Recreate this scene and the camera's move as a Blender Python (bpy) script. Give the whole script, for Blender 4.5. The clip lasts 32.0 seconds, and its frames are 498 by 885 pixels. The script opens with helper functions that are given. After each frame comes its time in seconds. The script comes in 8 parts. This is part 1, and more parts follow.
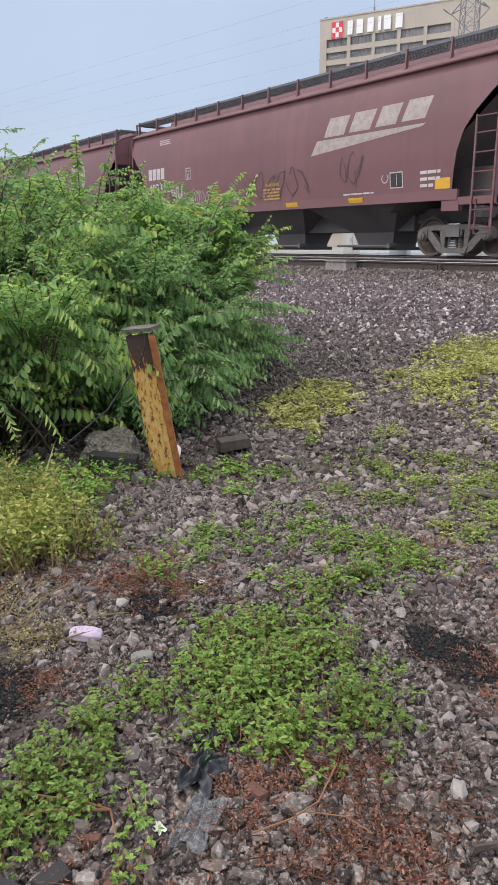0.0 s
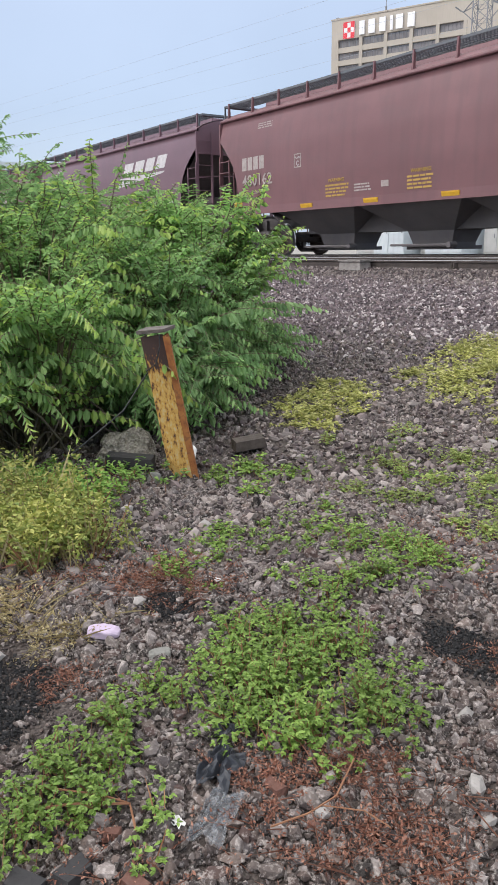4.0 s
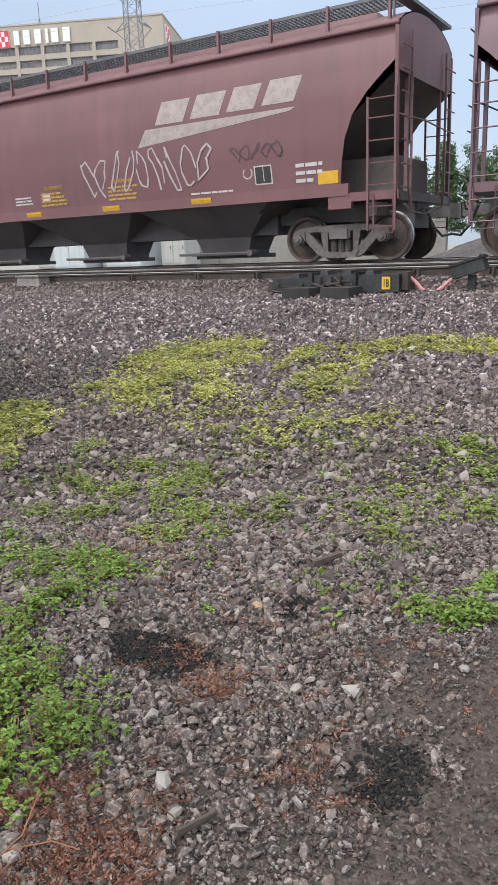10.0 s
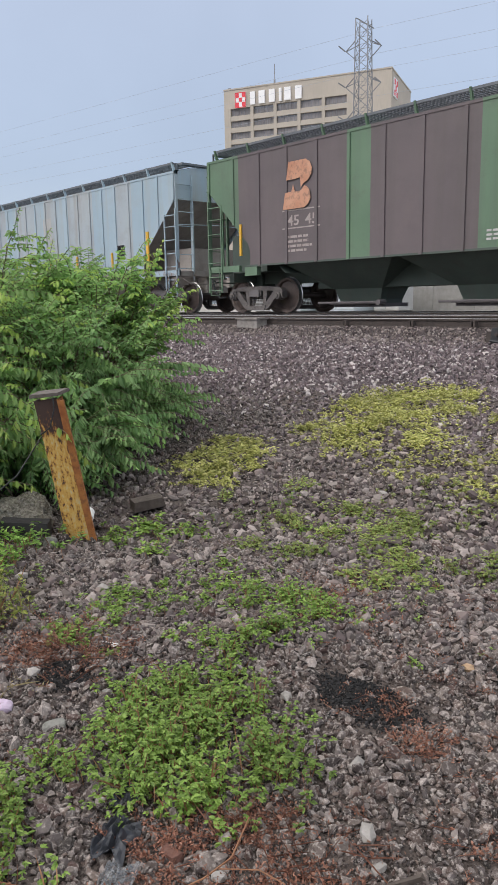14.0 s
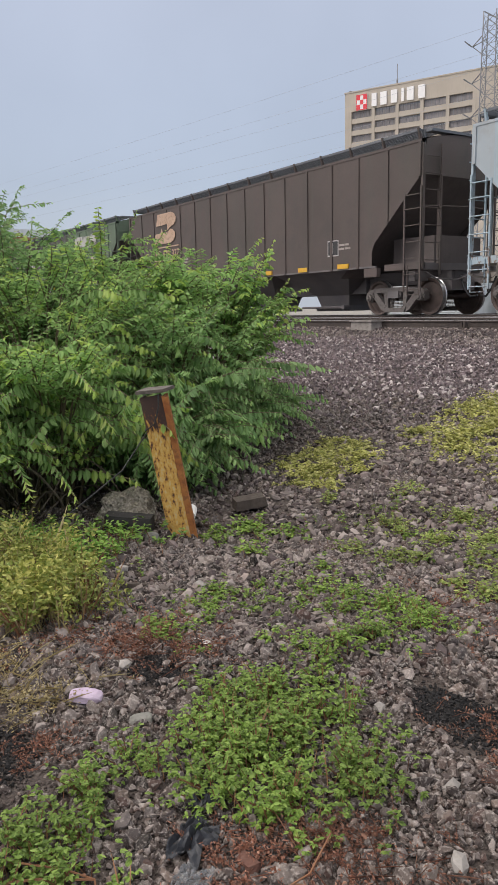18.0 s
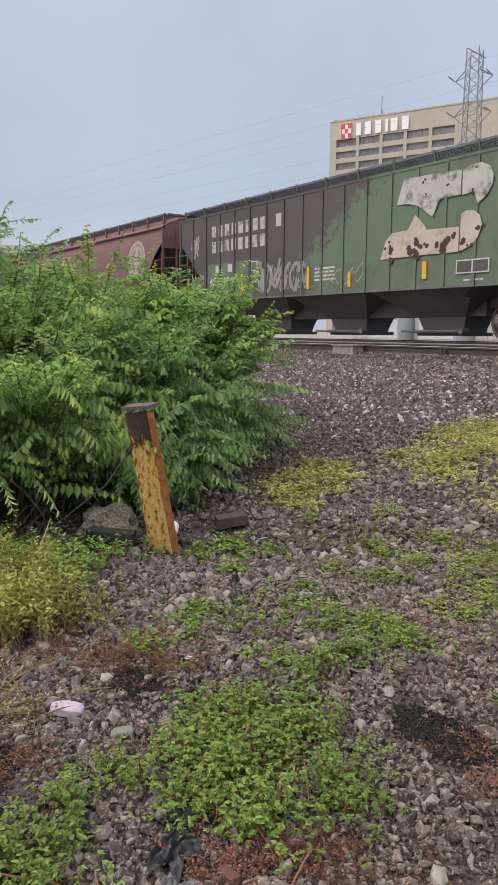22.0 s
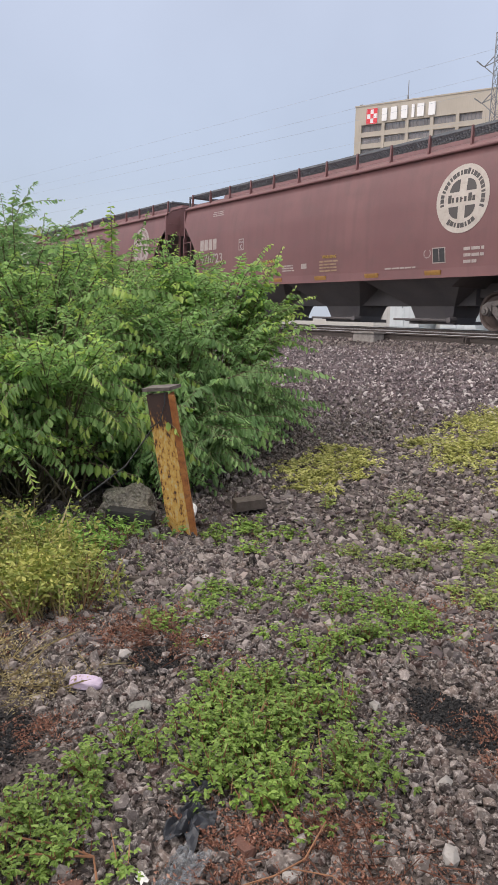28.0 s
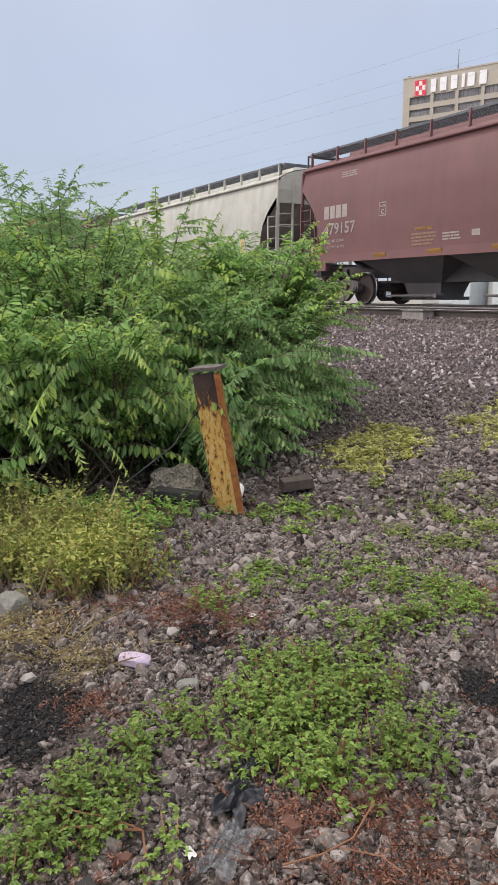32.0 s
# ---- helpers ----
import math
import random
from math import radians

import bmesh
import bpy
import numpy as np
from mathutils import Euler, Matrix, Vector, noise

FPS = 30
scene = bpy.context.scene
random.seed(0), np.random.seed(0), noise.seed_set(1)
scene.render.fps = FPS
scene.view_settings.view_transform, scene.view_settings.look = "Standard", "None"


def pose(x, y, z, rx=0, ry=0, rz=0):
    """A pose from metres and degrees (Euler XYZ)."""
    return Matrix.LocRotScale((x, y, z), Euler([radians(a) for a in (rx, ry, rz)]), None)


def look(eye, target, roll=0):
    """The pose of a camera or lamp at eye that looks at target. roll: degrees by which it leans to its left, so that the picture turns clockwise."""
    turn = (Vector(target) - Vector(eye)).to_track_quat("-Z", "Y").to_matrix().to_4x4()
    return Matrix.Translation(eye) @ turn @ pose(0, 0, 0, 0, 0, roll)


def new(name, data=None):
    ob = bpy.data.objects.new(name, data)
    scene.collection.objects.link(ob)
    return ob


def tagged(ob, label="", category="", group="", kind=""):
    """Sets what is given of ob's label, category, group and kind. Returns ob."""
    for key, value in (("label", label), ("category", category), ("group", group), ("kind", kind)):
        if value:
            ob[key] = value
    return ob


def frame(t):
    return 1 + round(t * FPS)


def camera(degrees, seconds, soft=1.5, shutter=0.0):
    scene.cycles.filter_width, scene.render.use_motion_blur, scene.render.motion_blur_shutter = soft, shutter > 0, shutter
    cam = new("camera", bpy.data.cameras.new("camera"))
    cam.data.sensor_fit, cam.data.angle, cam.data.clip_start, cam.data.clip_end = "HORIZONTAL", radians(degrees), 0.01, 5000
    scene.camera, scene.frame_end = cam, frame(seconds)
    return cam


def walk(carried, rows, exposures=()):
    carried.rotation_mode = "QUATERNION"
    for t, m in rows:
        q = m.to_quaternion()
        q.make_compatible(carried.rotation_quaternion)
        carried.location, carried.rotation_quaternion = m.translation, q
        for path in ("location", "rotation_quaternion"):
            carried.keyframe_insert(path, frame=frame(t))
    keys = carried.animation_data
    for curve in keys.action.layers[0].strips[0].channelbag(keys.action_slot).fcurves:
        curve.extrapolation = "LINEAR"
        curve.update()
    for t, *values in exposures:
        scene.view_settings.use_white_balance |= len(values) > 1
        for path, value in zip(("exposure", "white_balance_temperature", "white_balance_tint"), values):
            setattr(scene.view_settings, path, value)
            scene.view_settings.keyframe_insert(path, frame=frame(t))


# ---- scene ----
cam = camera(37.22, 32.0, soft=1.5)
walk(cam, [(t, look(eye, target, roll)) for t, eye, target, roll in (
    (0, (0.539, 0.704, 1.233), (-1.026, 1.838, 0.719), 0.0),
    (0.5, (0.544, 0.708, 1.232), (-1.034, 1.833, 0.738), -0.0),
    (1, (0.542, 0.7, 1.235), (-1.043, 1.817, 0.747), 0.1),
    (1.5, (0.546, 0.711, 1.229), (-1.047, 1.819, 0.745), -0.5),
    (2, (0.546, 0.707, 1.228), (-1.05, 1.808, 0.736), -0.6),
    (2.5, (0.546, 0.701, 1.229), (-1.05, 1.798, 0.728), -0.5),
    (4.5, (0.554, 0.696, 1.224), (-1.034, 1.797, 0.708), -1.0),
    (5, (0.556, 0.694, 1.225), (-1.034, 1.789, 0.701), -1.3),
    (5.5, (0.553, 0.691, 1.226), (-1.041, 1.776, 0.695), -1.4),
    (6, (0.557, 0.695, 1.223), (-1.04, 1.776, 0.693), -1.5),
    (6.5, (0.559, 0.694, 1.228), (-1.039, 1.774, 0.699), -1.3),
    (7, (0.588, 0.701, 1.229), (-0.978, 1.828, 0.702), -1.2),
    (7.2, (0.597, 0.703, 1.229), (-0.936, 1.873, 0.699), -1.4),
    (7.5, (0.61, 0.705, 1.228), (-0.832, 1.986, 0.698), -0.1),
    (7.7, (0.626, 0.711, 1.232), (-0.746, 2.066, 0.699), -0.3),
    (8, (0.65, 0.721, 1.237), (-0.6, 2.189, 0.706), 0.9),
    (8.2, (0.651, 0.734, 1.237), (-0.567, 2.233, 0.718), 0.7),
    (8.5, (0.653, 0.754, 1.236), (-0.464, 2.329, 0.713), 0.3),
    (9, (0.659, 0.786, 1.237), (-0.387, 2.413, 0.73), -0.5),
    (9.5, (0.663, 0.787, 1.238), (-0.371, 2.424, 0.737), -1.2),
    (10, (0.669, 0.784, 1.242), (-0.365, 2.422, 0.744), -2.2),
    (10.5, (0.665, 0.784, 1.239), (-0.354, 2.431, 0.744), -2.4),
    (11, (0.67, 0.775, 1.246), (-0.348, 2.425, 0.755), -2.6),
    (11.5, (0.681, 0.768, 1.253), (-0.357, 2.408, 0.772), -2.7),
    (12, (0.677, 0.749, 1.265), (-0.453, 2.349, 0.861), -2.9),
    (12.2, (0.671, 0.743, 1.263), (-0.510, 2.311, 0.883), -2.7),
    (12.5, (0.663, 0.733, 1.261), (-0.568, 2.264, 0.887), -3.0),
    (12.7, (0.662, 0.725, 1.264), (-0.651, 2.192, 0.913), -3.0),
    (13, (0.66, 0.713, 1.268), (-0.686, 2.153, 0.926), -3.1),
    (13.2, (0.654, 0.707, 1.269), (-0.703, 2.136, 0.931), -2.4),
    (13.5, (0.645, 0.697, 1.27), (-0.796, 2.041, 0.927), -1.8),
    (15.5, (0.593, 0.754, 1.234), (-0.856, 2.066, 0.811), 0.8),
    (16, (0.593, 0.786, 1.237), (-0.969, 1.961, 0.816), 0.5),
    (16.5, (0.59, 0.792, 1.232), (-0.992, 1.943, 0.815), 0.9),
    (17, (0.582, 0.787, 1.233), (-1.053, 1.867, 0.835), -0.1),
    (17.5, (0.592, 0.788, 1.227), (-1.067, 1.84, 0.852), -0.8),
    (18, (0.609, 0.787, 1.225), (-1.035, 1.869, 0.871), -1.3),
    (18.5, (0.614, 0.783, 1.226), (-1.008, 1.906, 0.901), -1.0),
    (19, (0.62, 0.78, 1.22), (-0.988, 1.93, 0.915), -0.9),
    (19.5, (0.621, 0.77, 1.212), (-0.986, 1.923, 0.914), -0.4),
    (20, (0.616, 0.758, 1.215), (-0.987, 1.916, 0.915), 0.1),
    (20.5, (0.617, 0.764, 1.214), (-0.985, 1.922, 0.913), 0.1),
    (21, (0.626, 0.754, 1.216), (-0.976, 1.912, 0.914), 0.3),
    (21.5, (0.63, 0.744, 1.214), (-0.978, 1.895, 0.912), 0.5),
    (22, (0.622, 0.745, 1.215), (-0.998, 1.88, 0.917), 0.3),
    (22.5, (0.624, 0.75, 1.207), (-0.991, 1.889, 0.898), 0.3),
    (23, (0.611, 0.75, 1.209), (-1.002, 1.891, 0.894), 0.4),
    (23.5, (0.598, 0.742, 1.206), (-1.016, 1.88, 0.89), 1.5),
    (24, (0.599, 0.744, 1.208), (-1.016, 1.882, 0.895), 2.1),
    (24.5, (0.597, 0.735, 1.21), (-1.02, 1.873, 0.91), 2.8),
    (25, (0.603, 0.746, 1.21), (-1.013, 1.89, 0.928), 2.5),
    (25.5, (0.601, 0.752, 1.198), (-1.011, 1.904, 0.921), 2.4),
    (27.5, (0.621, 0.734, 1.203), (-0.998, 1.862, 0.874), 1.6),
    (28, (0.626, 0.727, 1.201), (-1.015, 1.82, 0.866), 1.3),
    (28.5, (0.625, 0.726, 1.197), (-1.029, 1.795, 0.847), 1.3),
    (29, (0.623, 0.728, 1.193), (-1.039, 1.778, 0.828), 1.0),
    (29.5, (0.622, 0.726, 1.192), (-1.047, 1.759, 0.809), 1.0),
    (30, (0.621, 0.727, 1.195), (-1.052, 1.747, 0.795), 0.9),
    (30.5, (0.616, 0.728, 1.19), (-1.075, 1.717, 0.786), 0.9),
    (31, (0.623, 0.747, 1.19), (-1.076, 1.722, 0.786), 0.4),
    (31.5, (0.621, 0.75, 1.191), (-1.08, 1.729, 0.803), 0.1),
    (32, (0.613, 0.746, 1.187), (-1.088, 1.724, 0.801), 0.1),
)], exposures=((0, 0.0, 6300, 12), (2.5, 0.05, 6200, 11), (6, 0.22, 6200, 11), (8, 0.17, 6200, 10), (10, 0.12, 6300, 9), (11.5, 0.12, 6250, 8), (12.5, -0.08, 6250, 8), (13, -0.12, 6250, 9), (16, -0.18, 6600, 13), (18, -0.21, 6650, 13), (20, -0.2, 6700, 14), (22, -0.16, 6700, 14), (23, -0.02, 6750, 15), (24, 0.06, 6700, 14), (24.8, -0.14, 6700, 14), (28, -0.05, 6600, 14), (32, -0.06, 6600, 14)))

# ---- daylight: overcast sky, faint wide sun ----
SUN_UP, SUN_TURN = radians(42), radians(200)
world = bpy.data.worlds.new("overcast_sky")
scene.world = world
world.use_nodes = True
wn, wl = world.node_tree.nodes, world.node_tree.links
wn.clear()
w_out = wn.new("ShaderNodeOutputWorld")
w_sky = wn.new("ShaderNodeTexSky")
w_sky.sky_type, w_sky.sun_disc = "NISHITA", False
w_sky.sun_elevation, w_sky.sun_rotation = SUN_UP, SUN_TURN
w_sky.air_density, w_sky.dust_density, w_sky.ozone_density = 1.0, 4.0, 1.0
w_bg = wn.new("ShaderNodeBackground")
w_bg.inputs["Strength"].default_value = 0.06
w_geo = wn.new("ShaderNodeTexCoord")
w_sep = wn.new("ShaderNodeSeparateXYZ")
w_ramp = wn.new("ShaderNodeValToRGB")
w_ramp.color_ramp.elements[0].position = 0.0
w_ramp.color_ramp.elements[0].color = (0.62, 0.70, 0.80, 1)
w_ramp.color_ramp.elements[1].position = 0.70
w_ramp.color_ramp.elements[1].color = (1.95, 1.88, 1.76, 1)
mid = w_ramp.color_ramp.elements.new(0.16)
mid.color = (0.49, 0.575, 0.71, 1)
mid = w_ramp.color_ramp.elements.new(0.38)
mid.color = (0.60, 0.67, 0.80, 1)
w_noise = wn.new("ShaderNodeTexNoise")
w_noise.inputs["Scale"].default_value = 3.2
w_noise.inputs["Detail"].default_value = 4
w_cl = wn.new("ShaderNodeMapRange")
w_cl.inputs["From Min"].default_value, w_cl.inputs["From Max"].default_value = 0.3, 0.7
w_cl.inputs["To Min"].default_value, w_cl.inputs["To Max"].default_value = 0.93, 1.07
w_mul = wn.new("ShaderNodeVectorMath")
w_mul.operation = "SCALE"
w_cloud = wn.new("ShaderNodeBackground")
w_cloud.inputs["Strength"].default_value = 0.80
w_add = wn.new("ShaderNodeAddShader")
wl.new(w_sky.outputs[0], w_bg.inputs[0])
wl.new(w_geo.outputs["Generated"], w_sep.inputs[0])
wl.new(w_sep.outputs["Z"], w_ramp.inputs[0])
wl.new(w_geo.outputs["Generated"], w_noise.inputs["Vector"])
wl.new(w_noise.outputs[0], w_cl.inputs["Value"])
wl.new(w_ramp.outputs[0], w_mul.inputs[0])
wl.new(w_cl.outputs[0], w_mul.inputs["Scale"])
wl.new(w_mul.outputs[0], w_cloud.inputs[0])
wl.new(w_bg.outputs[0], w_add.inputs[0])
wl.new(w_cloud.outputs[0], w_add.inputs[1])
wl.new(w_add.outputs[0], w_out.inputs[0])
sun = new("sun", bpy.data.lights.new("sun", "SUN"))
sun.data.energy, sun.data.angle, sun.data.color = 1.0, radians(30), (1.0, 0.97, 0.93)
sun.matrix_world = look((math.sin(SUN_TURN) * math.cos(SUN_UP) * 80, math.cos(SUN_TURN) * math.cos(SUN_UP) * 80, math.sin(SUN_UP) * 80), (0, 0, 0))



# ---- materials ----
def node_mat(name):
    m = bpy.data.materials.new(name)
    m.use_nodes = True
    return m, m.node_tree.nodes, m.node_tree.links, m.node_tree.nodes["Principled BSDF"]


def surface(name, colors, scale=6.0, rough=0.75, metal=0.0, bump=0.15, fine=60.0, streak=None, island=None, stain=None, stain_amount=0.5, per_object=0.0, bump_dist=0.01, foot=None):
    """A worn surface: colour ramp over noise, fine grain, optional vertical streaks, stains and variation per island."""
    m, n, l, b = node_mat(name)
    tc = n.new("ShaderNodeTexCoord")
    no = n.new("ShaderNodeTexNoise")
    no.inputs["Scale"].default_value, no.inputs["Detail"].default_value = scale, 6
    l.new(tc.outputs["Object"], no.inputs["Vector"])
    ramp = n.new("ShaderNodeValToRGB")
    e = ramp.color_ramp.elements
    for i, c in enumerate(colors):
        pos = 0.3 + 0.4 * i / max(1, len(colors) - 1)
        el = e[i] if i < 2 else e.new(pos)
        el.position, el.color = pos, (*c, 1)
    if len(colors) == 1:
        e[1].color = (*colors[0], 1)
    l.new(no.outputs[0], ramp.inputs[0])
    col = ramp.outputs[0]
    if island:
        g = n.new("ShaderNodeNewGeometry")
        r2 = n.new("ShaderNodeValToRGB")
        r2.color_ramp.interpolation = "CONSTANT" if len(island) > 6 else "LINEAR"
        for i, c in enumerate(island):
            el = r2.color_ramp.elements[i] if i < 2 else r2.color_ramp.elements.new(i / len(island))
            el.position, el.color = i / len(island), (*c, 1)
        l.new(g.outputs["Random Per Island"], r2.inputs[0])
        mx = n.new("ShaderNodeMix")
        mx.data_type, mx.blend_type = "RGBA", "MULTIPLY"
        mx.inputs["Factor"].default_value = 1.0
        l.new(col, mx.inputs["A"]), l.new(r2.outputs[0], mx.inputs["B"])
        col = mx.outputs["Result"]
    if streak:
        mp = n.new("ShaderNodeMapping")
        mp.inputs["Scale"].default_value = (1.6, 1.6, 0.13)
        l.new(tc.outputs["Object"], mp.inputs[0])
        s = n.new("ShaderNodeTexNoise")
        s.inputs["Scale"].default_value, s.inputs["Detail"].default_value = 2.6, 8
        l.new(mp.outputs[0], s.inputs["Vector"])
        sr = n.new("ShaderNodeMapRange")
        sr.inputs["From Min"].default_value, sr.inputs["From Max"].default_value = 0.48, 0.75
        sr.inputs["To Max"].default_value = 0.6
        l.new(s.outputs[0], sr.inputs["Value"])
        mx = n.new("ShaderNodeMix")
        mx.data_type = "RGBA"
        mx.inputs["B"].default_value = (*streak, 1)
        l.new(sr.outputs[0], mx.inputs["Factor"]), l.new(col, mx.inputs["A"])
        col = mx.outputs["Result"]
    if stain:
        s = n.new("ShaderNodeTexNoise")
        s.inputs["Scale"].default_value, s.inputs["Detail"].default_value = scale * 2.7, 9
        s.inputs["Roughness"].default_value = 0.7
        l.new(tc.outputs["Object"], s.inputs["Vector"])
        sr = n.new("ShaderNodeMapRange")
        sr.inputs["From Min"].default_value, sr.inputs["From Max"].default_value = 0.5, 0.62
        sr.inputs["To Max"].default_value = stain_amount
        l.new(s.outputs[0], sr.inputs["Value"])
        mx = n.new("ShaderNodeMix")
        mx.data_type = "RGBA"
        mx.inputs["B"].default_value = (*stain, 1)
        l.new(sr.outputs[0], mx.inputs["Factor"]), l.new(col, mx.inputs["A"])
        col = mx.outputs["Result"]
    if foot:
        # rust scabs, thickest along the foot of the sheet
        s = n.new("ShaderNodeTexNoise")
        s.inputs["Scale"].default_value, s.inputs["Detail"].default_value, s.inputs["Roughness"].default_value = 9.0, 10, 0.72
        mp = n.new("ShaderNodeMapping")
        mp.inputs["Scale"].default_value = (1.0, 1.0, 0.55)
        l.new(tc.outputs["Object"], mp.inputs[0]), l.new(mp.outputs[0], s.inputs["Vector"])
        sz = n.new("ShaderNodeSeparateXYZ")
        l.new(tc.outputs["Object"], sz.inputs[0])
        zr = n.new("ShaderNodeMapRange")
        zr.inputs["From Min"].default_value, zr.inputs["From Max"].default_value = 1.3, 2.4
        zr.inputs["To Min"].default_value, zr.inputs["To Max"].default_value = 0.10, -0.03
        l.new(sz.outputs["Z"], zr.inputs["Value"])
        ad = n.new("ShaderNodeMath")
        l.new(s.outputs[0], ad.inputs[0]), l.new(zr.outputs[0], ad.inputs[1])
        sr = n.new("ShaderNodeMapRange")
        sr.inputs["From Min"].default_value, sr.inputs["From Max"].default_value, sr.inputs["To Max"].default_value = 0.62, 0.68, 0.85
        l.new(ad.outputs[0], sr.inputs["Value"])
        mx = n.new("ShaderNodeMix")
        mx.data_type = "RGBA"
        mx.inputs["B"].default_value = (*foot, 1)
        l.new(sr.outputs[0], mx.inputs["Factor"]), l.new(col, mx.inputs["A"])
        col = mx.outputs["Result"]
    if per_object:
        oi = n.new("ShaderNodeObjectInfo")
        mr = n.new("ShaderNodeMapRange")
        mr.inputs["To Min"].default_value, mr.inputs["To Max"].default_value = 1 - per_object, 1 + per_object
        l.new(oi.outputs["Random"], mr.inputs["Value"])
        sc = n.new("ShaderNodeVectorMath")
        sc.operation = "SCALE"
        l.new(col, sc.inputs[0]), l.new(mr.outputs[0], sc.inputs["Scale"])
        col = sc.outputs[0]
    l.new(col, b.inputs["Base Color"])
    b.inputs["Metallic"].default_value = metal
    b.inputs["Roughness"].default_value = rough
    if bump:
        f = n.new("ShaderNodeTexNoise")
        f.inputs["Scale"].default_value, f.inputs["Detail"].default_value = fine, 5
        l.new(tc.outputs["Object"], f.inputs["Vector"])
        bp = n.new("ShaderNodeBump")
        bp.inputs["Strength"].default_value, bp.inputs["Distance"].default_value = bump, bump_dist
        l.new(f.outputs[0], bp.inputs["Height"]), l.new(bp.outputs[0], b.inputs["Normal"])
        rr = n.new("ShaderNodeMapRange")
        rr.inputs["To Min"].default_value, rr.inputs["To Max"].default_value = max(0.05, rough - 0.12), min(1, rough + 0.12)
        l.new(f.outputs[0], rr.inputs["Value"]), l.new(rr.outputs[0], b.inputs["Roughness"])
    return m


def leaf_mat(name, colors, rough=0.5, trans=0.25):
    m, n, l, b = node_mat(name)
    g = n.new("ShaderNodeNewGeometry")
    ramp = n.new("ShaderNodeValToRGB")
    for i, c in enumerate(colors):
        el = ramp.color_ramp.elements[i] if i < 2 else ramp.color_ramp.elements.new(0.5)
        el.position, el.color = i / max(1, len(colors) - 1), (*c, 1)
    l.new(g.outputs["Random Per Island"], ramp.inputs[0])
    tc = n.new("ShaderNodeTexCoord")
    no = n.new("ShaderNodeTexNoise")
    no.inputs["Scale"].default_value = 2.3
    l.new(tc.outputs["Object"], no.inputs["Vector"])
    mr = n.new("ShaderNodeMapRange")
    mr.inputs["From Min"].default_value, mr.inputs["From Max"].default_value = 0.3, 0.7
    mr.inputs["To Min"].default_value, mr.inputs["To Max"].default_value = 0.7, 1.25
    l.new(no.outputs[0], mr.inputs["Value"])
    sc = n.new("ShaderNodeVectorMath")
    sc.operation = "SCALE"
    l.new(ramp.outputs[0], sc.inputs[0]), l.new(mr.outputs[0], sc.inputs["Scale"])
    l.new(sc.outputs[0], b.inputs["Base Color"])
    b.inputs["Roughness"].default_value = rough
    t = n.new("ShaderNodeBsdfTranslucent")
    l.new(sc.outputs[0], t.inputs[0])
    mix = n.new("ShaderNodeMixShader")
    mix.inputs[0].default_value = trans
    out = n["Material Output"]
    l.new(b.outputs[0], mix.inputs[1]), l.new(t.outputs[0], mix.inputs[2]), l.new(mix.outputs[0], out.inputs[0])
    return m


def two_tone(name, upper, lower):
    """Black sprayed over green with a ragged slanting edge that rises along the car."""
    m, n, l, b = node_mat(name)
    tc = n.new("ShaderNodeTexCoord")
    sep = n.new("ShaderNodeSeparateXYZ")
    no = n.new("ShaderNodeTexNoise")
    no.inputs["Scale"].default_value, no.inputs["Detail"].default_value, no.inputs["Roughness"].default_value = 2.6, 12, 0.8
    l.new(tc.outputs["Object"], sep.inputs[0]), l.new(tc.outputs["Object"], no.inputs["Vector"])
    def calc(op, a, c):
        k = n.new("ShaderNodeMath")
        k.operation = op
        for i, q in enumerate((a, c)):
            if isinstance(q, (int, float)):
                k.inputs[i].default_value = q
            else:
                l.new(q, k.inputs[i])
        return k.outputs[0]
    edge = calc("SUBTRACT", calc("ADD", calc("MULTIPLY", sep.outputs["Z"], 1.55), 3.65), sep.outputs["X"])
    v = calc("ADD", calc("MULTIPLY", edge, 0.30), calc("MULTIPLY", calc("SUBTRACT", no.outputs[0], 0.5), 2.4))
    r = n.new("ShaderNodeMapRange")
    r.inputs["From Min"].default_value, r.inputs["From Max"].default_value = -0.03, 0.05
    l.new(v, r.inputs["Value"])
    mx = n.new("ShaderNodeMix")
    mx.data_type = "RGBA"
    mx.inputs["A"].default_value, mx.inputs["B"].default_value = (*lower, 1), (*upper, 1)
    l.new(r.outputs[0], mx.inputs["Factor"])
    sc = n.new("ShaderNodeMapRange")
    sc.inputs["To Min"].default_value, sc.inputs["To Max"].default_value = 0.75, 1.25
    l.new(no.outputs[0], sc.inputs["Value"])
    ve = n.new("ShaderNodeVectorMath")
    ve.operation = "SCALE"
    l.new(mx.outputs["Result"], ve.inputs[0]), l.new(sc.outputs[0], ve.inputs["Scale"]), l.new(ve.outputs[0], b.inputs["Base Color"])
    b.inputs["Roughness"].default_value = 0.65
    return m


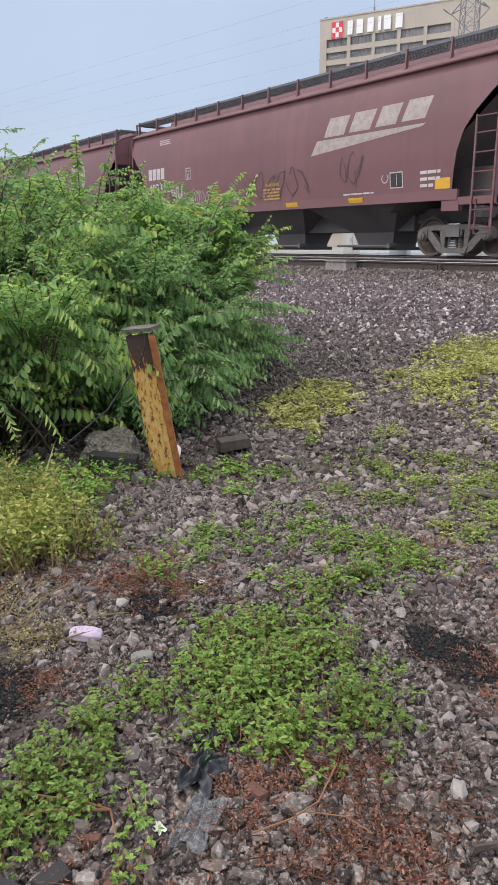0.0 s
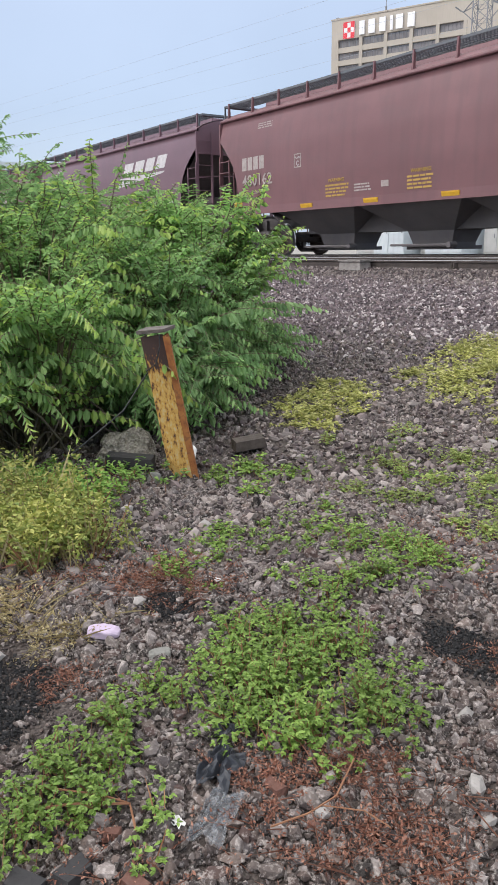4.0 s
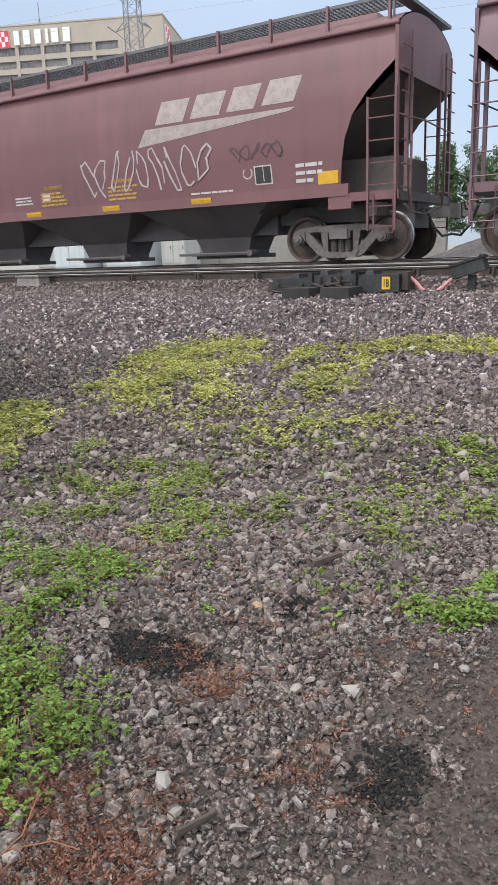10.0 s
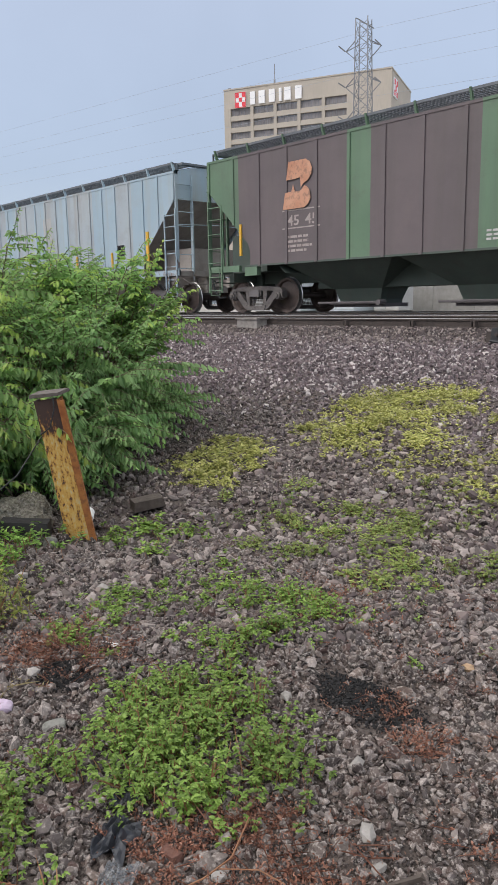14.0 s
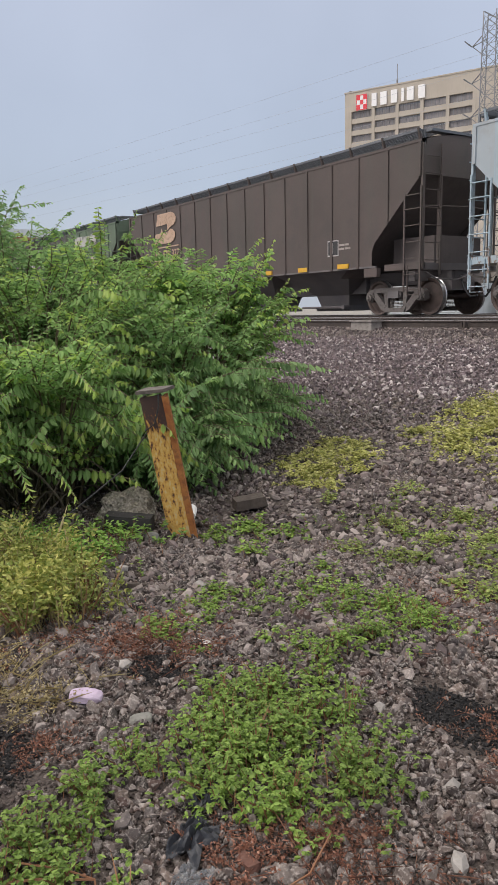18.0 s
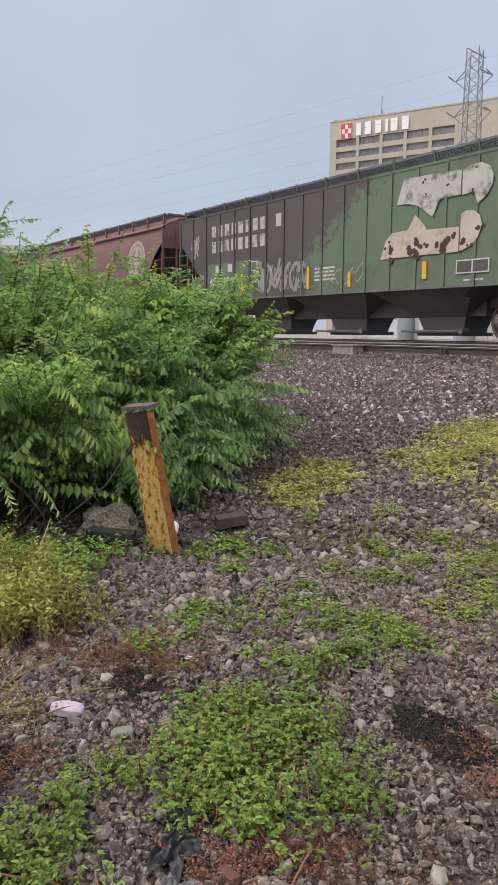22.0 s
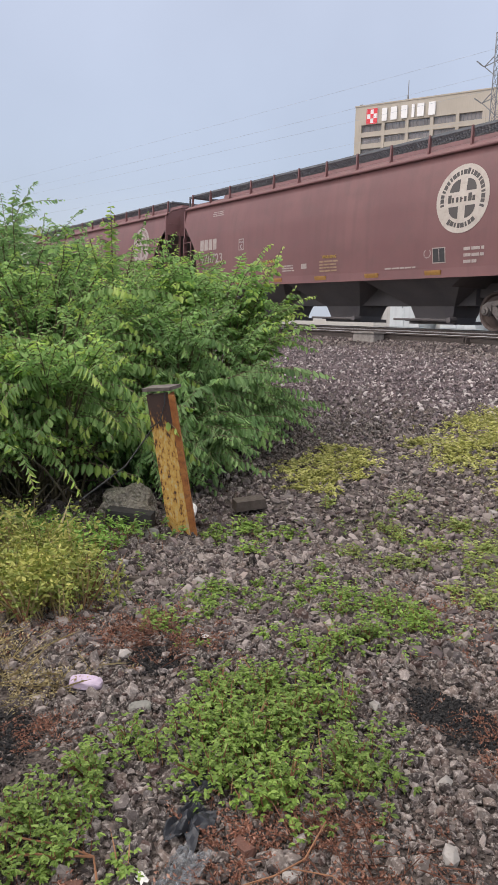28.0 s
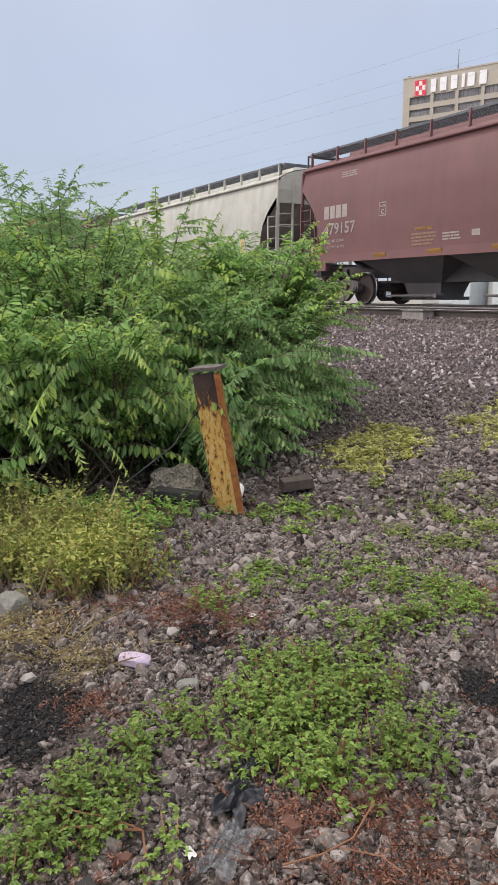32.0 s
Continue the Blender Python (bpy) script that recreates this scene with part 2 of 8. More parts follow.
BLKGRN = two_tone("black_paint_flaking_to_green", (0.092, 0.085, 0.084), (0.125, 0.18, 0.12))
RED = surface("oxide_red_paint", [(0.178, 0.086, 0.093), (0.218, 0.108, 0.115)], 0.5, 0.5, 0, 0.04, 40, streak=(0.15, 0.081, 0.087), stain=(0.138, 0.083, 0.087), stain_amount=0.22)
RED2 = surface("plum_red_paint", [(0.165, 0.094, 0.117), (0.198, 0.116, 0.14)], 0.5, 0.42, 0, 0.04, 40, streak=(0.145, 0.091, 0.11), stain=(0.13, 0.084, 0.10), stain_amount=0.2)
REDF = surface("faded_red_paint", [(0.185, 0.087, 0.09), (0.23, 0.113, 0.112)], 0.5, 0.55, 0, 0.04, 40, streak=(0.16, 0.083, 0.083), stain=(0.145, 0.088, 0.085), stain_amount=0.28)
DARKB = surface("grimy_brown_black_paint", [(0.09, 0.073, 0.067), (0.128, 0.10, 0.092)], 0.45, 0.65, 0, 0.06, 40, streak=(0.095, 0.09, 0.078), stain=(0.072, 0.067, 0.063), stain_amount=0.4)
UNDERG = surface("grimy_dark_green_underframe", [(0.075, 0.10, 0.085), (0.105, 0.135, 0.115)], 1.2, 0.75, 0, 0.1, 30, streak=(0.09, 0.105, 0.09), stain=(0.11, 0.10, 0.09), stain_amount=0.25)
GREEN = surface("weathered_green_paint", [(0.117, 0.200, 0.126), (0.152, 0.244, 0.157)], 0.6, 0.6, 0, 0.06, 40, streak=(0.113, 0.161, 0.117), stain=(0.11, 0.115, 0.09), stain_amount=0.25)
GREENW = surface("dull_weathered_green_paint", [(0.105, 0.155, 0.105), (0.145, 0.20, 0.135)], 0.6, 0.65, 0, 0.06, 40, streak=(0.12, 0.135, 0.105), stain=(0.085, 0.08, 0.065), stain_amount=0.4)
BROWNP = surface("brown_primer_patch", [(0.132, 0.111, 0.117), (0.166, 0.136, 0.140)], 0.7, 0.65, 0, 0.06, 40, streak=(0.119, 0.104, 0.100), stain=(0.115, 0.098, 0.10), stain_amount=0.25)
BLACKP = surface("weathered_black_paint", [(0.075, 0.07, 0.07), (0.10, 0.092, 0.09)], 0.6, 0.65, 0, 0.06, 40, streak=(0.09, 0.075, 0.068), stain=(0.1, 0.085, 0.075), stain_amount=0.2)
WHITEC = surface("pale_blue_paint", [(0.334, 0.449, 0.528), (0.405, 0.510, 0.581)], 0.5, 0.5, 0, 0.05, 40, streak=(0.387, 0.405, 0.387), stain=(0.36, 0.36, 0.34), stain_amount=0.15, foot=(0.20, 0.12, 0.075))
WHITEG = surface("pale_grey_paint_over_rust", [(0.361, 0.422, 0.466), (0.440, 0.493, 0.519)], 0.6, 0.55, 0, 0.05, 40, streak=(0.334, 0.308, 0.273), stain=(0.30, 0.27, 0.24), stain_amount=0.25, foot=(0.20, 0.11, 0.065))
CREAM = surface("cream_grey_paint", [(0.50, 0.51, 0.45), (0.60, 0.60, 0.54)], 0.6, 0.6, 0, 0.05, 40, streak=(0.36, 0.35, 0.31), stain=(0.35, 0.32, 0.27), stain_amount=0.3)
UNDER = surface("grimy_underframe", [(0.125, 0.116, 0.121), (0.18, 0.166, 0.168)], 1.2, 0.7, 0, 0.2, 30, streak=(0.16, 0.142, 0.136), stain=(0.19, 0.17, 0.16), stain_amount=0.3)
UNDERT = surface("tan_dusty_underframe", [(0.33, 0.30, 0.275), (0.42, 0.38, 0.345)], 1.2, 0.75, 0, 0.1, 30, streak=(0.26, 0.225, 0.20), stain=(0.18, 0.155, 0.14), stain_amount=0.3)
TRUCKM = surface("dusty_cast_steel", [(0.135, 0.122, 0.116), (0.20, 0.18, 0.17)], 5, 0.7, 0.1, 0.3, 60, stain=(0.05, 0.045, 0.042), stain_amount=0.5)
WHEELM = surface("rusty_brown_wheel_steel", [(0.085, 0.062, 0.055), (0.14, 0.105, 0.092)], 4, 0.55, 0.2, 0.1, 60, stain=(0.05, 0.04, 0.036), stain_amount=0.4)
TREAD = surface("polished_wheel_tread", [(0.42, 0.42, 0.43), (0.55, 0.55, 0.56)], 10, 0.3, 0.9, 0.03, 90)
GRATE = surface("galvanised_walkway", [(0.12, 0.132, 0.148), (0.175, 0.19, 0.207)], 4, 0.55, 0.3, 0.1, 50)
CREAMB = surface("clean_cream_disc_decal", [(0.50, 0.45, 0.40), (0.60, 0.55, 0.50)], 3, 0.6, 0, 0.0, stain=(0.38, 0.30, 0.27), stain_amount=0.35)
AMBERO = surface("aged_orange_reflective_tape", [(0.36, 0.19, 0.055), (0.44, 0.24, 0.07)], 7, 0.5, 0, 0.02, 50, stain=(0.22, 0.12, 0.08), stain_amount=0.45)
SLOPE = surface("dusty_dark_end_slope", [(0.105, 0.090, 0.088), (0.15, 0.128, 0.122)], 1.0, 0.8, 0, 0.1, 30, streak=(0.10, 0.085, 0.08), stain=(0.085, 0.075, 0.07), stain_amount=0.3)
YELLOWD = surface("amber_reflective_tape", [(0.72, 0.40, 0.03), (0.80, 0.47, 0.05)], 9, 0.45, 0, 0.02, 50, stain=(0.45, 0.26, 0.05), stain_amount=0.3)
WHITED = surface("white_stencil_paint", [(0.50, 0.48, 0.48), (0.62, 0.60, 0.60)], 6, 0.6, 0, 0.0, stain=(0.35, 0.28, 0.28), stain_amount=0.35)
CREAMD = surface("faded_cream_decal", [(0.36, 0.31, 0.29), (0.47, 0.42, 0.39)], 5, 0.6, 0, 0.0, stain=(0.28, 0.2, 0.19), stain_amount=0.5)
EMBT = surface("worn_tan_emblem_mark", [(0.22, 0.155, 0.145), (0.29, 0.215, 0.20)], 6, 0.6, 0, 0.0, stain=(0.20, 0.12, 0.115), stain_amount=0.5)
YELTXT = surface("yellow_stencil_paint", [(0.42, 0.26, 0.05), (0.5, 0.32, 0.08)], 6, 0.6, 0, 0.0)
YELFAD = surface("faded_buff_stencil_paint", [(0.28, 0.18, 0.11), (0.35, 0.24, 0.15)], 6, 0.6, 0, 0.0)
ORANGED = surface("faded_orange_decal", [(0.52, 0.25, 0.15), (0.62, 0.34, 0.22)], 3, 0.6, 0, 0.0, stain=(0.16, 0.10, 0.08), stain_amount=0.6)
PALEO = surface("bleached_peach_decal", [(0.50, 0.34, 0.24), (0.58, 0.42, 0.31)], 3, 0.6, 0, 0.0, stain=(0.16, 0.105, 0.08), stain_amount=0.45)
RUSTW = surface("rust_stained_white_decal", [(0.47, 0.40, 0.34), (0.56, 0.50, 0.44)], 1.2, 0.65, 0, 0.0, stain=(0.30, 0.19, 0.12), stain_amount=0.5)
RUSTB = surface("dark_rust_scab", [(0.055, 0.034, 0.03), (0.10, 0.055, 0.043)], 6, 0.85, 0, 0.3, 60)
WORNW = surface("flaking_white_decal", [(0.44, 0.44, 0.42), (0.54, 0.54, 0.51)], 0.9, 0.6, 0, 0.0, stain=(0.06, 0.07, 0.05), stain_amount=0.9)
SPRAYW = surface("white_spray_paint", [(0.42, 0.36, 0.37), (0.55, 0.5, 0.5)], 5, 0.6, 0, 0.0)
SPRAYG = surface("grey_spray_paint", [(0.24, 0.235, 0.235), (0.34, 0.335, 0.33)], 5, 0.6, 0, 0.0)
SPRAYD = surface("dark_spray_paint", [(0.09, 0.055, 0.06), (0.115, 0.068, 0.074)], 5, 0.6, 0, 0.0)
BLACKD = surface("black_stencil_paint", [(0.03, 0.03, 0.035), (0.05, 0.05, 0.05)], 5, 0.6, 0, 0.0)
RAILS = surface("shiny_rail_head", [(0.38, 0.37, 0.38), (0.50, 0.49, 0.50)], 3, 0.32, 0.85, 0.03, 60)
RAILW = surface("rusty_rail_web", [(0.055, 0.045, 0.042), (0.085, 0.068, 0.06)], 5, 0.8, 0.2, 0.2, 70, stain=(0.10, 0.085, 0.075), stain_amount=0.4)
TIE = surface("weathered_timber_tie", [(0.06, 0.05, 0.045), (0.11, 0.095, 0.085)], 4, 0.85, 0, 0.5, 40, stain=(0.04, 0.035, 0.03), stain_amount=0.5)
CONC = surface("grey_cast_concrete", [(0.22, 0.215, 0.20), (0.29, 0.285, 0.27)], 3, 0.85, 0, 0.25, 60, streak=(0.22, 0.21, 0.2), stain=(0.2, 0.19, 0.17), stain_amount=0.4)
WHITEB = surface("white_enamel_cabinet", [(0.52, 0.58, 0.61), (0.60, 0.65, 0.68)], 2, 0.5, 0, 0.02, 40, streak=(0.46, 0.50, 0.53))
GREYB = surface("light_grey_cabinet", [(0.42, 0.43, 0.42), (0.5, 0.5, 0.49)], 2, 0.55, 0, 0.03, 40, streak=(0.36, 0.36, 0.35))
BLKSTEEL = surface("oily_black_steel", [(0.02, 0.023, 0.026), (0.045, 0.048, 0.052)], 6, 0.5, 0.3, 0.2, 50, stain=(0.09, 0.08, 0.07), stain_amount=0.3)
PINKC = surface("faded_pink_hose", [(0.55, 0.24, 0.26), (0.64, 0.32, 0.33)], 8, 0.6, 0, 0.1, 40)
TAGY = surface("yellow_number_plate", [(0.75, 0.45, 0.04), (0.82, 0.52, 0.07)], 6, 0.5, 0, 0.0)


# ---- mesh building ----
class Mesh:
    """Collects corners and faces of one part."""

    def __init__(self):
        self.v, self.f, self.smooth = [], [], False

    def add(self, pts, faces):
        k = len(self.v)
        self.v += [tuple(p) for p in pts]
        self.f += [tuple(i + k for i in f) for f in faces]
        return self

    def box(self, x0, x1, y0, y1, z0, z1, taper=0.0):
        t = taper
        return self.add([(x0, y0, z0), (x1, y0, z0), (x1, y1, z0), (x0, y1, z0), (x0 + t, y0 + t, z1), (x1 - t, y0 + t, z1), (x1 - t, y1 - t, z1), (x0 + t, y1 - t, z1)],
                        [(0, 3, 2, 1), (4, 5, 6, 7), (0, 1, 5, 4), (1, 2, 6, 5), (2, 3, 7, 6), (3, 0, 4, 7)])

    def rod(self, a, b, r, n=8, r2=None):
        a, b = Vector(a), Vector(b)
        d = (b - a).normalized()
        s = d.orthogonal().normalized()
        t = d.cross(s)
        ring = [(math.cos(2 * math.pi * i / n), math.sin(2 * math.pi * i / n)) for i in range(n)]
        r2 = r if r2 is None else r2
        pts = [a + (s * c + t * q) * r for c, q in ring] + [b + (s * c + t * q) * r2 for c, q in ring]
        faces = [(i, (i + 1) % n, n + (i + 1) % n, n + i) for i in range(n)] + [tuple(range(n))[::-1], tuple(range(n, 2 * n))]
        return self.add(pts, faces)

    def path(self, pts, r, n=6):
        for a, b in zip(pts, pts[1:]):
            self.rod(a, b, r, n)
        return self

    def tube(self, pts, r, n=6):
        """One unbroken tube along a line of points."""
        pts = [Vector(p) for p in pts]
        k, rings = len(pts), []
        for i, p in enumerate(pts):
            d = (pts[min(i + 1, k - 1)] - pts[max(i - 1, 0)]).normalized()
            s = d.cross(Vector((0.31, 0.17, 0.93))).normalized()
            t = d.cross(s)
            rings += [p + (s * math.cos(2 * math.pi * j / n) + t * math.sin(2 * math.pi * j / n)) * r for j in range(n)]
        return self.add(rings, [(i * n + j, i * n + (j + 1) % n, (i + 1) * n + (j + 1) % n, (i + 1) * n + j) for i in range(k - 1) for j in range(n)] + [tuple(range(n))[::-1], tuple(range((k - 1) * n, k * n))])

    def prism(self, poly, y0, y1):
        """A polygon in x and z, pushed along y."""
        n = len(poly)
        pts = [(x, y0, z) for x, z in poly] + [(x, y1, z) for x, z in poly]
        return self.add(pts, [(i, (i + 1) % n, n + (i + 1) % n, n + i) for i in range(n)] + [tuple(range(n))[::-1], tuple(range(n, 2 * n))])

    def lathe(self, profile, n=28):
        """Radius and y rows turned about the y axis."""
        m = len(profile)
        pts = [(r * math.cos(2 * math.pi * i / n), y, r * math.sin(2 * math.pi * i / n)) for i in range(n) for r, y in profile]
        faces = [(i * m + j, i * m + j + 1, ((i + 1) % n) * m + j + 1, ((i + 1) % n) * m + j) for i in range(n) for j in range(m - 1)]
        return self.add(pts, faces)

    def data(self, name, mats, index=None):
        me = bpy.data.meshes.new(name)
        me.from_pydata(self.v, [], self.f)
        for m in mats if isinstance(mats, (list, tuple)) else [mats]:
            me.materials.append(m)
        if index is not None:
            me.polygons.foreach_set("material_index", np.array(index, dtype=np.int32))
        if self.smooth:
            me.polygons.foreach_set("use_smooth", np.ones(len(me.polygons), dtype=bool))
        bm = bmesh.new()
        bm.from_mesh(me)
        bmesh.ops.recalc_face_normals(bm, faces=bm.faces[:])
        bm.to_mesh(me)
        bm.free()
        return me


def part(name, mesh, material, parent, label=""):
    """One mesh object under a thing or a part. mesh: a Mesh or mesh data."""
    me = mesh.data(name, material) if isinstance(mesh, Mesh) else mesh
    ob = new(name, me)
    ob.parent = parent
    return tagged(ob, label) if label else ob


def thing(name, label, category, group="", at=None, kind=""):
    ob = new(name)
    ob.empty_display_size = 0.1
    if at is not None:
        ob.matrix_basis = at
    return tagged(ob, label, category, group, kind)


def solid(name, mesh, material, label, category, group="", at=None, kind=""):
    me = mesh.data(name, material) if isinstance(mesh, Mesh) else mesh
    ob = new(name, me)
    if at is not None:
        ob.matrix_basis = at
    return tagged(ob, label, category, group, kind)


def big_mesh(name, verts, tris, mats, index=None, smooth=False):
    """A large mesh from arrays of corners and triangles."""
    me = bpy.data.meshes.new(name)
    n, k = len(verts), tris.shape[1]
    me.vertices.add(n)
    me.vertices.foreach_set("co", np.asarray(verts, dtype=np.float32).ravel())
    me.loops.add(tris.size)
    me.loops.foreach_set("vertex_index", np.asarray(tris, dtype=np.int32).ravel())
    me.polygons.add(len(tris))
    me.polygons.foreach_set("loop_start", np.arange(0, tris.size, k, dtype=np.int32))
    me.polygons.foreach_set("use_smooth", np.full(len(tris), smooth, dtype=bool))
    for m in mats:
        me.materials.append(m)
    if index is not None:
        me.polygons.foreach_set("material_index", np.asarray(index, dtype=np.int32))
    me.update()
    me.validate()
    return me


LETTERS = {}


def lettering(text, size, width=None):
    """Mesh data of a line of letters, lying in x and y."""
    key = (text, size, width)
    if key not in LETTERS:
        c = bpy.data.curves.new("letters", "FONT")
        c.body, c.size, c.extrude, c.resolution_u, c.offset = text, size, 0.0015, 2, size * 0.014
        ob = new("letters", c)
        me = bpy.data.meshes.new_from_object(ob.evaluated_get(bpy.context.evaluated_depsgraph_get()))
        bpy.data.objects.remove(ob)
        bpy.data.curves.remove(c)
        co = np.empty(len(me.vertices) * 3, dtype=np.float32)
        me.vertices.foreach_get("co", co)
        co = co.reshape(-1, 3)
        if width:
            co[:, 0] *= width / max(1e-6, co[:, 0].max())
        me.vertices.foreach_set("co", co.ravel())
        LETTERS[key] = me
    return LETTERS[key]


# ---- the lie of the land ----
PROFILE_Y = (-6000, 3.2, 6.0, 8.6, 11.7, 12.1, 19.0, 21.0, 6000)
PROFILE_Z = (0, 0, 0.14, 0.33, 0.62, 0.74, 0.76, 0.70, 0.70)


def ground_z(x, y):
    z = np.interp(y, PROFILE_Y, PROFILE_Z)
    near = np.clip((14 - np.abs(y - 2)) / 8, 0, 1)
    bump = 0.018 * np.sin(2.1 * x + 1.3 * y) * np.sin(1.7 * y - 0.9 * x + 1.0) + 0.010 * np.sin(5.3 * x - 4.1 * y) + 0.008 * np.sin(7.7 * y + 3.9 * x)
    return z + bump * near * np.clip((11.8 - y) / 2, 0, 1)


def spread(a, b, n, p=1.0):
    return a + (b - a) * np.linspace(0, 1, n) ** p


def ground_sheet():
    far = np.array([30, 45, 70, 110, 180, 300, 500, 900, 1600, 3000, 5500.0])
    xs = np.concatenate([-far[::-1] - 12, np.arange(-34, -6, 0.5), np.arange(-6, 4, 0.05), np.arange(4, 15, 0.5), far])
    ys = np.concatenate([-far[::-1], np.arange(-25, 0, 2.5), np.arange(0, 6, 0.05), np.arange(6, 13, 0.1), np.arange(13, 30, 0.5), far[1:]])
    xs, ys = np.unique(xs), np.unique(ys)
    gx, gy = np.meshgrid(xs, ys, indexing="ij")
    v = np.stack([gx, gy, ground_z(gx, gy)], -1).reshape(-1, 3)
    i = np.arange(len(xs) * len(ys)).reshape(len(xs), len(ys))
    q = np.stack([i[:-1, :-1], i[1:, :-1], i[1:, 1:], i[:-1, 1:]], -1).reshape(-1, 4)
    return big_mesh("ground", v, q, [GROUND], smooth=True)


def ground_material():
    """Gravelly earth, coloured dark to stand for shade between stones: pale stony grit, dark purple ballast towards the
    track, bare mud and black cinders in spots.
    """
    m, n, l, b = node_mat("gravelly_earth")
    tc = n.new("ShaderNodeTexCoord")
    sep = n.new("ShaderNodeSeparateXYZ")
    l.new(tc.outputs["Object"], sep.inputs[0])

    def noise_tex(scale, detail=6, rough=0.6):
        t = n.new("ShaderNodeTexNoise")
        t.inputs["Scale"].default_value, t.inputs["Detail"].default_value, t.inputs["Roughness"].default_value = scale, detail, rough
        l.new(tc.outputs["Object"], t.inputs["Vector"])
        return t.outputs[0]

    def mixed(fac, a, c):
        x = n.new("ShaderNodeMix")
        x.data_type = "RGBA"
        l.new(fac, x.inputs["Factor"])
        for s, k in ((a, "A"), (c, "B")):
            if isinstance(s, tuple):
                x.inputs[k].default_value = (*s, 1)
            else:
                l.new(s, x.inputs[k])
        return x.outputs["Result"]

    def ranged(v, lo, hi, top=1.0):
        r = n.new("ShaderNodeMapRange")
        r.inputs["From Min"].default_value, r.inputs["From Max"].default_value, r.inputs["To Max"].default_value = lo, hi, top
        l.new(v, r.inputs["Value"])
        return r.outputs[0]

    vor = n.new("ShaderNodeTexVoronoi")
    vor.inputs["Scale"].default_value = 95
    l.new(tc.outputs["Object"], vor.inputs["Vector"])
    ramp = n.new("ShaderNodeValToRGB")
    # earth tones lowered so the gaps between stones look shaded
    for i, c in enumerate(((0.038, 0.030, 0.026), (0.07, 0.055, 0.048), (0.105, 0.085, 0.074), (0.05, 0.039, 0.034), (0.145, 0.124, 0.11))):
        el = ramp.color_ramp.elements[i] if i < 2 else ramp.color_ramp.elements.new(i / 4)
        el.position, el.color = i / 4, (*c, 1)
    sv = n.new("ShaderNodeSeparateXYZ")
    l.new(vor.outputs["Color"], sv.inputs[0])
    l.new(sv.outputs[0], ramp.inputs[0])
    col = mixed(ranged(noise_tex(1.1), 0.42, 0.62, 0.5), ramp.outputs[0], (0.085, 0.065, 0.055))
    # purple bank earth, its darkness also painting the shade among the ballast
    col = mixed(ranged(sep.outputs["Y"], 7.2, 9.0, 0.8), col, (0.055, 0.043, 0.045))
    far = mixed(ranged(sep.outputs["Y"], 19.0, 21.5), col, (0.30, 0.285, 0.26))
    l.new(far, b.inputs["Base Color"])
    b.inputs["Roughness"].default_value = 0.9
    bp = n.new("ShaderNodeBump")
    bp.inputs["Strength"].default_value, bp.inputs["Distance"].default_value = 0.8, 0.012
    ad = n.new("ShaderNodeMath")
    ad.operation = "SUBTRACT"
    l.new(noise_tex(70, 4), ad.inputs[0]), l.new(vor.outputs["Distance"], ad.inputs[1])
    l.new(ad.outputs[0], bp.inputs["Height"]), l.new(bp.outputs[0], b.inputs["Normal"])
    return m


GROUND = ground_material()
ground = tagged(new("ground", ground_sheet()), "grey-brown gravelly earth rising to a dark ballast bank", "ground", kind="structure")

# ---- the track ----
RAIL_Z, TRAIN_Y = 0.99, 15.72


def rail_mesh(length):
    foot = [(-0.07, 0), (0.07, 0), (0.07, 0.012), (0.012, 0.03), (0.010, 0.125), (0.036, 0.135), (0.036, 0.165), (0.028, 0.172), (-0.028, 0.172), (-0.036, 0.165), (-0.036, 0.135), (-0.010, 0.125), (-0.012, 0.03), (-0.07, 0.012)]
    me = Mesh()
    n = len(foot)
    xs = (-length / 2, length / 2)
    me.add([(x, y, z) for x in xs for y, z in foot], [(i, (i + 1) % n, n + (i + 1) % n, n + i) for i in range(n)])
    return me.data("rail", [RAILW, RAILS], [1 if i in (6, 7, 8) else 0 for i in range(n)])


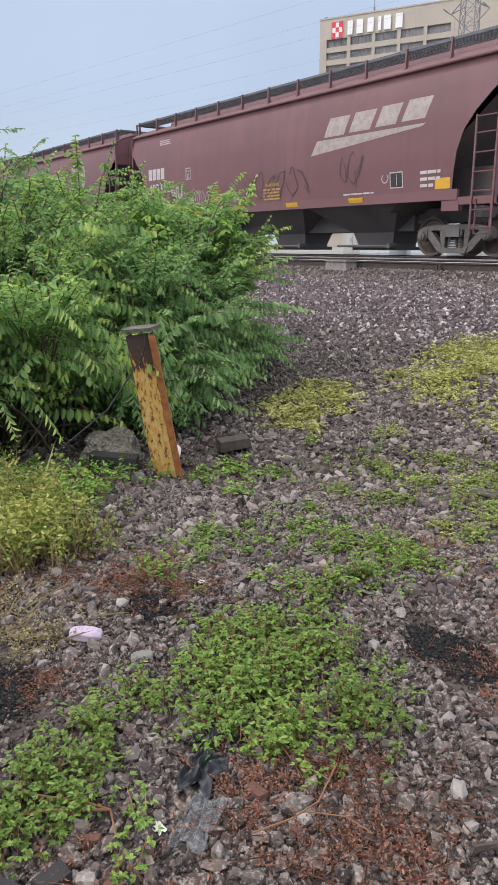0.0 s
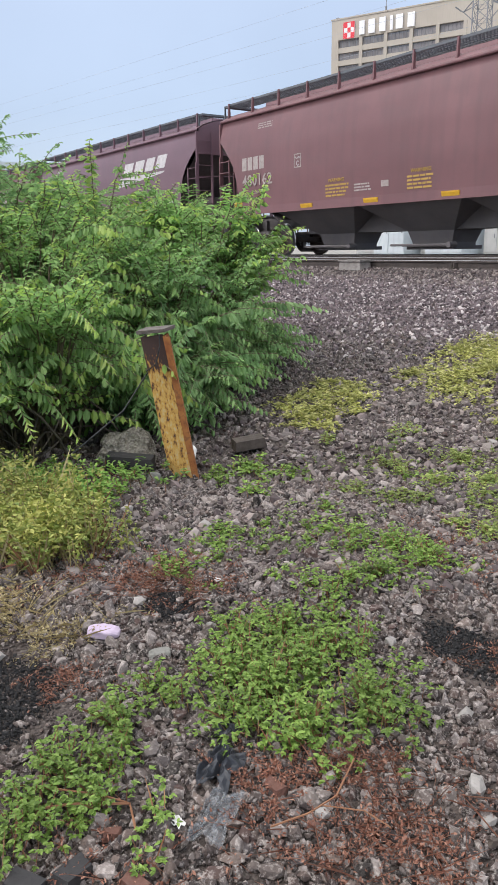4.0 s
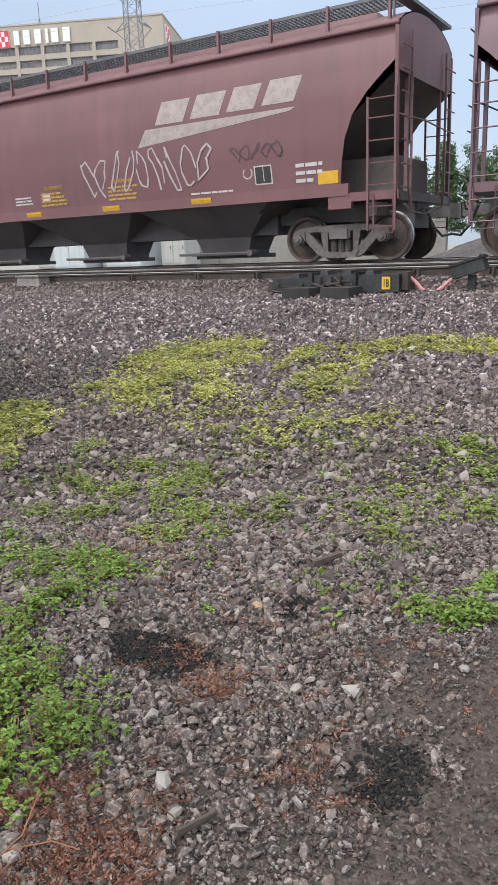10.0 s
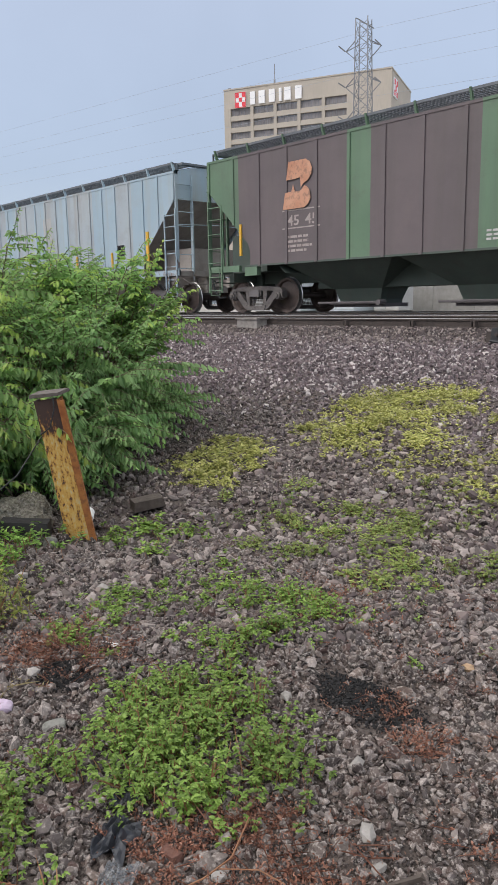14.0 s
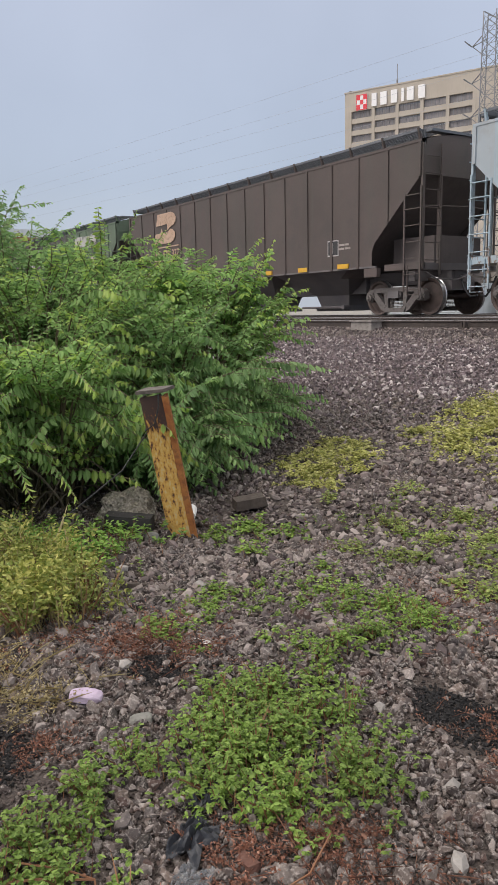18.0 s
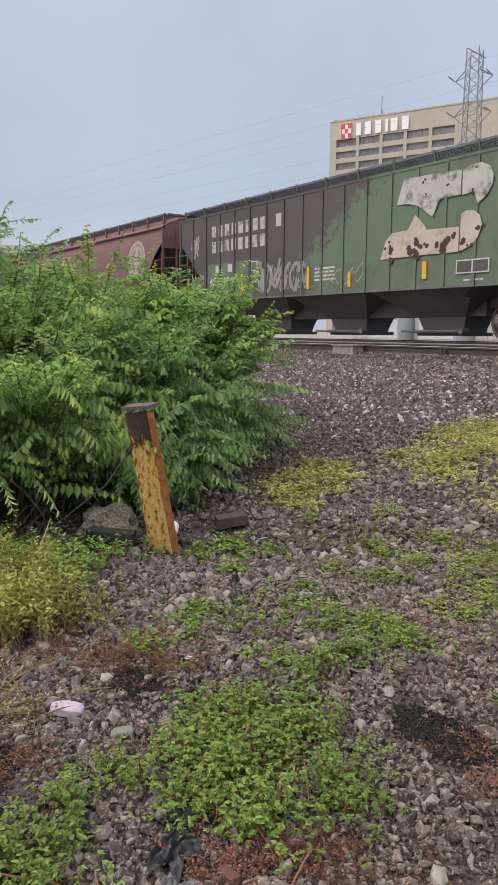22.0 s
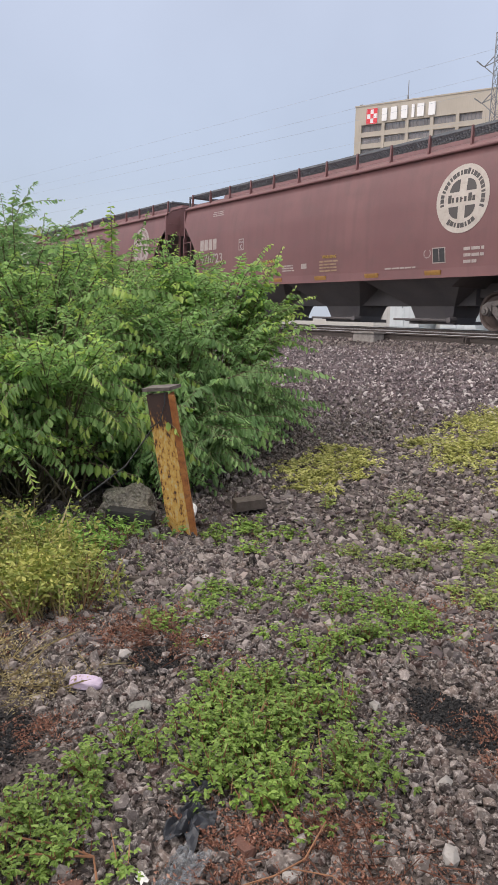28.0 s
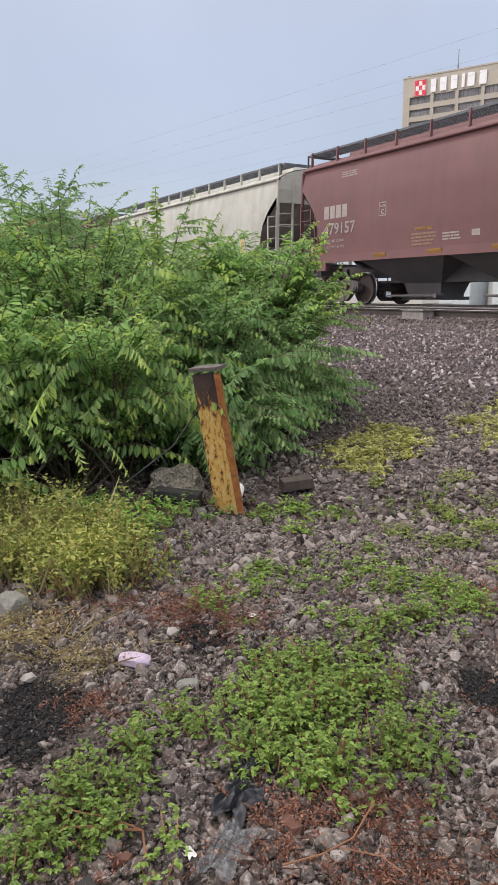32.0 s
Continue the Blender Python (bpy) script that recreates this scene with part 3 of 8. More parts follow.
def build_track():
    rail = rail_mesh(420)
    for y, top, text in ((12.40, 0.93, "outer stock rail with rusty web and polished head"), (13.80, 0.95, "polished inner steel rail"), (14.05, 0.96, "steel switch point rail lying beside the inner rail"),
                         (15.0, RAIL_Z, "polished steel rail under the freight train"), (16.44, RAIL_Z, "polished steel rail on the far side under the train")):
        tagged(new("rail", rail), text, "rail", "rails of the junction", "structure").matrix_basis = pose(-60, y, top - 0.172)
    tie = Mesh().box(-0.11, 0.11, -2.12, 2.75, -0.17, 0).data("railway_tie", TIE)
    rng = random.Random(4)
    for i in range(96):
        x = -46 + i * 0.56
        ob = new("railway_tie", tie)
        ob.matrix_basis = pose(x, 14.55 + rng.uniform(-0.06, 0.06), 0.775, 0, 0, rng.uniform(-1, 1))
        tagged(ob, "weathered dark timber railway tie in the ballast", "railway tie", "ties under the rails")
    brace = Mesh().box(-0.05, 0.05, -0.16, 0.0, 0, 0.03).prism([(-0.05, 0.03), (-0.015, 0.03), (-0.015, 0.13), (-0.05, 0.13)], -0.13, -0.02).prism([(0.015, 0.03), (0.05, 0.03), (0.05, 0.13), (0.015, 0.13)], -0.13, -0.02)
    brace = brace.data("rail_brace", RAILW)
    for x in (-9.15, -7.55, -6.28, -3.35, -2.2, -14.9):
        ob = new("rail_brace", brace)
        ob.matrix_basis = pose(x, 12.33, 0.765)
        tagged(ob, "rusty cast steel rail brace against the rail web", "rail brace", "rail braces")
    clip = Mesh().box(-0.035, 0.035, -0.05, 0.02, 0, 0.035, 0.01).data("rail_spike", RAILW)
    for i in range(40):
        ob = new("rail_spike", clip)
        ob.matrix_basis = pose(-22 + i * 0.56 + rng.uniform(-0.05, 0.05), 12.32, 0.765)
        tagged(ob, "rusty rail spike at the foot of the rail", "rail spike", "spikes along the outer rail")
    bond = thing("bond_box", "weathered grey wooden block on short posts beside the rail", "junction block", at=pose(-11.78, 12.12, 0.62))
    part("block", Mesh().box(-0.34, 0.34, -0.16, 0.16, 0.10, 0.28, 0.012), TIEG, bond)
    part("lid", Mesh().box(-0.36, 0.36, -0.18, 0.18, 0.282, 0.318), TIEG, bond)
    for x in (-0.12, 0.16):
        part("leg", Mesh().box(x - 0.05, x + 0.05, -0.05, 0.05, -0.06, 0.10), TIE, bond)


TIEG = surface("bleached_grey_timber", [(0.22, 0.20, 0.185), (0.32, 0.30, 0.28)], 6, 0.85, 0, 0.4, 50, stain=(0.14, 0.12, 0.11), stain_amount=0.5)


def build_switch_machine():
    m = thing("switch_machine", "low black oily steel switch machine beside the rail on timber blocks", "switch machine", at=pose(-4.33, 11.42, 0.505))
    part("motor_case", Mesh().box(-1.02, -0.30, -0.24, 0.24, 0.10, 0.32, 0.015), BLKSTEEL, m)
    part("gear_case", Mesh().box(-0.28, 0.42, -0.27, 0.27, 0.08, 0.36, 0.02), BLKSTEEL, m)
    part("circuit_case", Mesh().box(0.44, 1.10, -0.25, 0.25, 0.10, 0.35, 0.015), BLKSTEEL, m)
    for x in (-0.34, 0.30):
        part("timber_block", Mesh().box(x - 0.235, x + 0.235, -0.74, 0.1, -0.12, 0.19, 0.012), TIEK, m, "black creosoted timber block")
    part("crank_pipe", Mesh().tube([(-1.0, -0.27, 0.12), (-0.75, -0.3, 0.10), (-0.45, -0.3, 0.13), (-0.3, -0.31, 0.2)], 0.022), BLKSTEEL, m)
    part("latch", Mesh().path([(0.12, -0.29, 0.12), (0.02, -0.32, 0.22), (0.2, -0.32, 0.24), (0.1, -0.31, 0.33)], 0.02).box(-0.02, 0.06, -0.33, -0.28, 0.2, 0.3, 0.01), RAILW, m)
    part("grease_cap", Mesh().rod((-0.7, 0, 0.32), (-0.7, 0, 0.37), 0.06, 8), BLKSTEEL, m)
    part("grease_cap", Mesh().rod((0.1, 0, 0.36), (0.1, 0, 0.41), 0.05, 8), BLKSTEEL, m)
    part("end_plate", Mesh().box(-1.12, -1.02, -0.2, 0.2, 0.06, 0.26, 0.01), RAILW, m)
    part("end_plate", Mesh().box(1.10, 1.2, -0.16, 0.16, 0.12, 0.38, 0.01), RAILW, m)
    for x in (-0.29, 0.43):
        part("flange", Mesh().box(x - 0.012, x + 0.012, -0.29, 0.29, 0.07, 0.39), BLKSTEEL, m)
    for i in range(4):
        part("bolt", Mesh().rod((-0.9 + i * 0.42, -0.245, 0.22), (-0.9 + i * 0.42, -0.285, 0.22), 0.028, 6), RAILW, m)
    part("hand_lever", Mesh().tube([(-0.55, -0.26, 0.16), (-0.2, -0.31, 0.15), (0.02, -0.31, 0.24), (0.06, -0.29, 0.34)], 0.016), BLKSTEEL, m)
    for x, z in ((-0.62, 0.33), (-0.12, 0.37), (0.26, 0.37), (0.62, 0.36)):
        part("cover_lug", Mesh().box(x - 0.07, x + 0.07, -0.20, 0.12, z - 0.02, z + 0.05, 0.012), BLKSTEEL, m)
    for x in (-0.15, 0.18):
        part("clevis", Mesh().rod((x, -0.30, 0.10), (x, -0.30, 0.34), 0.022, 6).rod((x - 0.10, -0.33, 0.24), (x + 0.12, -0.33, 0.16), 0.018, 6), RAILW, m)
    part("throw_rod", Mesh().box(-0.16, -0.08, 0.2, 2.3, 0.18, 0.23), RAILW, m)
    part("cover_strap", Mesh().box(-0.9, -0.4, -0.255, -0.243, 0.18, 0.20), RAILW, m)
    part("cover_strap", Mesh().box(0.1, 0.36, -0.285, -0.273, 0.26, 0.28), RAILW, m)
    plate = part("number_plate", Mesh().box(0.84, 0.97, -0.262, -0.252, 0.14, 0.32), TAGY, m, "small yellow plate with black figures")
    t = part("figures", lettering("1B", 0.16, 0.10), None, plate)
    t.data.materials.clear()
    t.data.materials.append(BLACKD)
    t.matrix_basis = pose(0.855, -0.266, 0.175, 90)
    hose = thing("flexible_conduit", "faded pink flexible conduit sagging between the machine and the junction box", "conduit", at=pose(-3.22, 11.42, 0.80))
    part("hose", Mesh().tube([(0, 0, 0.0), (0.08, 0, -0.01), (0.16, 0, -0.08), (0.25, -0.02, -0.17), (0.34, -0.02, -0.215), (0.46, -0.02, -0.205), (0.56, 0, -0.14), (0.66, 0, -0.05), (0.74, 0, 0.0)], 0.029, 8), PINKC, hose)
    for x in (-0.02, 0.74):
        part("clamp", Mesh().rod((x - 0.03, 0, 0), (x + 0.03, 0, 0.004), 0.037, 8), BLKSTEEL, hose)
    jb = thing("junction_box", "black steel junction box on a short post by the rail", "junction box", at=pose(-2.28, 11.45, 0.58))
    part("post", Mesh().box(-0.03, 0.07, -0.05, 0.05, -0.1, 0.24), BLKSTEEL, jb)
    b = part("box", Mesh().box(-0.24, 0.24, -0.12, 0.12, 0, 0.17, 0.01), BLKSTEEL, jb)
    b.matrix_basis = pose(0.0, 0, 0.25, 0, -16)
    l = part("lid", Mesh().box(-0.25, 0.25, -0.13, 0.13, 0.172, 0.20), BLKSTEEL, b)
    part("hinge", Mesh().rod((0.21, -0.13, 0.2), (0.21, 0.13, 0.2), 0.018, 6), BLKSTEEL, b)


TIEK = surface("black_creosote_timber", [(0.025, 0.024, 0.025), (0.045, 0.042, 0.042)], 5, 0.8, 0, 0.4, 40)
build_track()
build_switch_machine()


# ---- the freight train ----
def side_v(z, kind):
    """How far the side stands out from the middle at height z over the rail."""
    if kind == "curved":
        return float(np.interp(z, (1.21, 1.36, 2.2, 3.0, 3.6, 3.97), (1.50, 1.555, 1.61, 1.60, 1.53, 1.45)))
    if kind == "bay":
        return float(np.interp(z, (0.58, 1.28), (0.52, 1.48)))
    return 1.56


def end_cut(z, kind):
    """How far the side sheet keeps back from the car's end at height z."""
    if kind == "curved":
        return float(np.interp(z, (1.21, 1.45, 1.8, 2.2, 2.6, 2.95, 3.25, 3.45, 4.5), (1.15, 1.15, 1.12, 1.05, 0.9, 0.62, 0.30, 0.06, 0.06)))
    return float(np.interp(z, (1.21, 1.72, 3.25, 4.5), (1.75, 1.75, 0.10, 0.06)))


def hopper_shell(L, kind, mats, stripe):
    """The skin of the car: both sides and the roof in one, with the corners cut back."""
    zs = (1.21, 1.36, 1.45, 1.6, 1.8, 2.0, 2.2, 2.4, 2.6, 2.8, 2.95, 3.1, 3.25, 3.35, 3.45, 3.6, 3.8, 3.97)
    eave = [(1.50, 3.97), (1.50, 4.045), (1.44, 4.06)] if kind == "curved" else [(1.575, 3.97), (1.575, 4.03), (1.5, 4.05)]
    roof = [(1.25, 4.17), (0.9, 4.29), (0.5, 4.37), (0, 4.40)] if kind == "curved" else [(1.25, 4.10), (0.9, 4.16), (0.5, 4.20), (0, 4.22)]
    half = [(side_v(z, kind), z) for z in zs] + eave + roof
    prof = [(-v, z) for v, z in half] + [(v, z) for v, z in half[-2::-1]]
    n, cols = len(prof), 48
    m = Mesh()
    pts, idx = [], []
    for v, z in prof:
        c = end_cut(z, kind)
        pts += [(min(L - c, max(c, L * k / cols)), v, z) for k in range(cols + 1)]
    faces = []
    for r in range(n - 1):
        for k in range(cols):
            if pts[r * (cols + 1) + k][0] >= pts[r * (cols + 1) + k + 1][0] - 1e-6 and pts[(r + 1) * (cols + 1) + k][0] >= pts[(r + 1) * (cols + 1) + k + 1][0] - 1e-6:
                continue
            faces.append((r * (cols + 1) + k, r * (cols + 1) + k + 1, (r + 1) * (cols + 1) + k + 1, (r + 1) * (cols + 1) + k))
            idx.append(stripe((k + 0.5) / cols, 0.5 * (prof[r][1] + prof[r + 1][1])) if stripe else 0)
    m.add(pts, faces)
    m.smooth = False
    return m, idx


def truck_meshes():
    frame_ = Mesh()
    # the cast arch: outer ring with a window for the springs and two sloping slots
    frame_.prism([(-1.04, 0.40), (-1.04, 0.58), (-0.92, 0.66), (-0.5, 0.71), (0.5, 0.71), (0.92, 0.66), (1.04, 0.58), (1.04, 0.40), (0.92, 0.40), (0.84, 0.55), (0.60, 0.59), (-0.60, 0.59), (-0.84, 0.55), (-0.92, 0.40)], -0.075, 0.075)
    for s in (-1, 1):
        frame_.prism([(s * 0.90, 0.56), (s * 0.70, 0.60), (s * 0.33, 0.235), (s * 0.24, 0.20), (s * 0.24, 0.09), (s * 0.38, 0.09), (s * 0.50, 0.15)], -0.07, 0.07)
        frame_.prism([(s * 0.44, 0.62), (s * 0.27, 0.62), (s * 0.27, 0.20), (s * 0.36, 0.20)], -0.06, 0.06)
        frame_.prism([(s * 1.02, 0.60), (s * 0.78, 0.60), (s * 0.76, 0.47), (s * 0.82, 0.36), (s * 0.98, 0.36), (s * 1.04, 0.47)], -0.10, 0.05)
    frame_.prism([(-0.40, 0.22), (-0.30, 0.19), (0.30, 0.19), (0.40, 0.22), (0.34, 0.08), (-0.34, 0.08)], -0.10, 0.10)
    frame_.prism([(-0.24, 0.60), (0.24, 0.60), (0.22, 0.46), (-0.22, 0.46)], -0.10, -0.02)
    spring = Mesh()
    for sx in (-0.15, 0.0, 0.15):
        for k in range(7):
            spring.rod((sx, 0, 0.18 + k * 0.036), (sx, 0, 0.202 + k * 0.036), 0.066, 9)
    bolster = Mesh().box(-0.20, 0.20, -1.16, 1.16, 0.44, 0.62, 0.03).rod((0, 0, 0.62), (0, 0, 0.86), 0.25, 12)
    cap = Mesh().lathe([(0.0, -0.20), (0.05, -0.20), (0.055, -0.17), (0.095, -0.16), (0.105, -0.06), (0.12, -0.05), (0.12, 0.06), (0.0, 0.06)], 14)
    wheel = Mesh()
    for s in (-1, 1):
        o = s * 0.72
        prof = [(0.0, o - s * 0.02), (0.10, o + s * 0.10), (0.12, o + s * 0.07), (0.20, o + s * 0.045), (0.36, o + s * 0.01), (0.395, o + s * 0.055), (0.452, o + s * 0.065), (0.457, o), (0.462, o - s * 0.03), (0.485, o - s * 0.045), (0.48, o - s * 0.07), (0.40, o - s * 0.07), (0.36, o - s * 0.04), (0.12, o - s * 0.05), (0.0, o - s * 0.06)]
        wheel.lathe(prof, 32)
    k = len(prof) - 1
    idx = [1 if (j % k) in (6, 7, 8) else 0 for j in range(len(wheel.f))]
    axle = len(wheel.f)
    wheel.rod((0, -0.95, 0), (0, 0.95, 0), 0.08, 12)
    idx += [0] * (len(wheel.f) - axle)
    return {"side_frame": frame_.data("side_frame", TRUCKM), "spring_pack": spring.data("spring_pack", TRUCKM), "bolster": bolster.data("truck", UNDER),
            "bearing_cap": cap.data("bearing_cap", TRUCKM), "wheelset": wheel.data("wheelset", [WHEELM, TREAD], idx)}


TRUCK = truck_meshes()
WHEELSETS = []


def add_truck(car, u, tone=None):
    t = part("truck", TRUCK["bolster"], None, car)
    t.matrix_basis = pose(u, 0, 0)
    for v in (-1.0, 1.0):
        f = part("side_frame", TRUCK["side_frame"], None, t)
        f.matrix_basis = pose(0, v, 0)
        s = part("spring_pack", TRUCK["spring_pack"], None, t)
        s.matrix_basis = pose(0, v, 0)
        for w in (-0.90, 0.90):
            c = part("bearing_cap", TRUCK["bearing_cap"], None, t)
            c.matrix_basis = pose(w, v, 0.457, 0, 0, 0 if v < 0 else 180)
    for w in (-0.90, 0.90):
        ob = part("wheelset", TRUCK["wheelset"], None, t)
        ob.matrix_basis = pose(w, 0, 0.457)
        WHEELSETS.append((ob, w, car))


def vb_out(vb):
    return -vb - 0.37


SHARED = {}


def shared(key, make):
    if key not in SHARED:
        SHARED[key] = make()
    return SHARED[key]


def decal(car, name, u0, u1, z0, z1, kind, mat, label="", slant=0.0, proud=0.006):
    """A flat mark on the near side that follows the bulge of the sheet."""
    zs = [z0 + (z1 - z0) * i / 3 for i in range(4)]
    m = Mesh()
    pts = []
    for z in zs:
        v = -side_v(z, kind) - proud
        o = slant * (z - z0)
        pts += [(u0 + o, v, z), (u1 + o, v, z), (u1 + o, v + proud - 0.001, z), (u0 + o, v + proud - 0.001, z)]
    f = []
    for i in range(3):
        a, b = 4 * i, 4 * i + 4
        f += [(a, a + 1, b + 1, b), (a + 1, a + 2, b + 2, b + 1), (a + 3, a, b, b + 3)]
    m.add(pts, f)
    return part(name, m, mat, car, label)


def words(car, text, u, z, size, kind, mat, width=None, name="lettering", deep=0.008):
    ob = part(name, lettering(text, size, width), None, car)
    if not ob.data.materials:
        ob.data.materials.append(mat)
    zm = z + size * 0.35
    lean = math.degrees(math.atan2(side_v(zm - 0.1, kind) - side_v(zm + 0.1, kind), 0.2))
    ob.matrix_basis = pose(u, -side_v(zm, kind) - deep, z, 90 - lean)
    return ob


def stencil_lines(car, u, z, w, n, h, kind, mat, name="small_print", seed=1):
    """Lines of print too small to read, as thin broken bars, in one mesh."""
    rng = random.Random(seed)
    m = Mesh()
    for i in range(n):
        zz = z - i * h
        v = -side_v(zz, kind) - 0.006
        a = u
        end = u + w * rng.uniform(0.75, 1.0)
        while a < end:
            b = min(end, a + rng.uniform(0.08, 0.26))
            m.box(a, b, v, v + 0.005, zz - h * 0.52, zz)
            a = b + 0.03
    return part(name, m, mat, car)


def scrawl(car, u, z, w, h, kind, mat, seed, strokes=7, thick=0.02, name="graffiti"):
    """A spray-painted tag: looping strokes."""
    rng = random.Random(seed)
    m = Mesh()
    n = 0
    for s in range(strokes):
        cx = u + w * (s + 0.5) / strokes
        k = w / strokes
        pts = []
        a = rng.uniform(0, 6.28)
        for i in range(9):
            a += rng.uniform(0.5, 1.1)
            pts.append((cx + k * 0.62 * math.cos(a) * rng.uniform(0.4, 1.0), z + h * (0.5 + 0.5 * math.sin(a * 0.9 + s) * rng.uniform(0.5, 1.0))))
        for (a0, z0), (a1, z1) in zip(pts, pts[1:]):
            d = Vector((a1 - a0, z1 - z0))
            if d.length < 1e-4:
                continue
            nrm = Vector((-d.y, d.x)).normalized() * thick * rng.uniform(0.6, 1.1)
            q = [(a0 - nrm.x, z0 - nrm.y), (a1 - nrm.x, z1 - nrm.y), (a1 + nrm.x, z1 + nrm.y), (a0 + nrm.x, z0 + nrm.y)]
            m.add([(x, -side_v(zz, kind) - 0.007 - 0.00016 * n, zz) for x, zz in q], [(0, 1, 2, 3)])
            n += 1
    return part(name, m, mat, car)


def swoosh(car, u, z, kind, mat):
    """Four slanting blocks over a long wedge, in place of the railway's emblem."""
    for i, (a, b) in enumerate(((0.55, 1.38), (1.46, 2.28), (2.36, 3.10), (3.18, 3.98))):
        decal(car, "emblem_block", u + a - 0.06, u + b - 0.16, z + 0.40 + 0.02 * i, z + 0.84 + 0.02 * i, kind, mat, slant=0.42)
    m = Mesh()
    v = lambda zz: -side_v(zz, kind) - 0.006
    m.add([(u, v(z), z), (u + 0.05, v(z), z + 0.0), (u + 3.75, v(z + 0.3), z + 0.30), (u + 3.85, v(z + 0.36), z + 0.36), (u + 0.22, v(z + 0.34), z + 0.34)], [(0, 1, 2, 3, 4)])
    part("emblem_wedge", m, mat, car, "pale slanting wedge emblem")


def round_emblem(car, u, z, kind, mat, back):
    """A pale disc with four dark quarters round a pale cross, and a ring of plain dark bars."""
    n = 40
    vv = lambda zz, p: -side_v(zz, kind) - p
    at = lambda r, a, p: (u + r * math.cos(a), vv(z + r * math.sin(a), p), z + r * math.sin(a))
    turn = [2 * math.pi * i / n for i in range(n)]
    m = Mesh()
    rings = (0.02, 0.2, 0.4, 0.58, 0.74)
    m.add([at(r, a, 0.006) for r in rings for a in turn], [(k * n + i, k * n + (i + 1) % n, (k + 1) * n + (i + 1) % n, (k + 1) * n + i) for k in range(4) for i in range(n)])
    disc = part("emblem_disc", m, mat, car, "pale round emblem disc")
    m = Mesh()
    m.add([at(r, a, 0.010) for r in (0.715, 0.75) for a in turn], [(i, (i + 1) % n, n + (i + 1) % n, n + i) for i in range(n)])
    part("emblem_rim", m, mat, disc)
    for q in range(4):
        m = Mesh()
        su, sz = ((1, 1), (-1, 1), (-1, -1), (1, -1))[q]
        arc = [(0.10 + 0.31 * math.sin(math.pi / 2 * i / 6) * 0.9, 0.16 + 0.27 * math.cos(math.pi / 2 * i / 6)) for i in range(7)]
        pts = [(u + su * 0.10, z + sz * 0.16)] + [(u + su * x, z + sz * y) for x, y in arc]
        m.add([(x, vv(y, 0.010), y) for x, y in pts], [tuple(range(8))])
        part("emblem_quarter", m, back, disc)
    for i, w in enumerate((0.09, 0.05, 0.06, 0.04, 0.06, 0.09, 0.07)):
        x = u - 0.40 + i * 0.115
        part("emblem_bar", Mesh().box(x, x + w, vv(z, 0.013), vv(z, 0.004), z - 0.07, z + (0.10 if i in (0, 5) else 0.04)), back, disc)
    for i in range(30):
        a = -0.35 + 3.85 * i / 22 if i < 22 else math.pi * 1.5 - 0.62 + 1.24 * (i - 22) / 7
        h = 0.64 if i in (0, 10, 22) else 0.615
        w = 0.045 + 0.02 * ((i * 7) % 3)
        m = Mesh()
        m.add([at(r, a + d, 0.010) for r, d in ((0.53, -w), (h + 0.02, -w), (h + 0.02, w), (0.53, w))], [(0, 1, 2, 3)])
        part("emblem_ring_bar", m, back, disc)


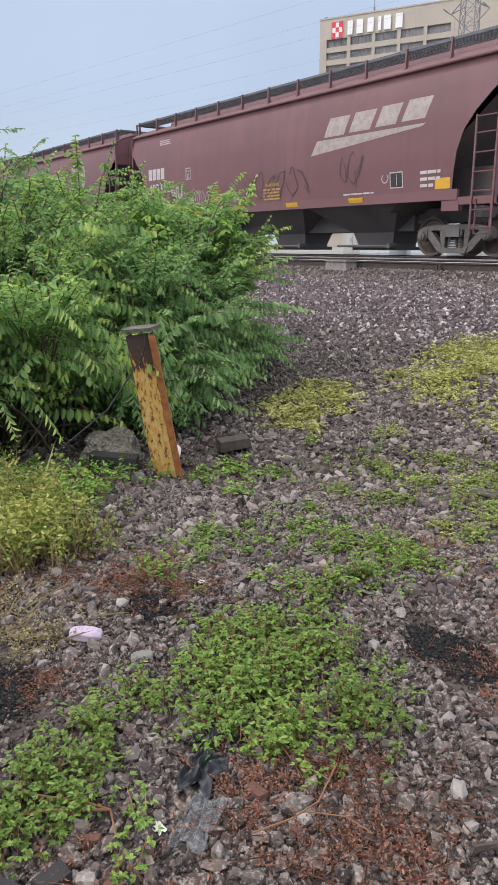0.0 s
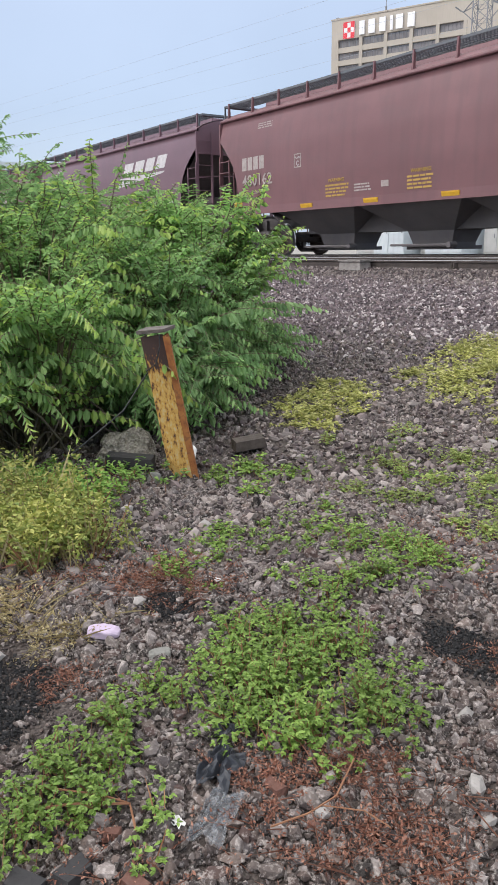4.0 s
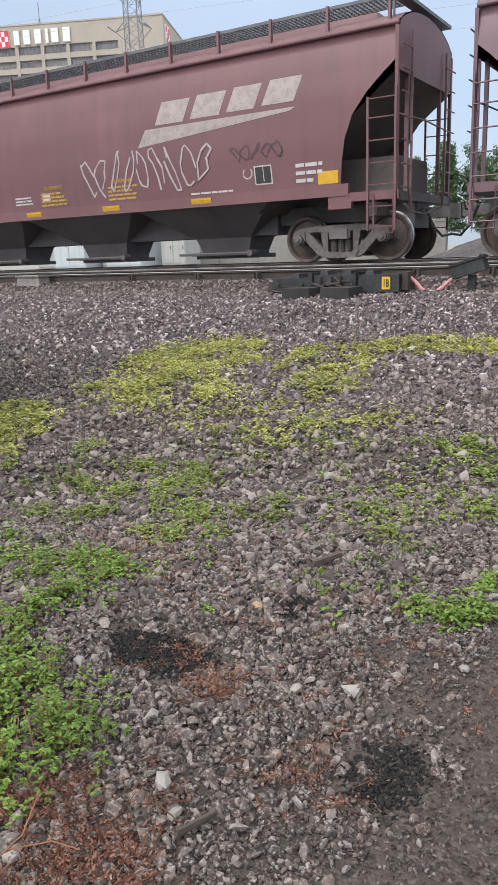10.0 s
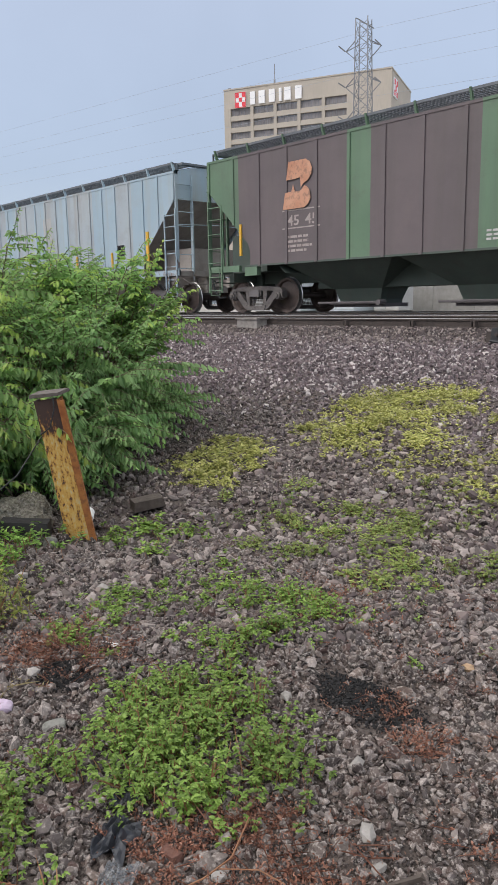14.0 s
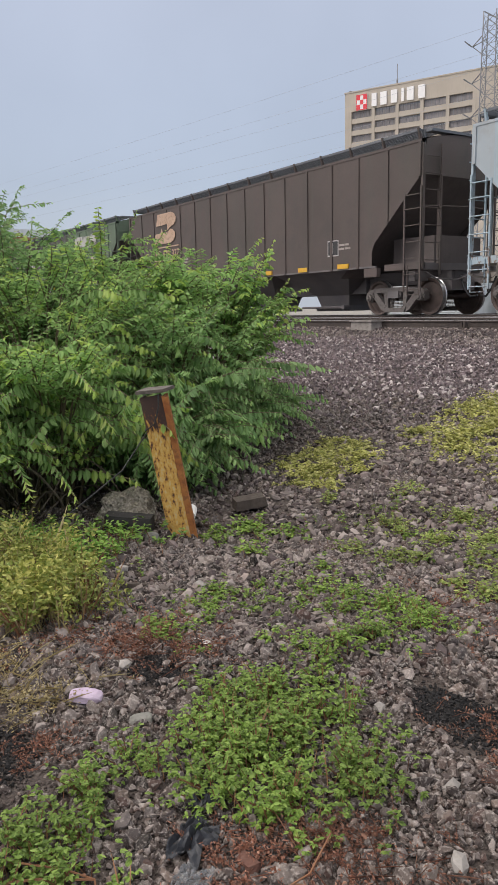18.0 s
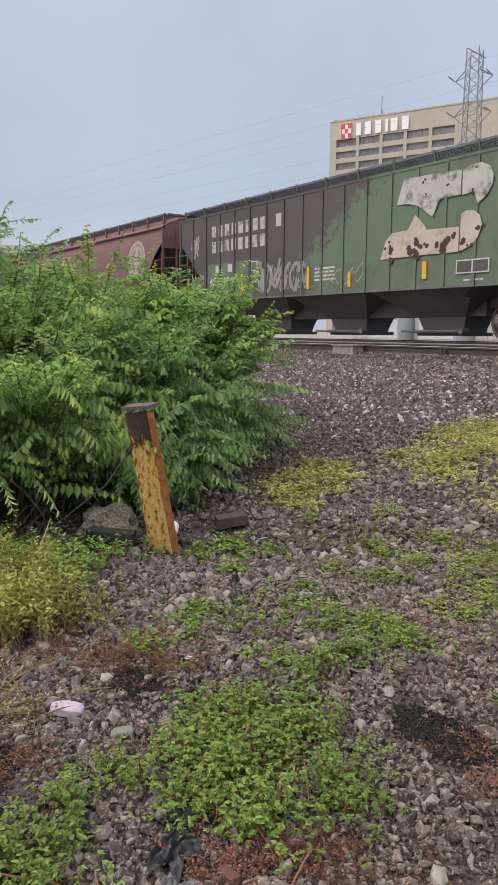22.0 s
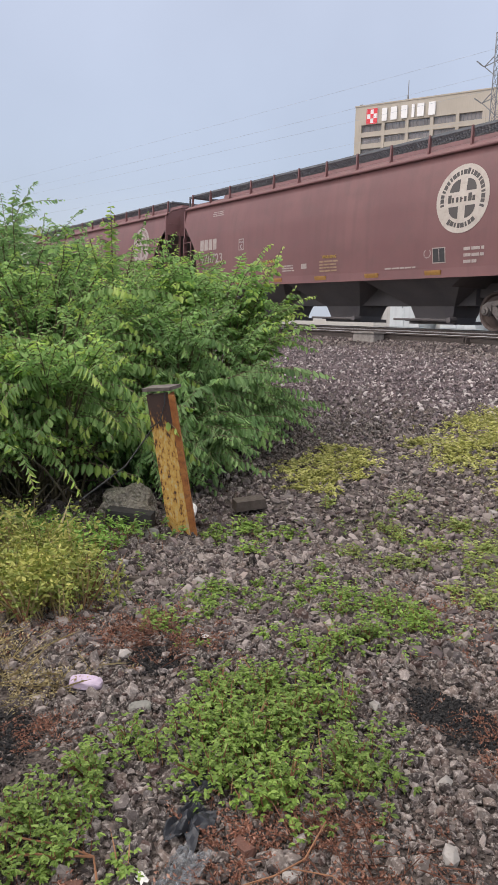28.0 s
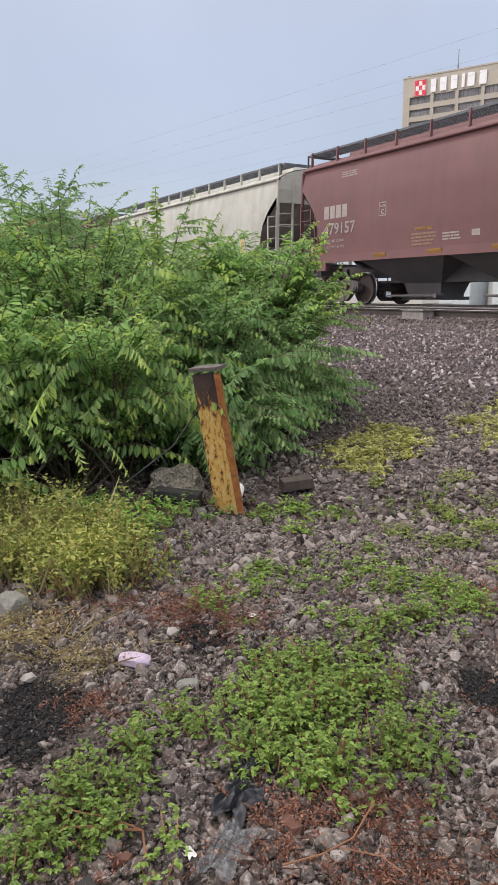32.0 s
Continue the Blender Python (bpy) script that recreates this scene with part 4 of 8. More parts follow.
def hopper_car(left, L, kind, paint, label, under=None, bays=3, stripe=None, mats=None, roof=None, posts=None):
    under = under or UNDER
    car = thing("hopper_car", label, "freight car", "cars of the freight train", pose(left, TRAIN_Y, RAIL_Z))
    mesh, idx = hopper_shell(L, kind, mats, stripe)
    shell = mesh.data("body", mats or [paint], idx if mats else None)
    if kind == "curved":
        for f in shell.polygons:
            f.use_smooth = abs(f.normal.z) < 0.5
    part("body", shell, None, car)
    lead = (mats or [paint])[0]
    # end sheets: short upright wall above, long slope below
    for s in (0, 1):
        X = (lambda u: u) if s == 0 else (lambda u: L - u)
        m = Mesh()
        drop = 0.0 if kind == "curved" else 0.15
        rim = [(1.555, 3.25), (1.51, 3.6), (1.44, 3.97), (1.43, 4.04), (1.24, 4.15 - drop * 0.4), (0.9, 4.27 - drop * 0.8), (0.5, 4.35 - drop), (0, 4.38 - drop)]
        rim = [(-v, z) for v, z in rim] + rim[-2::-1]
        m.add([(X(0.062), v, z) for v, z in rim], [tuple(range(len(rim)))])
        part("end_sheet", m, lead, car)
        m = Mesh()
        m.add([(X(0.09), -1.52, 3.26), (X(0.09), 1.52, 3.26), (X(3.0), 1.52, 1.0), (X(3.0), -1.52, 1.0), (X(0.14), -1.52, 3.20), (X(0.14), 1.52, 3.20)], [(0, 1, 2, 3)])
        part("slope_sheet", m, SLOPE if under is UNDER else under, car)
        if s == 0 and kind == "flat":
            part("end_shroud", Mesh().box(0.35, 1.75, -0.95, 0.95, 1.10, 2.1, 0.01), SLOPE if under is UNDER else under, car)
        if s == 1:
            part("end_shroud", Mesh().box(L - 1.7, L - 0.3, -0.85, 0.85, 1.24, 1.92, 0.01), SLOPE if under is UNDER else under, car)
        if s == 0:
            part("centre_sill", Mesh().box(0.1, L - 0.1, -0.32, 0.32, 0.78, 1.12), under, car)
        # end platform, posts and braces
        m = Mesh().box(min(X(0.02), X(0.16)), max(X(0.02), X(0.16)), -1.5, 1.5, 1.08, 1.24)
        part("end_sill", m, under, car)
        for v in (-1.5, 1.5):
            lo = Mesh().box(min(X(0.02), X(1.3)), max(X(0.02), X(1.3)), v - 0.05, v + 0.05, 1.10, 1.26)
            part("end_beam", lo, lead, car)
        # corner posts, short side ladders and ladders across the end, on both sides
        for v in (-1, 1):
            part("corner_post", Mesh().box(min(X(0.05), X(0.11)), max(X(0.05), X(0.11)), min(v * 1.47, v * 1.55), max(v * 1.47, v * 1.55), 1.1, 3.95), lead, car)
            m = Mesh().box(min(X(0.59), X(0.63)), max(X(0.59), X(0.63)), v * 1.57 - 0.015, v * 1.57 + 0.015, 0.56, 2.86).box(min(X(0.06), X(0.10)), max(X(0.06), X(0.10)), v * 1.57 - 0.015, v * 1.57 + 0.015, 0.56, 3.0)
            for z in (0.62, 0.98, 1.36, 1.74, 2.12, 2.50, 2.82):
                m.rod((X(0.08), v * 1.58, z), (X(0.61), v * 1.58, z), 0.014, 5)
            part("ladder", m, lead, car)
            m = Mesh().box(min(X(-0.02), X(0.02)), max(X(-0.02), X(0.02)), v * 0.98 - 0.02, v * 0.98 + 0.02, 0.95, 3.95)
            for z in (1.30, 1.70, 2.10, 2.50, 2.90, 3.28, 3.66):
                m.rod((X(-0.02), v * 1.52, z), (X(-0.02), v * 0.98, z), 0.014, 5)
            part("end_ladder", m, lead, car)
            part("end_post", Mesh().box(min(X(0.08), X(0.15)), max(X(0.08), X(0.15)), v * 0.92 - 0.03, v * 0.92 + 0.03, 1.2, 3.3), lead, car)
        part("grab_rail", Mesh().tube([(X(0.1), -1.56, 2.55), (X(0.1), 0, 2.6), (X(0.1), 1.56, 2.55)], 0.016, 5), lead, car)
        # coupler, hose, steps
        m = Mesh().box(min(X(0.1), X(-0.62)), max(X(0.1), X(-0.62)), -0.09, 0.09, 0.78, 0.98, 0.01).box(min(X(-0.5), X(-0.72)), max(X(-0.5), X(-0.72)), -0.17, 0.14, 0.74, 1.02, 0.02)
        part("coupler", m, under, car)
        part("draft_gear", Mesh().box(min(X(0.1), X(1.0)), max(X(0.1), X(1.0)), -0.42, 0.42, 0.60, 1.06, 0.01), under, car)
        part("uncoupling_lever", Mesh().tube([(X(-0.06), -1.45, 1.0), (X(-0.1), -1.2, 0.86), (X(-0.14), -0.5, 0.84), (X(-0.3), -0.1, 0.98)], 0.018, 5), under, car)
        part("brake_beam", Mesh().box(min(X(0.55), X(0.75)), max(X(0.55), X(0.75)), -1.25, 1.25, 0.84, 1.08), under, car)
        part("air_hose", Mesh().tube([(X(-0.1), -0.35, 0.95), (X(-0.25), -0.36, 0.6), (X(-0.42), -0.34, 0.42), (X(-0.6), -0.3, 0.45)], 0.026), BLKSTEEL, car)
        part("step", Mesh().tube([(X(0.12), -1.56, 1.2), (X(0.12), -1.56, 0.5), (X(0.5), -1.56, 0.5), (X(0.5), -1.56, 1.2)], 0.02, 5), lead, car)
    # side sill along the foot of the side sheet
    c0 = end_cut(1.3, kind) - 0.15
    for v in (-1, 1):
        w = side_v(1.3, kind)
        part("side_sill", Mesh().box(c0, L - c0, min(v * (w - 0.03), v * (w + (0.035 if kind == "curved" else 0.012))), max(v * (w - 0.03), v * (w + (0.035 if kind == "curved" else 0.012))), 1.21, 1.43 if kind == "curved" else 1.255), lead if kind == "curved" else under, car)
        part("jacking_pad", Mesh().box(c0 - 0.05, c0 + 0.42, min(v * (w - 0.12), v * (w + 0.02)), max(v * (w - 0.12), v * (w + 0.02)), 0.98, 1.2), lead, car)
        part("jacking_pad", Mesh().box(L - c0 - 0.42, L - c0 + 0.05, min(v * (w - 0.12), v * (w + 0.02)), max(v * (w - 0.12), v * (w + 0.02)), 0.98, 1.2), lead, car)
    # hopper bays
    a, b = 2.75, L - 2.75
    w = (b - a) / bays
    for i in range(bays):
        c, h = a + w * (i + 0.5), w / 2
        m = Mesh()
        rows = ((1.28, h, 1.48), (0.58, 0.74, 0.52), (0.30, 0.64, 0.44), (0.20, 0.64, 0.42))
        m.add([(c + s * q, v * t, z) for z, q, t in rows for s, v in ((-1, -1), (1, -1), (1, 1), (-1, 1))],
              [(4 * r + k, 4 * r + (k + 1) % 4, 4 * r + 4 + (k + 1) % 4, 4 * r + 4 + k) for r in range(3) for k in range(4)] + [(12, 13, 14, 15)])
        bay = part("hopper_bay", m, under, car)
        part("outlet_gate", Mesh().box(c - 0.76, c + 0.76, -0.52, 0.52, 0.13, 0.22).box(c - 0.82, c + 0.82, -0.62, -0.52, 0.2, 0.27).rod((c - 0.95, -0.9, 0.24), (c + 0.95, -0.9, 0.24), 0.03, 6).rod((c + 0.95, -0.95, 0.24), (c + 0.95, -0.7, 0.24), 0.07, 8), UNDERT if under is UNDERT else UNDER, bay)
    part("saddle", Mesh().box(a + 0.4, b - 0.4, -0.46, 0.46, 0.60, 1.22), under, car)
    # roof: hatches, walkways and their stands
    rise = 0.0 if kind == "curved" else -0.22
    part("roof_hatch", Mesh().box(0.9, L - 0.9, -0.40, 0.40, 4.36 + rise, 4.56 + rise, 0.04), roof or lead, car)
    n = max(8, int(L / 1.25))
    vb = 0.98 if kind == "curved" else 1.12
    for v in (-vb, vb):
        deck = Mesh().box(0.25, L - 0.25, v - 0.335, v - 0.31, 4.465 + rise, 4.52 + rise).box(0.25, L - 0.25, v + 0.31, v + 0.335, 4.465 + rise, 4.52 + rise)
        for k in range(int(L / 0.09) - 5):
            deck.box(0.3 + k * 0.09, 0.314 + k * 0.09, v - 0.31, v + 0.31, 4.48 + rise, 4.51 + rise)
        for k in range(5):
            deck.box(0.3, L - 0.3, v - 0.24 + 0.12 * k, v - 0.228 + 0.12 * k, 4.48 + rise, 4.51 + rise)
        part("running_board", deck, GRATE, car, "dark steel grating walkway")
    stand = shared(("stand", kind, lead.name), lambda: Mesh().add([(d, q, z + rise) for d in (-0.024, 0.024) for q, z in ((-1.38, 4.10 - 0.6 * rise - 0.1), (vb_out(vb), 4.53), (vb_out(vb) + 0.05, 4.53), (-1.28, 4.12 - 0.6 * rise - 0.1))],
        [(0, 1, 2, 3), (4, 5, 6, 7), (0, 1, 5, 4), (1, 2, 6, 5), (2, 3, 7, 6)]).data("walkway_stand", lead))
    for k in range(n + 1):
        u = 0.3 + (L - 0.6) * k / n
        for turn in (0, 180):
            ob = part("walkway_stand", stand, None, car)
            ob.matrix_basis = pose(u, 0, 0, 0, 0, turn)
    for q, e in ((0.02, 0.25), (L - 0.25, L - 0.02)):
        part("end_platform", Mesh().box(q, e, -1.3, 1.3, 4.44 + rise, 4.50 + rise).box(q, q + 0.03, -1.32, -1.27, 4.0, 4.5 + rise).box(q, q + 0.03, 1.27, 1.32, 4.0, 4.5 + rise), GRATE, car)
    add_truck(car, 1.42)
    add_truck(car, L - 1.40)
    if posts:
        for k in range(posts + 1):
            u = 0.14 + (L - 0.28) * k / posts
            z0 = max(1.22, float(np.interp(min(u, L - u), (0.10, 1.75), (3.25, 1.72))) if min(u, L - u) < 1.75 else 1.22)
            col = mats[stripe(min(0.999, max(0, u / L)), 2.5)] if stripe else lead
            part("side_post", Mesh().prism([(u - 0.042, z0), (u + 0.042, z0), (u + 0.042, 3.96), (u - 0.042, 3.96)], -1.592, -1.558), col, car)
    return car


def standard_marks(car, L, kind, number, mark=WHITED, amber=4, tape_u=4.15, tape_step=2.5, box_u=0.815, limits=("LD LMT 223700", "LT WT 62300"), plate=True, ambers=True, tape=None, num_u=1.40, panel_u=0.88, plate_u=3.9, warn=(5.2, 8.1), tape_z=1.275):
    """What every red hopper carries: reporting bars, number, weights, amber tape, small print."""
    for i in range(4):
        decal(car, "reporting_mark", num_u - 0.02 + i * 0.29, num_u - 0.02 + i * 0.29 + 0.23, 2.46, 2.82, kind, mark)
    words(car, number, num_u, 2.02, 0.44, kind, mark, 1.50, "car_number")
    words(car, limits[0], num_u + 0.13, 1.79, 0.105, kind, mark, 0.82, "weight_stencil")
    words(car, limits[1], num_u + 0.13, 1.62, 0.105, kind, mark, 0.82, "weight_stencil")
    if ambers:
        for i in range(amber):
            u = tape_u + tape_step * i
            decal(car, "amber_reflector", u, u + 0.5, tape_z, tape_z + 0.11, kind, tape or YELLOWD, proud=0.045 if tape_z < 1.35 else 0.006)
        decal(car, "amber_panel", panel_u, panel_u + 0.42, 1.45 if panel_u < 1 else 1.38, 1.68 if panel_u < 1 else 1.61, kind, tape or YELLOWD)
        decal(car, "amber_panel", L - 1.62, L - 1.2, 1.45, 1.68, kind, tape or YELLOWD)
    if plate:
        m = Mesh()
        u, z = plate_u, 2.34
        v = -side_v(z, kind) - 0.006
        for a, b, c, d in ((0, 0.30, 0, 0.025), (0, 0.30, 0.335, 0.36), (0, 0.025, 0, 0.36), (0.275, 0.30, 0, 0.36)):
            m.box(u + a, u + b, v, v + 0.005, z + c, z + d)
        part("plate_frame", m, mark, car)
        words(car, "PLATE", u + 0.04, z + 0.23, 0.08, kind, mark, 0.22, "plate_stencil")
        words(car, "C", u + 0.09, z + 0.05, 0.18, kind, mark, 0.12, "plate_stencil")
    for u in warn:
        words(car, "WARNING", u + 0.12, 1.86, 0.12, kind, YELFAD if tape is AMBERO else YELTXT, 0.62, "warning_stencil")
        stencil_lines(car, u, 1.80, 0.9, 4, 0.085, kind, YELFAD if tape is AMBERO else YELTXT, "warning_print", seed=int(u * 10))
    stencil_lines(car, 6.3, 1.75, 0.6, 3, 0.07, kind, mark, seed=5)
    decal(car, "paper_label", 7.25, 7.5, 1.62, 1.76, kind, mark)
    stencil_lines(car, 2.1, 3.72, 0.85, 3, 0.06, kind, mark, seed=8)
    u = L * box_u
    decal(car, "data_panel", u, u + 0.40, 1.54, 1.90, kind, mark, slant=-0.06)
    decal(car, "data_panel_face", u + 0.025, u + 0.375, 1.565, 1.875, kind, BLACKD, proud=0.010, slant=-0.06)
    decal(car, "data_panel_line", u + 0.20, u + 0.215, 1.60, 1.86, kind, mark, proud=0.013, slant=-0.06)
    for i in range(3):
        stencil_lines(car, u + 0.92, 1.86 - 0.14 * i, 0.66 if i < 2 else 0.45, 1, 0.13, kind, mark, seed=11 + i)
    m = Mesh()
    for i in range(18):
        for cu in (u - 0.17,):
            a, b = 2 * math.pi * i / 18, 2 * math.pi * (i + 0.8) / 18
            m.add([(cu + r * math.cos(t), -side_v(1.75, kind) - 0.007, (1.78 if cu < u + 0.7 else 1.7) + r * math.sin(t)) for r, t in ((0.09, a), (0.115, a), (0.115, b), (0.09, b))], [(0, 1, 2, 3)])
    part("round_stencil", m, mark, car)
    stencil_lines(car, u - 1.6, 1.50, 1.2, 1, 0.07, kind, mark, seed=17)


def letter_bars(car, u, z, w, h, n, mat, kind="flat", gap=0.3, worn=0, proud=0.006, skip=()):
    """Big worn block letters as plain bars."""
    for i in range(n):
        if i in skip:
            continue
        a = u + w * i / n
        decal(car, "letter_bar", a, a + w / n * (1 - gap), z, z + h, kind, mat, proud=proud)


def bn_sign(car, u, z, w, h, mat):
    """Two lobed halves with a jagged gap between them, in place of the old railway's sign."""
    v = -1.594
    upper = ((0.20, 1.0), (0.46, 1.0), (0.78, 1.0), (0.92, 0.93), (0.99, 0.80), (0.97, 0.67), (0.88, 0.57), (0.70, 0.50), (0.62, 0.42), (0.60, 0.64), (0.40, 0.62), (0.12, 0.62))
    lower = ((0.0, 0.0), (0.40, 0.0), (0.72, 0.0), (0.86, 0.06), (0.94, 0.18), (0.92, 0.33), (0.84, 0.42), (0.74, 0.46), (0.60, 0.36), (0.42, 0.36), (0.36, 0.52), (0.30, 0.37), (0.08, 0.36))
    for half in (upper, lower):
        part("railway_sign", Mesh().add([(u + a * w, v, z + b * h) for a, b in half], [tuple(range(len(half)))]), mat, car, "large flaking lobed sign half")


def flaking_sign(car):
    """What is left of a big two-lobed sign: white above, rust-eaten below."""
    v = -1.594
    upper = [(10.54, 3.22), (10.9, 3.2), (11.2, 3.12), (11.66, 2.82), (11.86, 3.18), (12.44, 3.2), (12.44, 3.72), (11.6, 3.76), (10.75, 3.78)]
    lobe = [(12.47, 3.18), (12.8, 3.22), (12.9, 2.95), (13.12, 3.08), (13.26, 3.3), (13.28, 3.5), (13.18, 3.68), (12.95, 3.79), (12.7, 3.78), (12.47, 3.7)]
    band = [(10.05, 1.98), (11.2, 1.99), (12.44, 1.98), (12.44, 2.52), (11.5, 2.55), (11.42, 2.68), (11.14, 2.92), (10.92, 2.6), (10.4, 2.58), (10.2, 2.4)]
    foot = [(12.47, 1.98), (12.75, 2.08), (12.95, 2.25), (13.04, 2.5), (12.98, 2.7), (12.82, 2.82), (12.62, 2.84), (12.47, 2.78)]
    for poly, mat, text in ((upper, WORNW, "large flaking white sign"), (lobe, WORNW, "large flaking white sign"), (band, RUSTW, "rust-stained lower half of the sign"), (foot, RUSTW, "rust-stained lower half of the sign")):
        part("railway_sign", Mesh().add([(a, v, b) for a, b in poly], [tuple(range(len(poly)))]), mat, car, text)
    rng = random.Random(77)
    for cx, cz, r, n in ((10.35, 2.2, 0.17, 7), (11.15, 2.16, 0.2, 9), (11.38, 2.26, 0.12, 4), (12.0, 2.15, 0.2, 9), (12.28, 2.3, 0.12, 5), (12.62, 2.12, 0.12, 5), (12.95, 2.45, 0.1, 4), (11.36, 3.6, 0.08, 3), (11.42, 3.3, 0.06, 3), (12.12, 3.42, 0.07, 2), (12.78, 3.25, 0.09, 3), (12.84, 3.68, 0.05, 2)):
        m = Mesh()
        for k in range(n):
            x, z, q = cx + rng.gauss(0, r * 0.6), cz + rng.gauss(0, r * 0.6), r * rng.uniform(0.25, 0.6)
            m.add([(x + q * rng.uniform(0.6, 1.2) * math.cos(t), v - 0.003 - 0.0004 * k, z + q * rng.uniform(0.6, 1.2) * math.sin(t)) for t in [math.pi * i / 5 for i in range(10)]], [tuple(range(10))])
        tagged(part("rust_scab", m, RUSTB, car), kind="stuff")


def build_train():
    cars = {}
    # red hoppers with the slanting emblem
    a = cars["a"] = hopper_car(-25.4, 16.0, "curved", RED, "oxide-red rounded covered hopper car with pale emblem and graffiti")
    swoosh(a, 10.2, 2.5, "curved", CREAMD)
    standard_marks(a, 16.0, "curved", "483312")
    scrawl(a, 2.95, 1.55, 0.75, 0.75, "curved", SPRAYW, 5, 3, 0.05)
    scrawl(a, 3.75, 1.5, 1.5, 0.5, "curved", SPRAYW, 6, 8, 0.014)
    scrawl(a, 7.2, 1.5, 3.0, 0.85, "curved", SPRAYD, 7, 6, 0.02)
    scrawl(a, 11.3, 1.6, 0.9, 0.9, "curved", SPRAYD, 8, 3, 0.02)
    b = cars["b"] = hopper_car(-42.5, 15.85, "curved", RED, "oxide-red rounded covered hopper car with round cream emblem")
    round_emblem(b, 12.3, 2.98, "curved", CREAMD, EMBT)
    standard_marks(b, 15.85, "curved", "480162", CREAMD, limits=("LD LMT 223400", "LT WT 62600"))
    c = cars["c"] = hopper_car(-58.55, 14.75, "curved", RED2, "newer plum-red covered hopper car with crisp white marks")
    swoosh(c, 8.75, 2.55, "curved", WHITED)
    standard_marks(c, 14.75, "curved", "499276", WHITED, tape_u=3.3, num_u=1.72, plate_u=4.1, warn=(4.55, 9.3), tape_z=1.61, limits=("LD LMT 224900", "LT WT 61100"), box_u=0.80)
    d = cars["d"] = hopper_car(-76.0, 16.25, "curved", RED, "oxide-red rounded covered hopper car with sprawling silver graffiti")
    swoosh(d, 10.33, 2.52, "curved", CREAMD)
    standard_marks(d, 16.25, "curved", "482563", panel_u=1.72, plate_u=5.35, warn=(7.2, 9.35))
    scrawl(d, 3.0, 1.5, 1.8, 0.75, "curved", SPRAYW, 21, 6, 0.028)
    scrawl(d, 4.9, 1.5, 0.8, 0.6, "curved", SPRAYW, 22, 6, 0.012)
    scrawl(d, 8.6, 1.55, 3.6, 1.0, "curved", SPRAYW, 23, 9, 0.022)
    scrawl(d, 12.7, 2.0, 1.2, 0.35, "curved", SPRAYD, 24, 5, 0.02)
    # green hopper patched with brown
    patch = lambda s, z: 1 if (1.45 < 16.05 * s < 5.0 or 5.85 < 16.05 * s < 8.5 or 10.2 < 16.05 * s < 14.2) else 0
    e = cars["e"] = hopper_car(-93.3, 16.05, "flat", GREEN, "weathered green ribbed covered hopper car patched with brown paint", under=UNDERG, mats=[GREEN, BROWNP], stripe=patch, posts=16)
    bn_sign(e, 3.0, 2.5, 0.98, 1.1, ORANGED)
    words(e, "45", 3.12, 2.12, 0.34, "flat", CREAMD, 0.40, "car_number", deep=0.004)
    words(e, "45", 3.72, 2.12, 0.34, "flat", CREAMD, 0.40, "car_number", deep=0.004)
    decal(e, "stencil_rule", 2.95, 4.2, 2.04, 2.07, "flat", CREAMD)
    decal(e, "stencil_rule", 2.95, 4.2, 2.46, 2.49, "flat", CREAMD)
    stencil_lines(e, 3.05, 1.88, 0.9, 4, 0.11, "flat", CREAMD, seed=29)
    for u, z1 in ((1.38, 2.3), (9.3, 2.05), (14.62, 2.42)):
        decal(e, "amber_strip", u, u + 0.07, 1.5, z1, "flat", YELLOWD, proud=0.042)
    for i, (u, z, w, h) in enumerate(((9.5, 1.88, 0.6, 0.2), (9.55, 1.62, 0.6, 0.18), (10.45, 1.62, 0.4, 0.4), (11.95, 1.72, 0.45, 0.55), (12.7, 1.66, 0.38, 0.35))):
        scrawl(e, u, z, w, h, "flat", SPRAYW, 40 + i, 4 if h > 0.3 else 6, 0.010)
    scrawl(e, 10.95, 1.06, 0.75, 0.16, "bay", SPRAYG, 46, 6, 0.012)
    scrawl(e, 11.75, 1.06, 1.15, 0.17, "bay", SPRAYG, 47, 8, 0.012)
    scrawl(e, 11.3, 0.84, 0.85, 0.18, "bay", SPRAYG, 48, 7, 0.012)
    words(e, "HI", 10.42, 0.84, 0.26, "bay", SPRAYG, 0.34, "chalk_word")
    scrawl(e, 10.95, 0.84, 0.4, 0.2, "bay", SPRAYG, 49, 3, 0.012)
    stencil_lines(e, 13.9, 2.05, 0.8, 4, 0.12, "flat", WHITED, seed=30)
    stencil_lines(e, 8.55, 1.6, 0.8, 3, 0.08, "flat", WHITED, seed=31)
    # pale blue-white leased hopper
    f = cars["f"] = hopper_car(-110.45, 15.8, "flat", WHITEC, "pale blue-white ribbed covered hopper car streaked with rust", under=UNDERT, mats=[WHITEC, WHITEG], stripe=lambda s, z: 1 if int(s * 20) in (0, 2, 4, 5, 7, 8, 10, 12, 13, 16) else 0, posts=20, roof=DARKB)
    for u in (1.98, 2.19, 2.77, 2.98):
        decal(f, "letter_bar", u, u + 0.12, 2.72, 2.98, "flat", BLACKD)
    for u, pair in ((1.98, "46"), (2.76, "36"), (3.53, "96")):
        words(f, pair, u, 2.14, 0.34, "flat", BLACKD, 0.38, "car_number", deep=0.006)
    decal(f, "painted_panel", 7.7, 8.3, 2.6, 3.4, "flat", GREYB)
    for u in (1.55, 5.3, 8.1, 10.0, 12.25):
        decal(f, "amber_strip", u, u + 0.07, 1.45, 1.95, "flat", YELLOWD, proud=0.042)
    decal(f, "amber_strip", 14.25, 14.37, 1.42, 2.45, "flat", YELLOWD, proud=0.042)
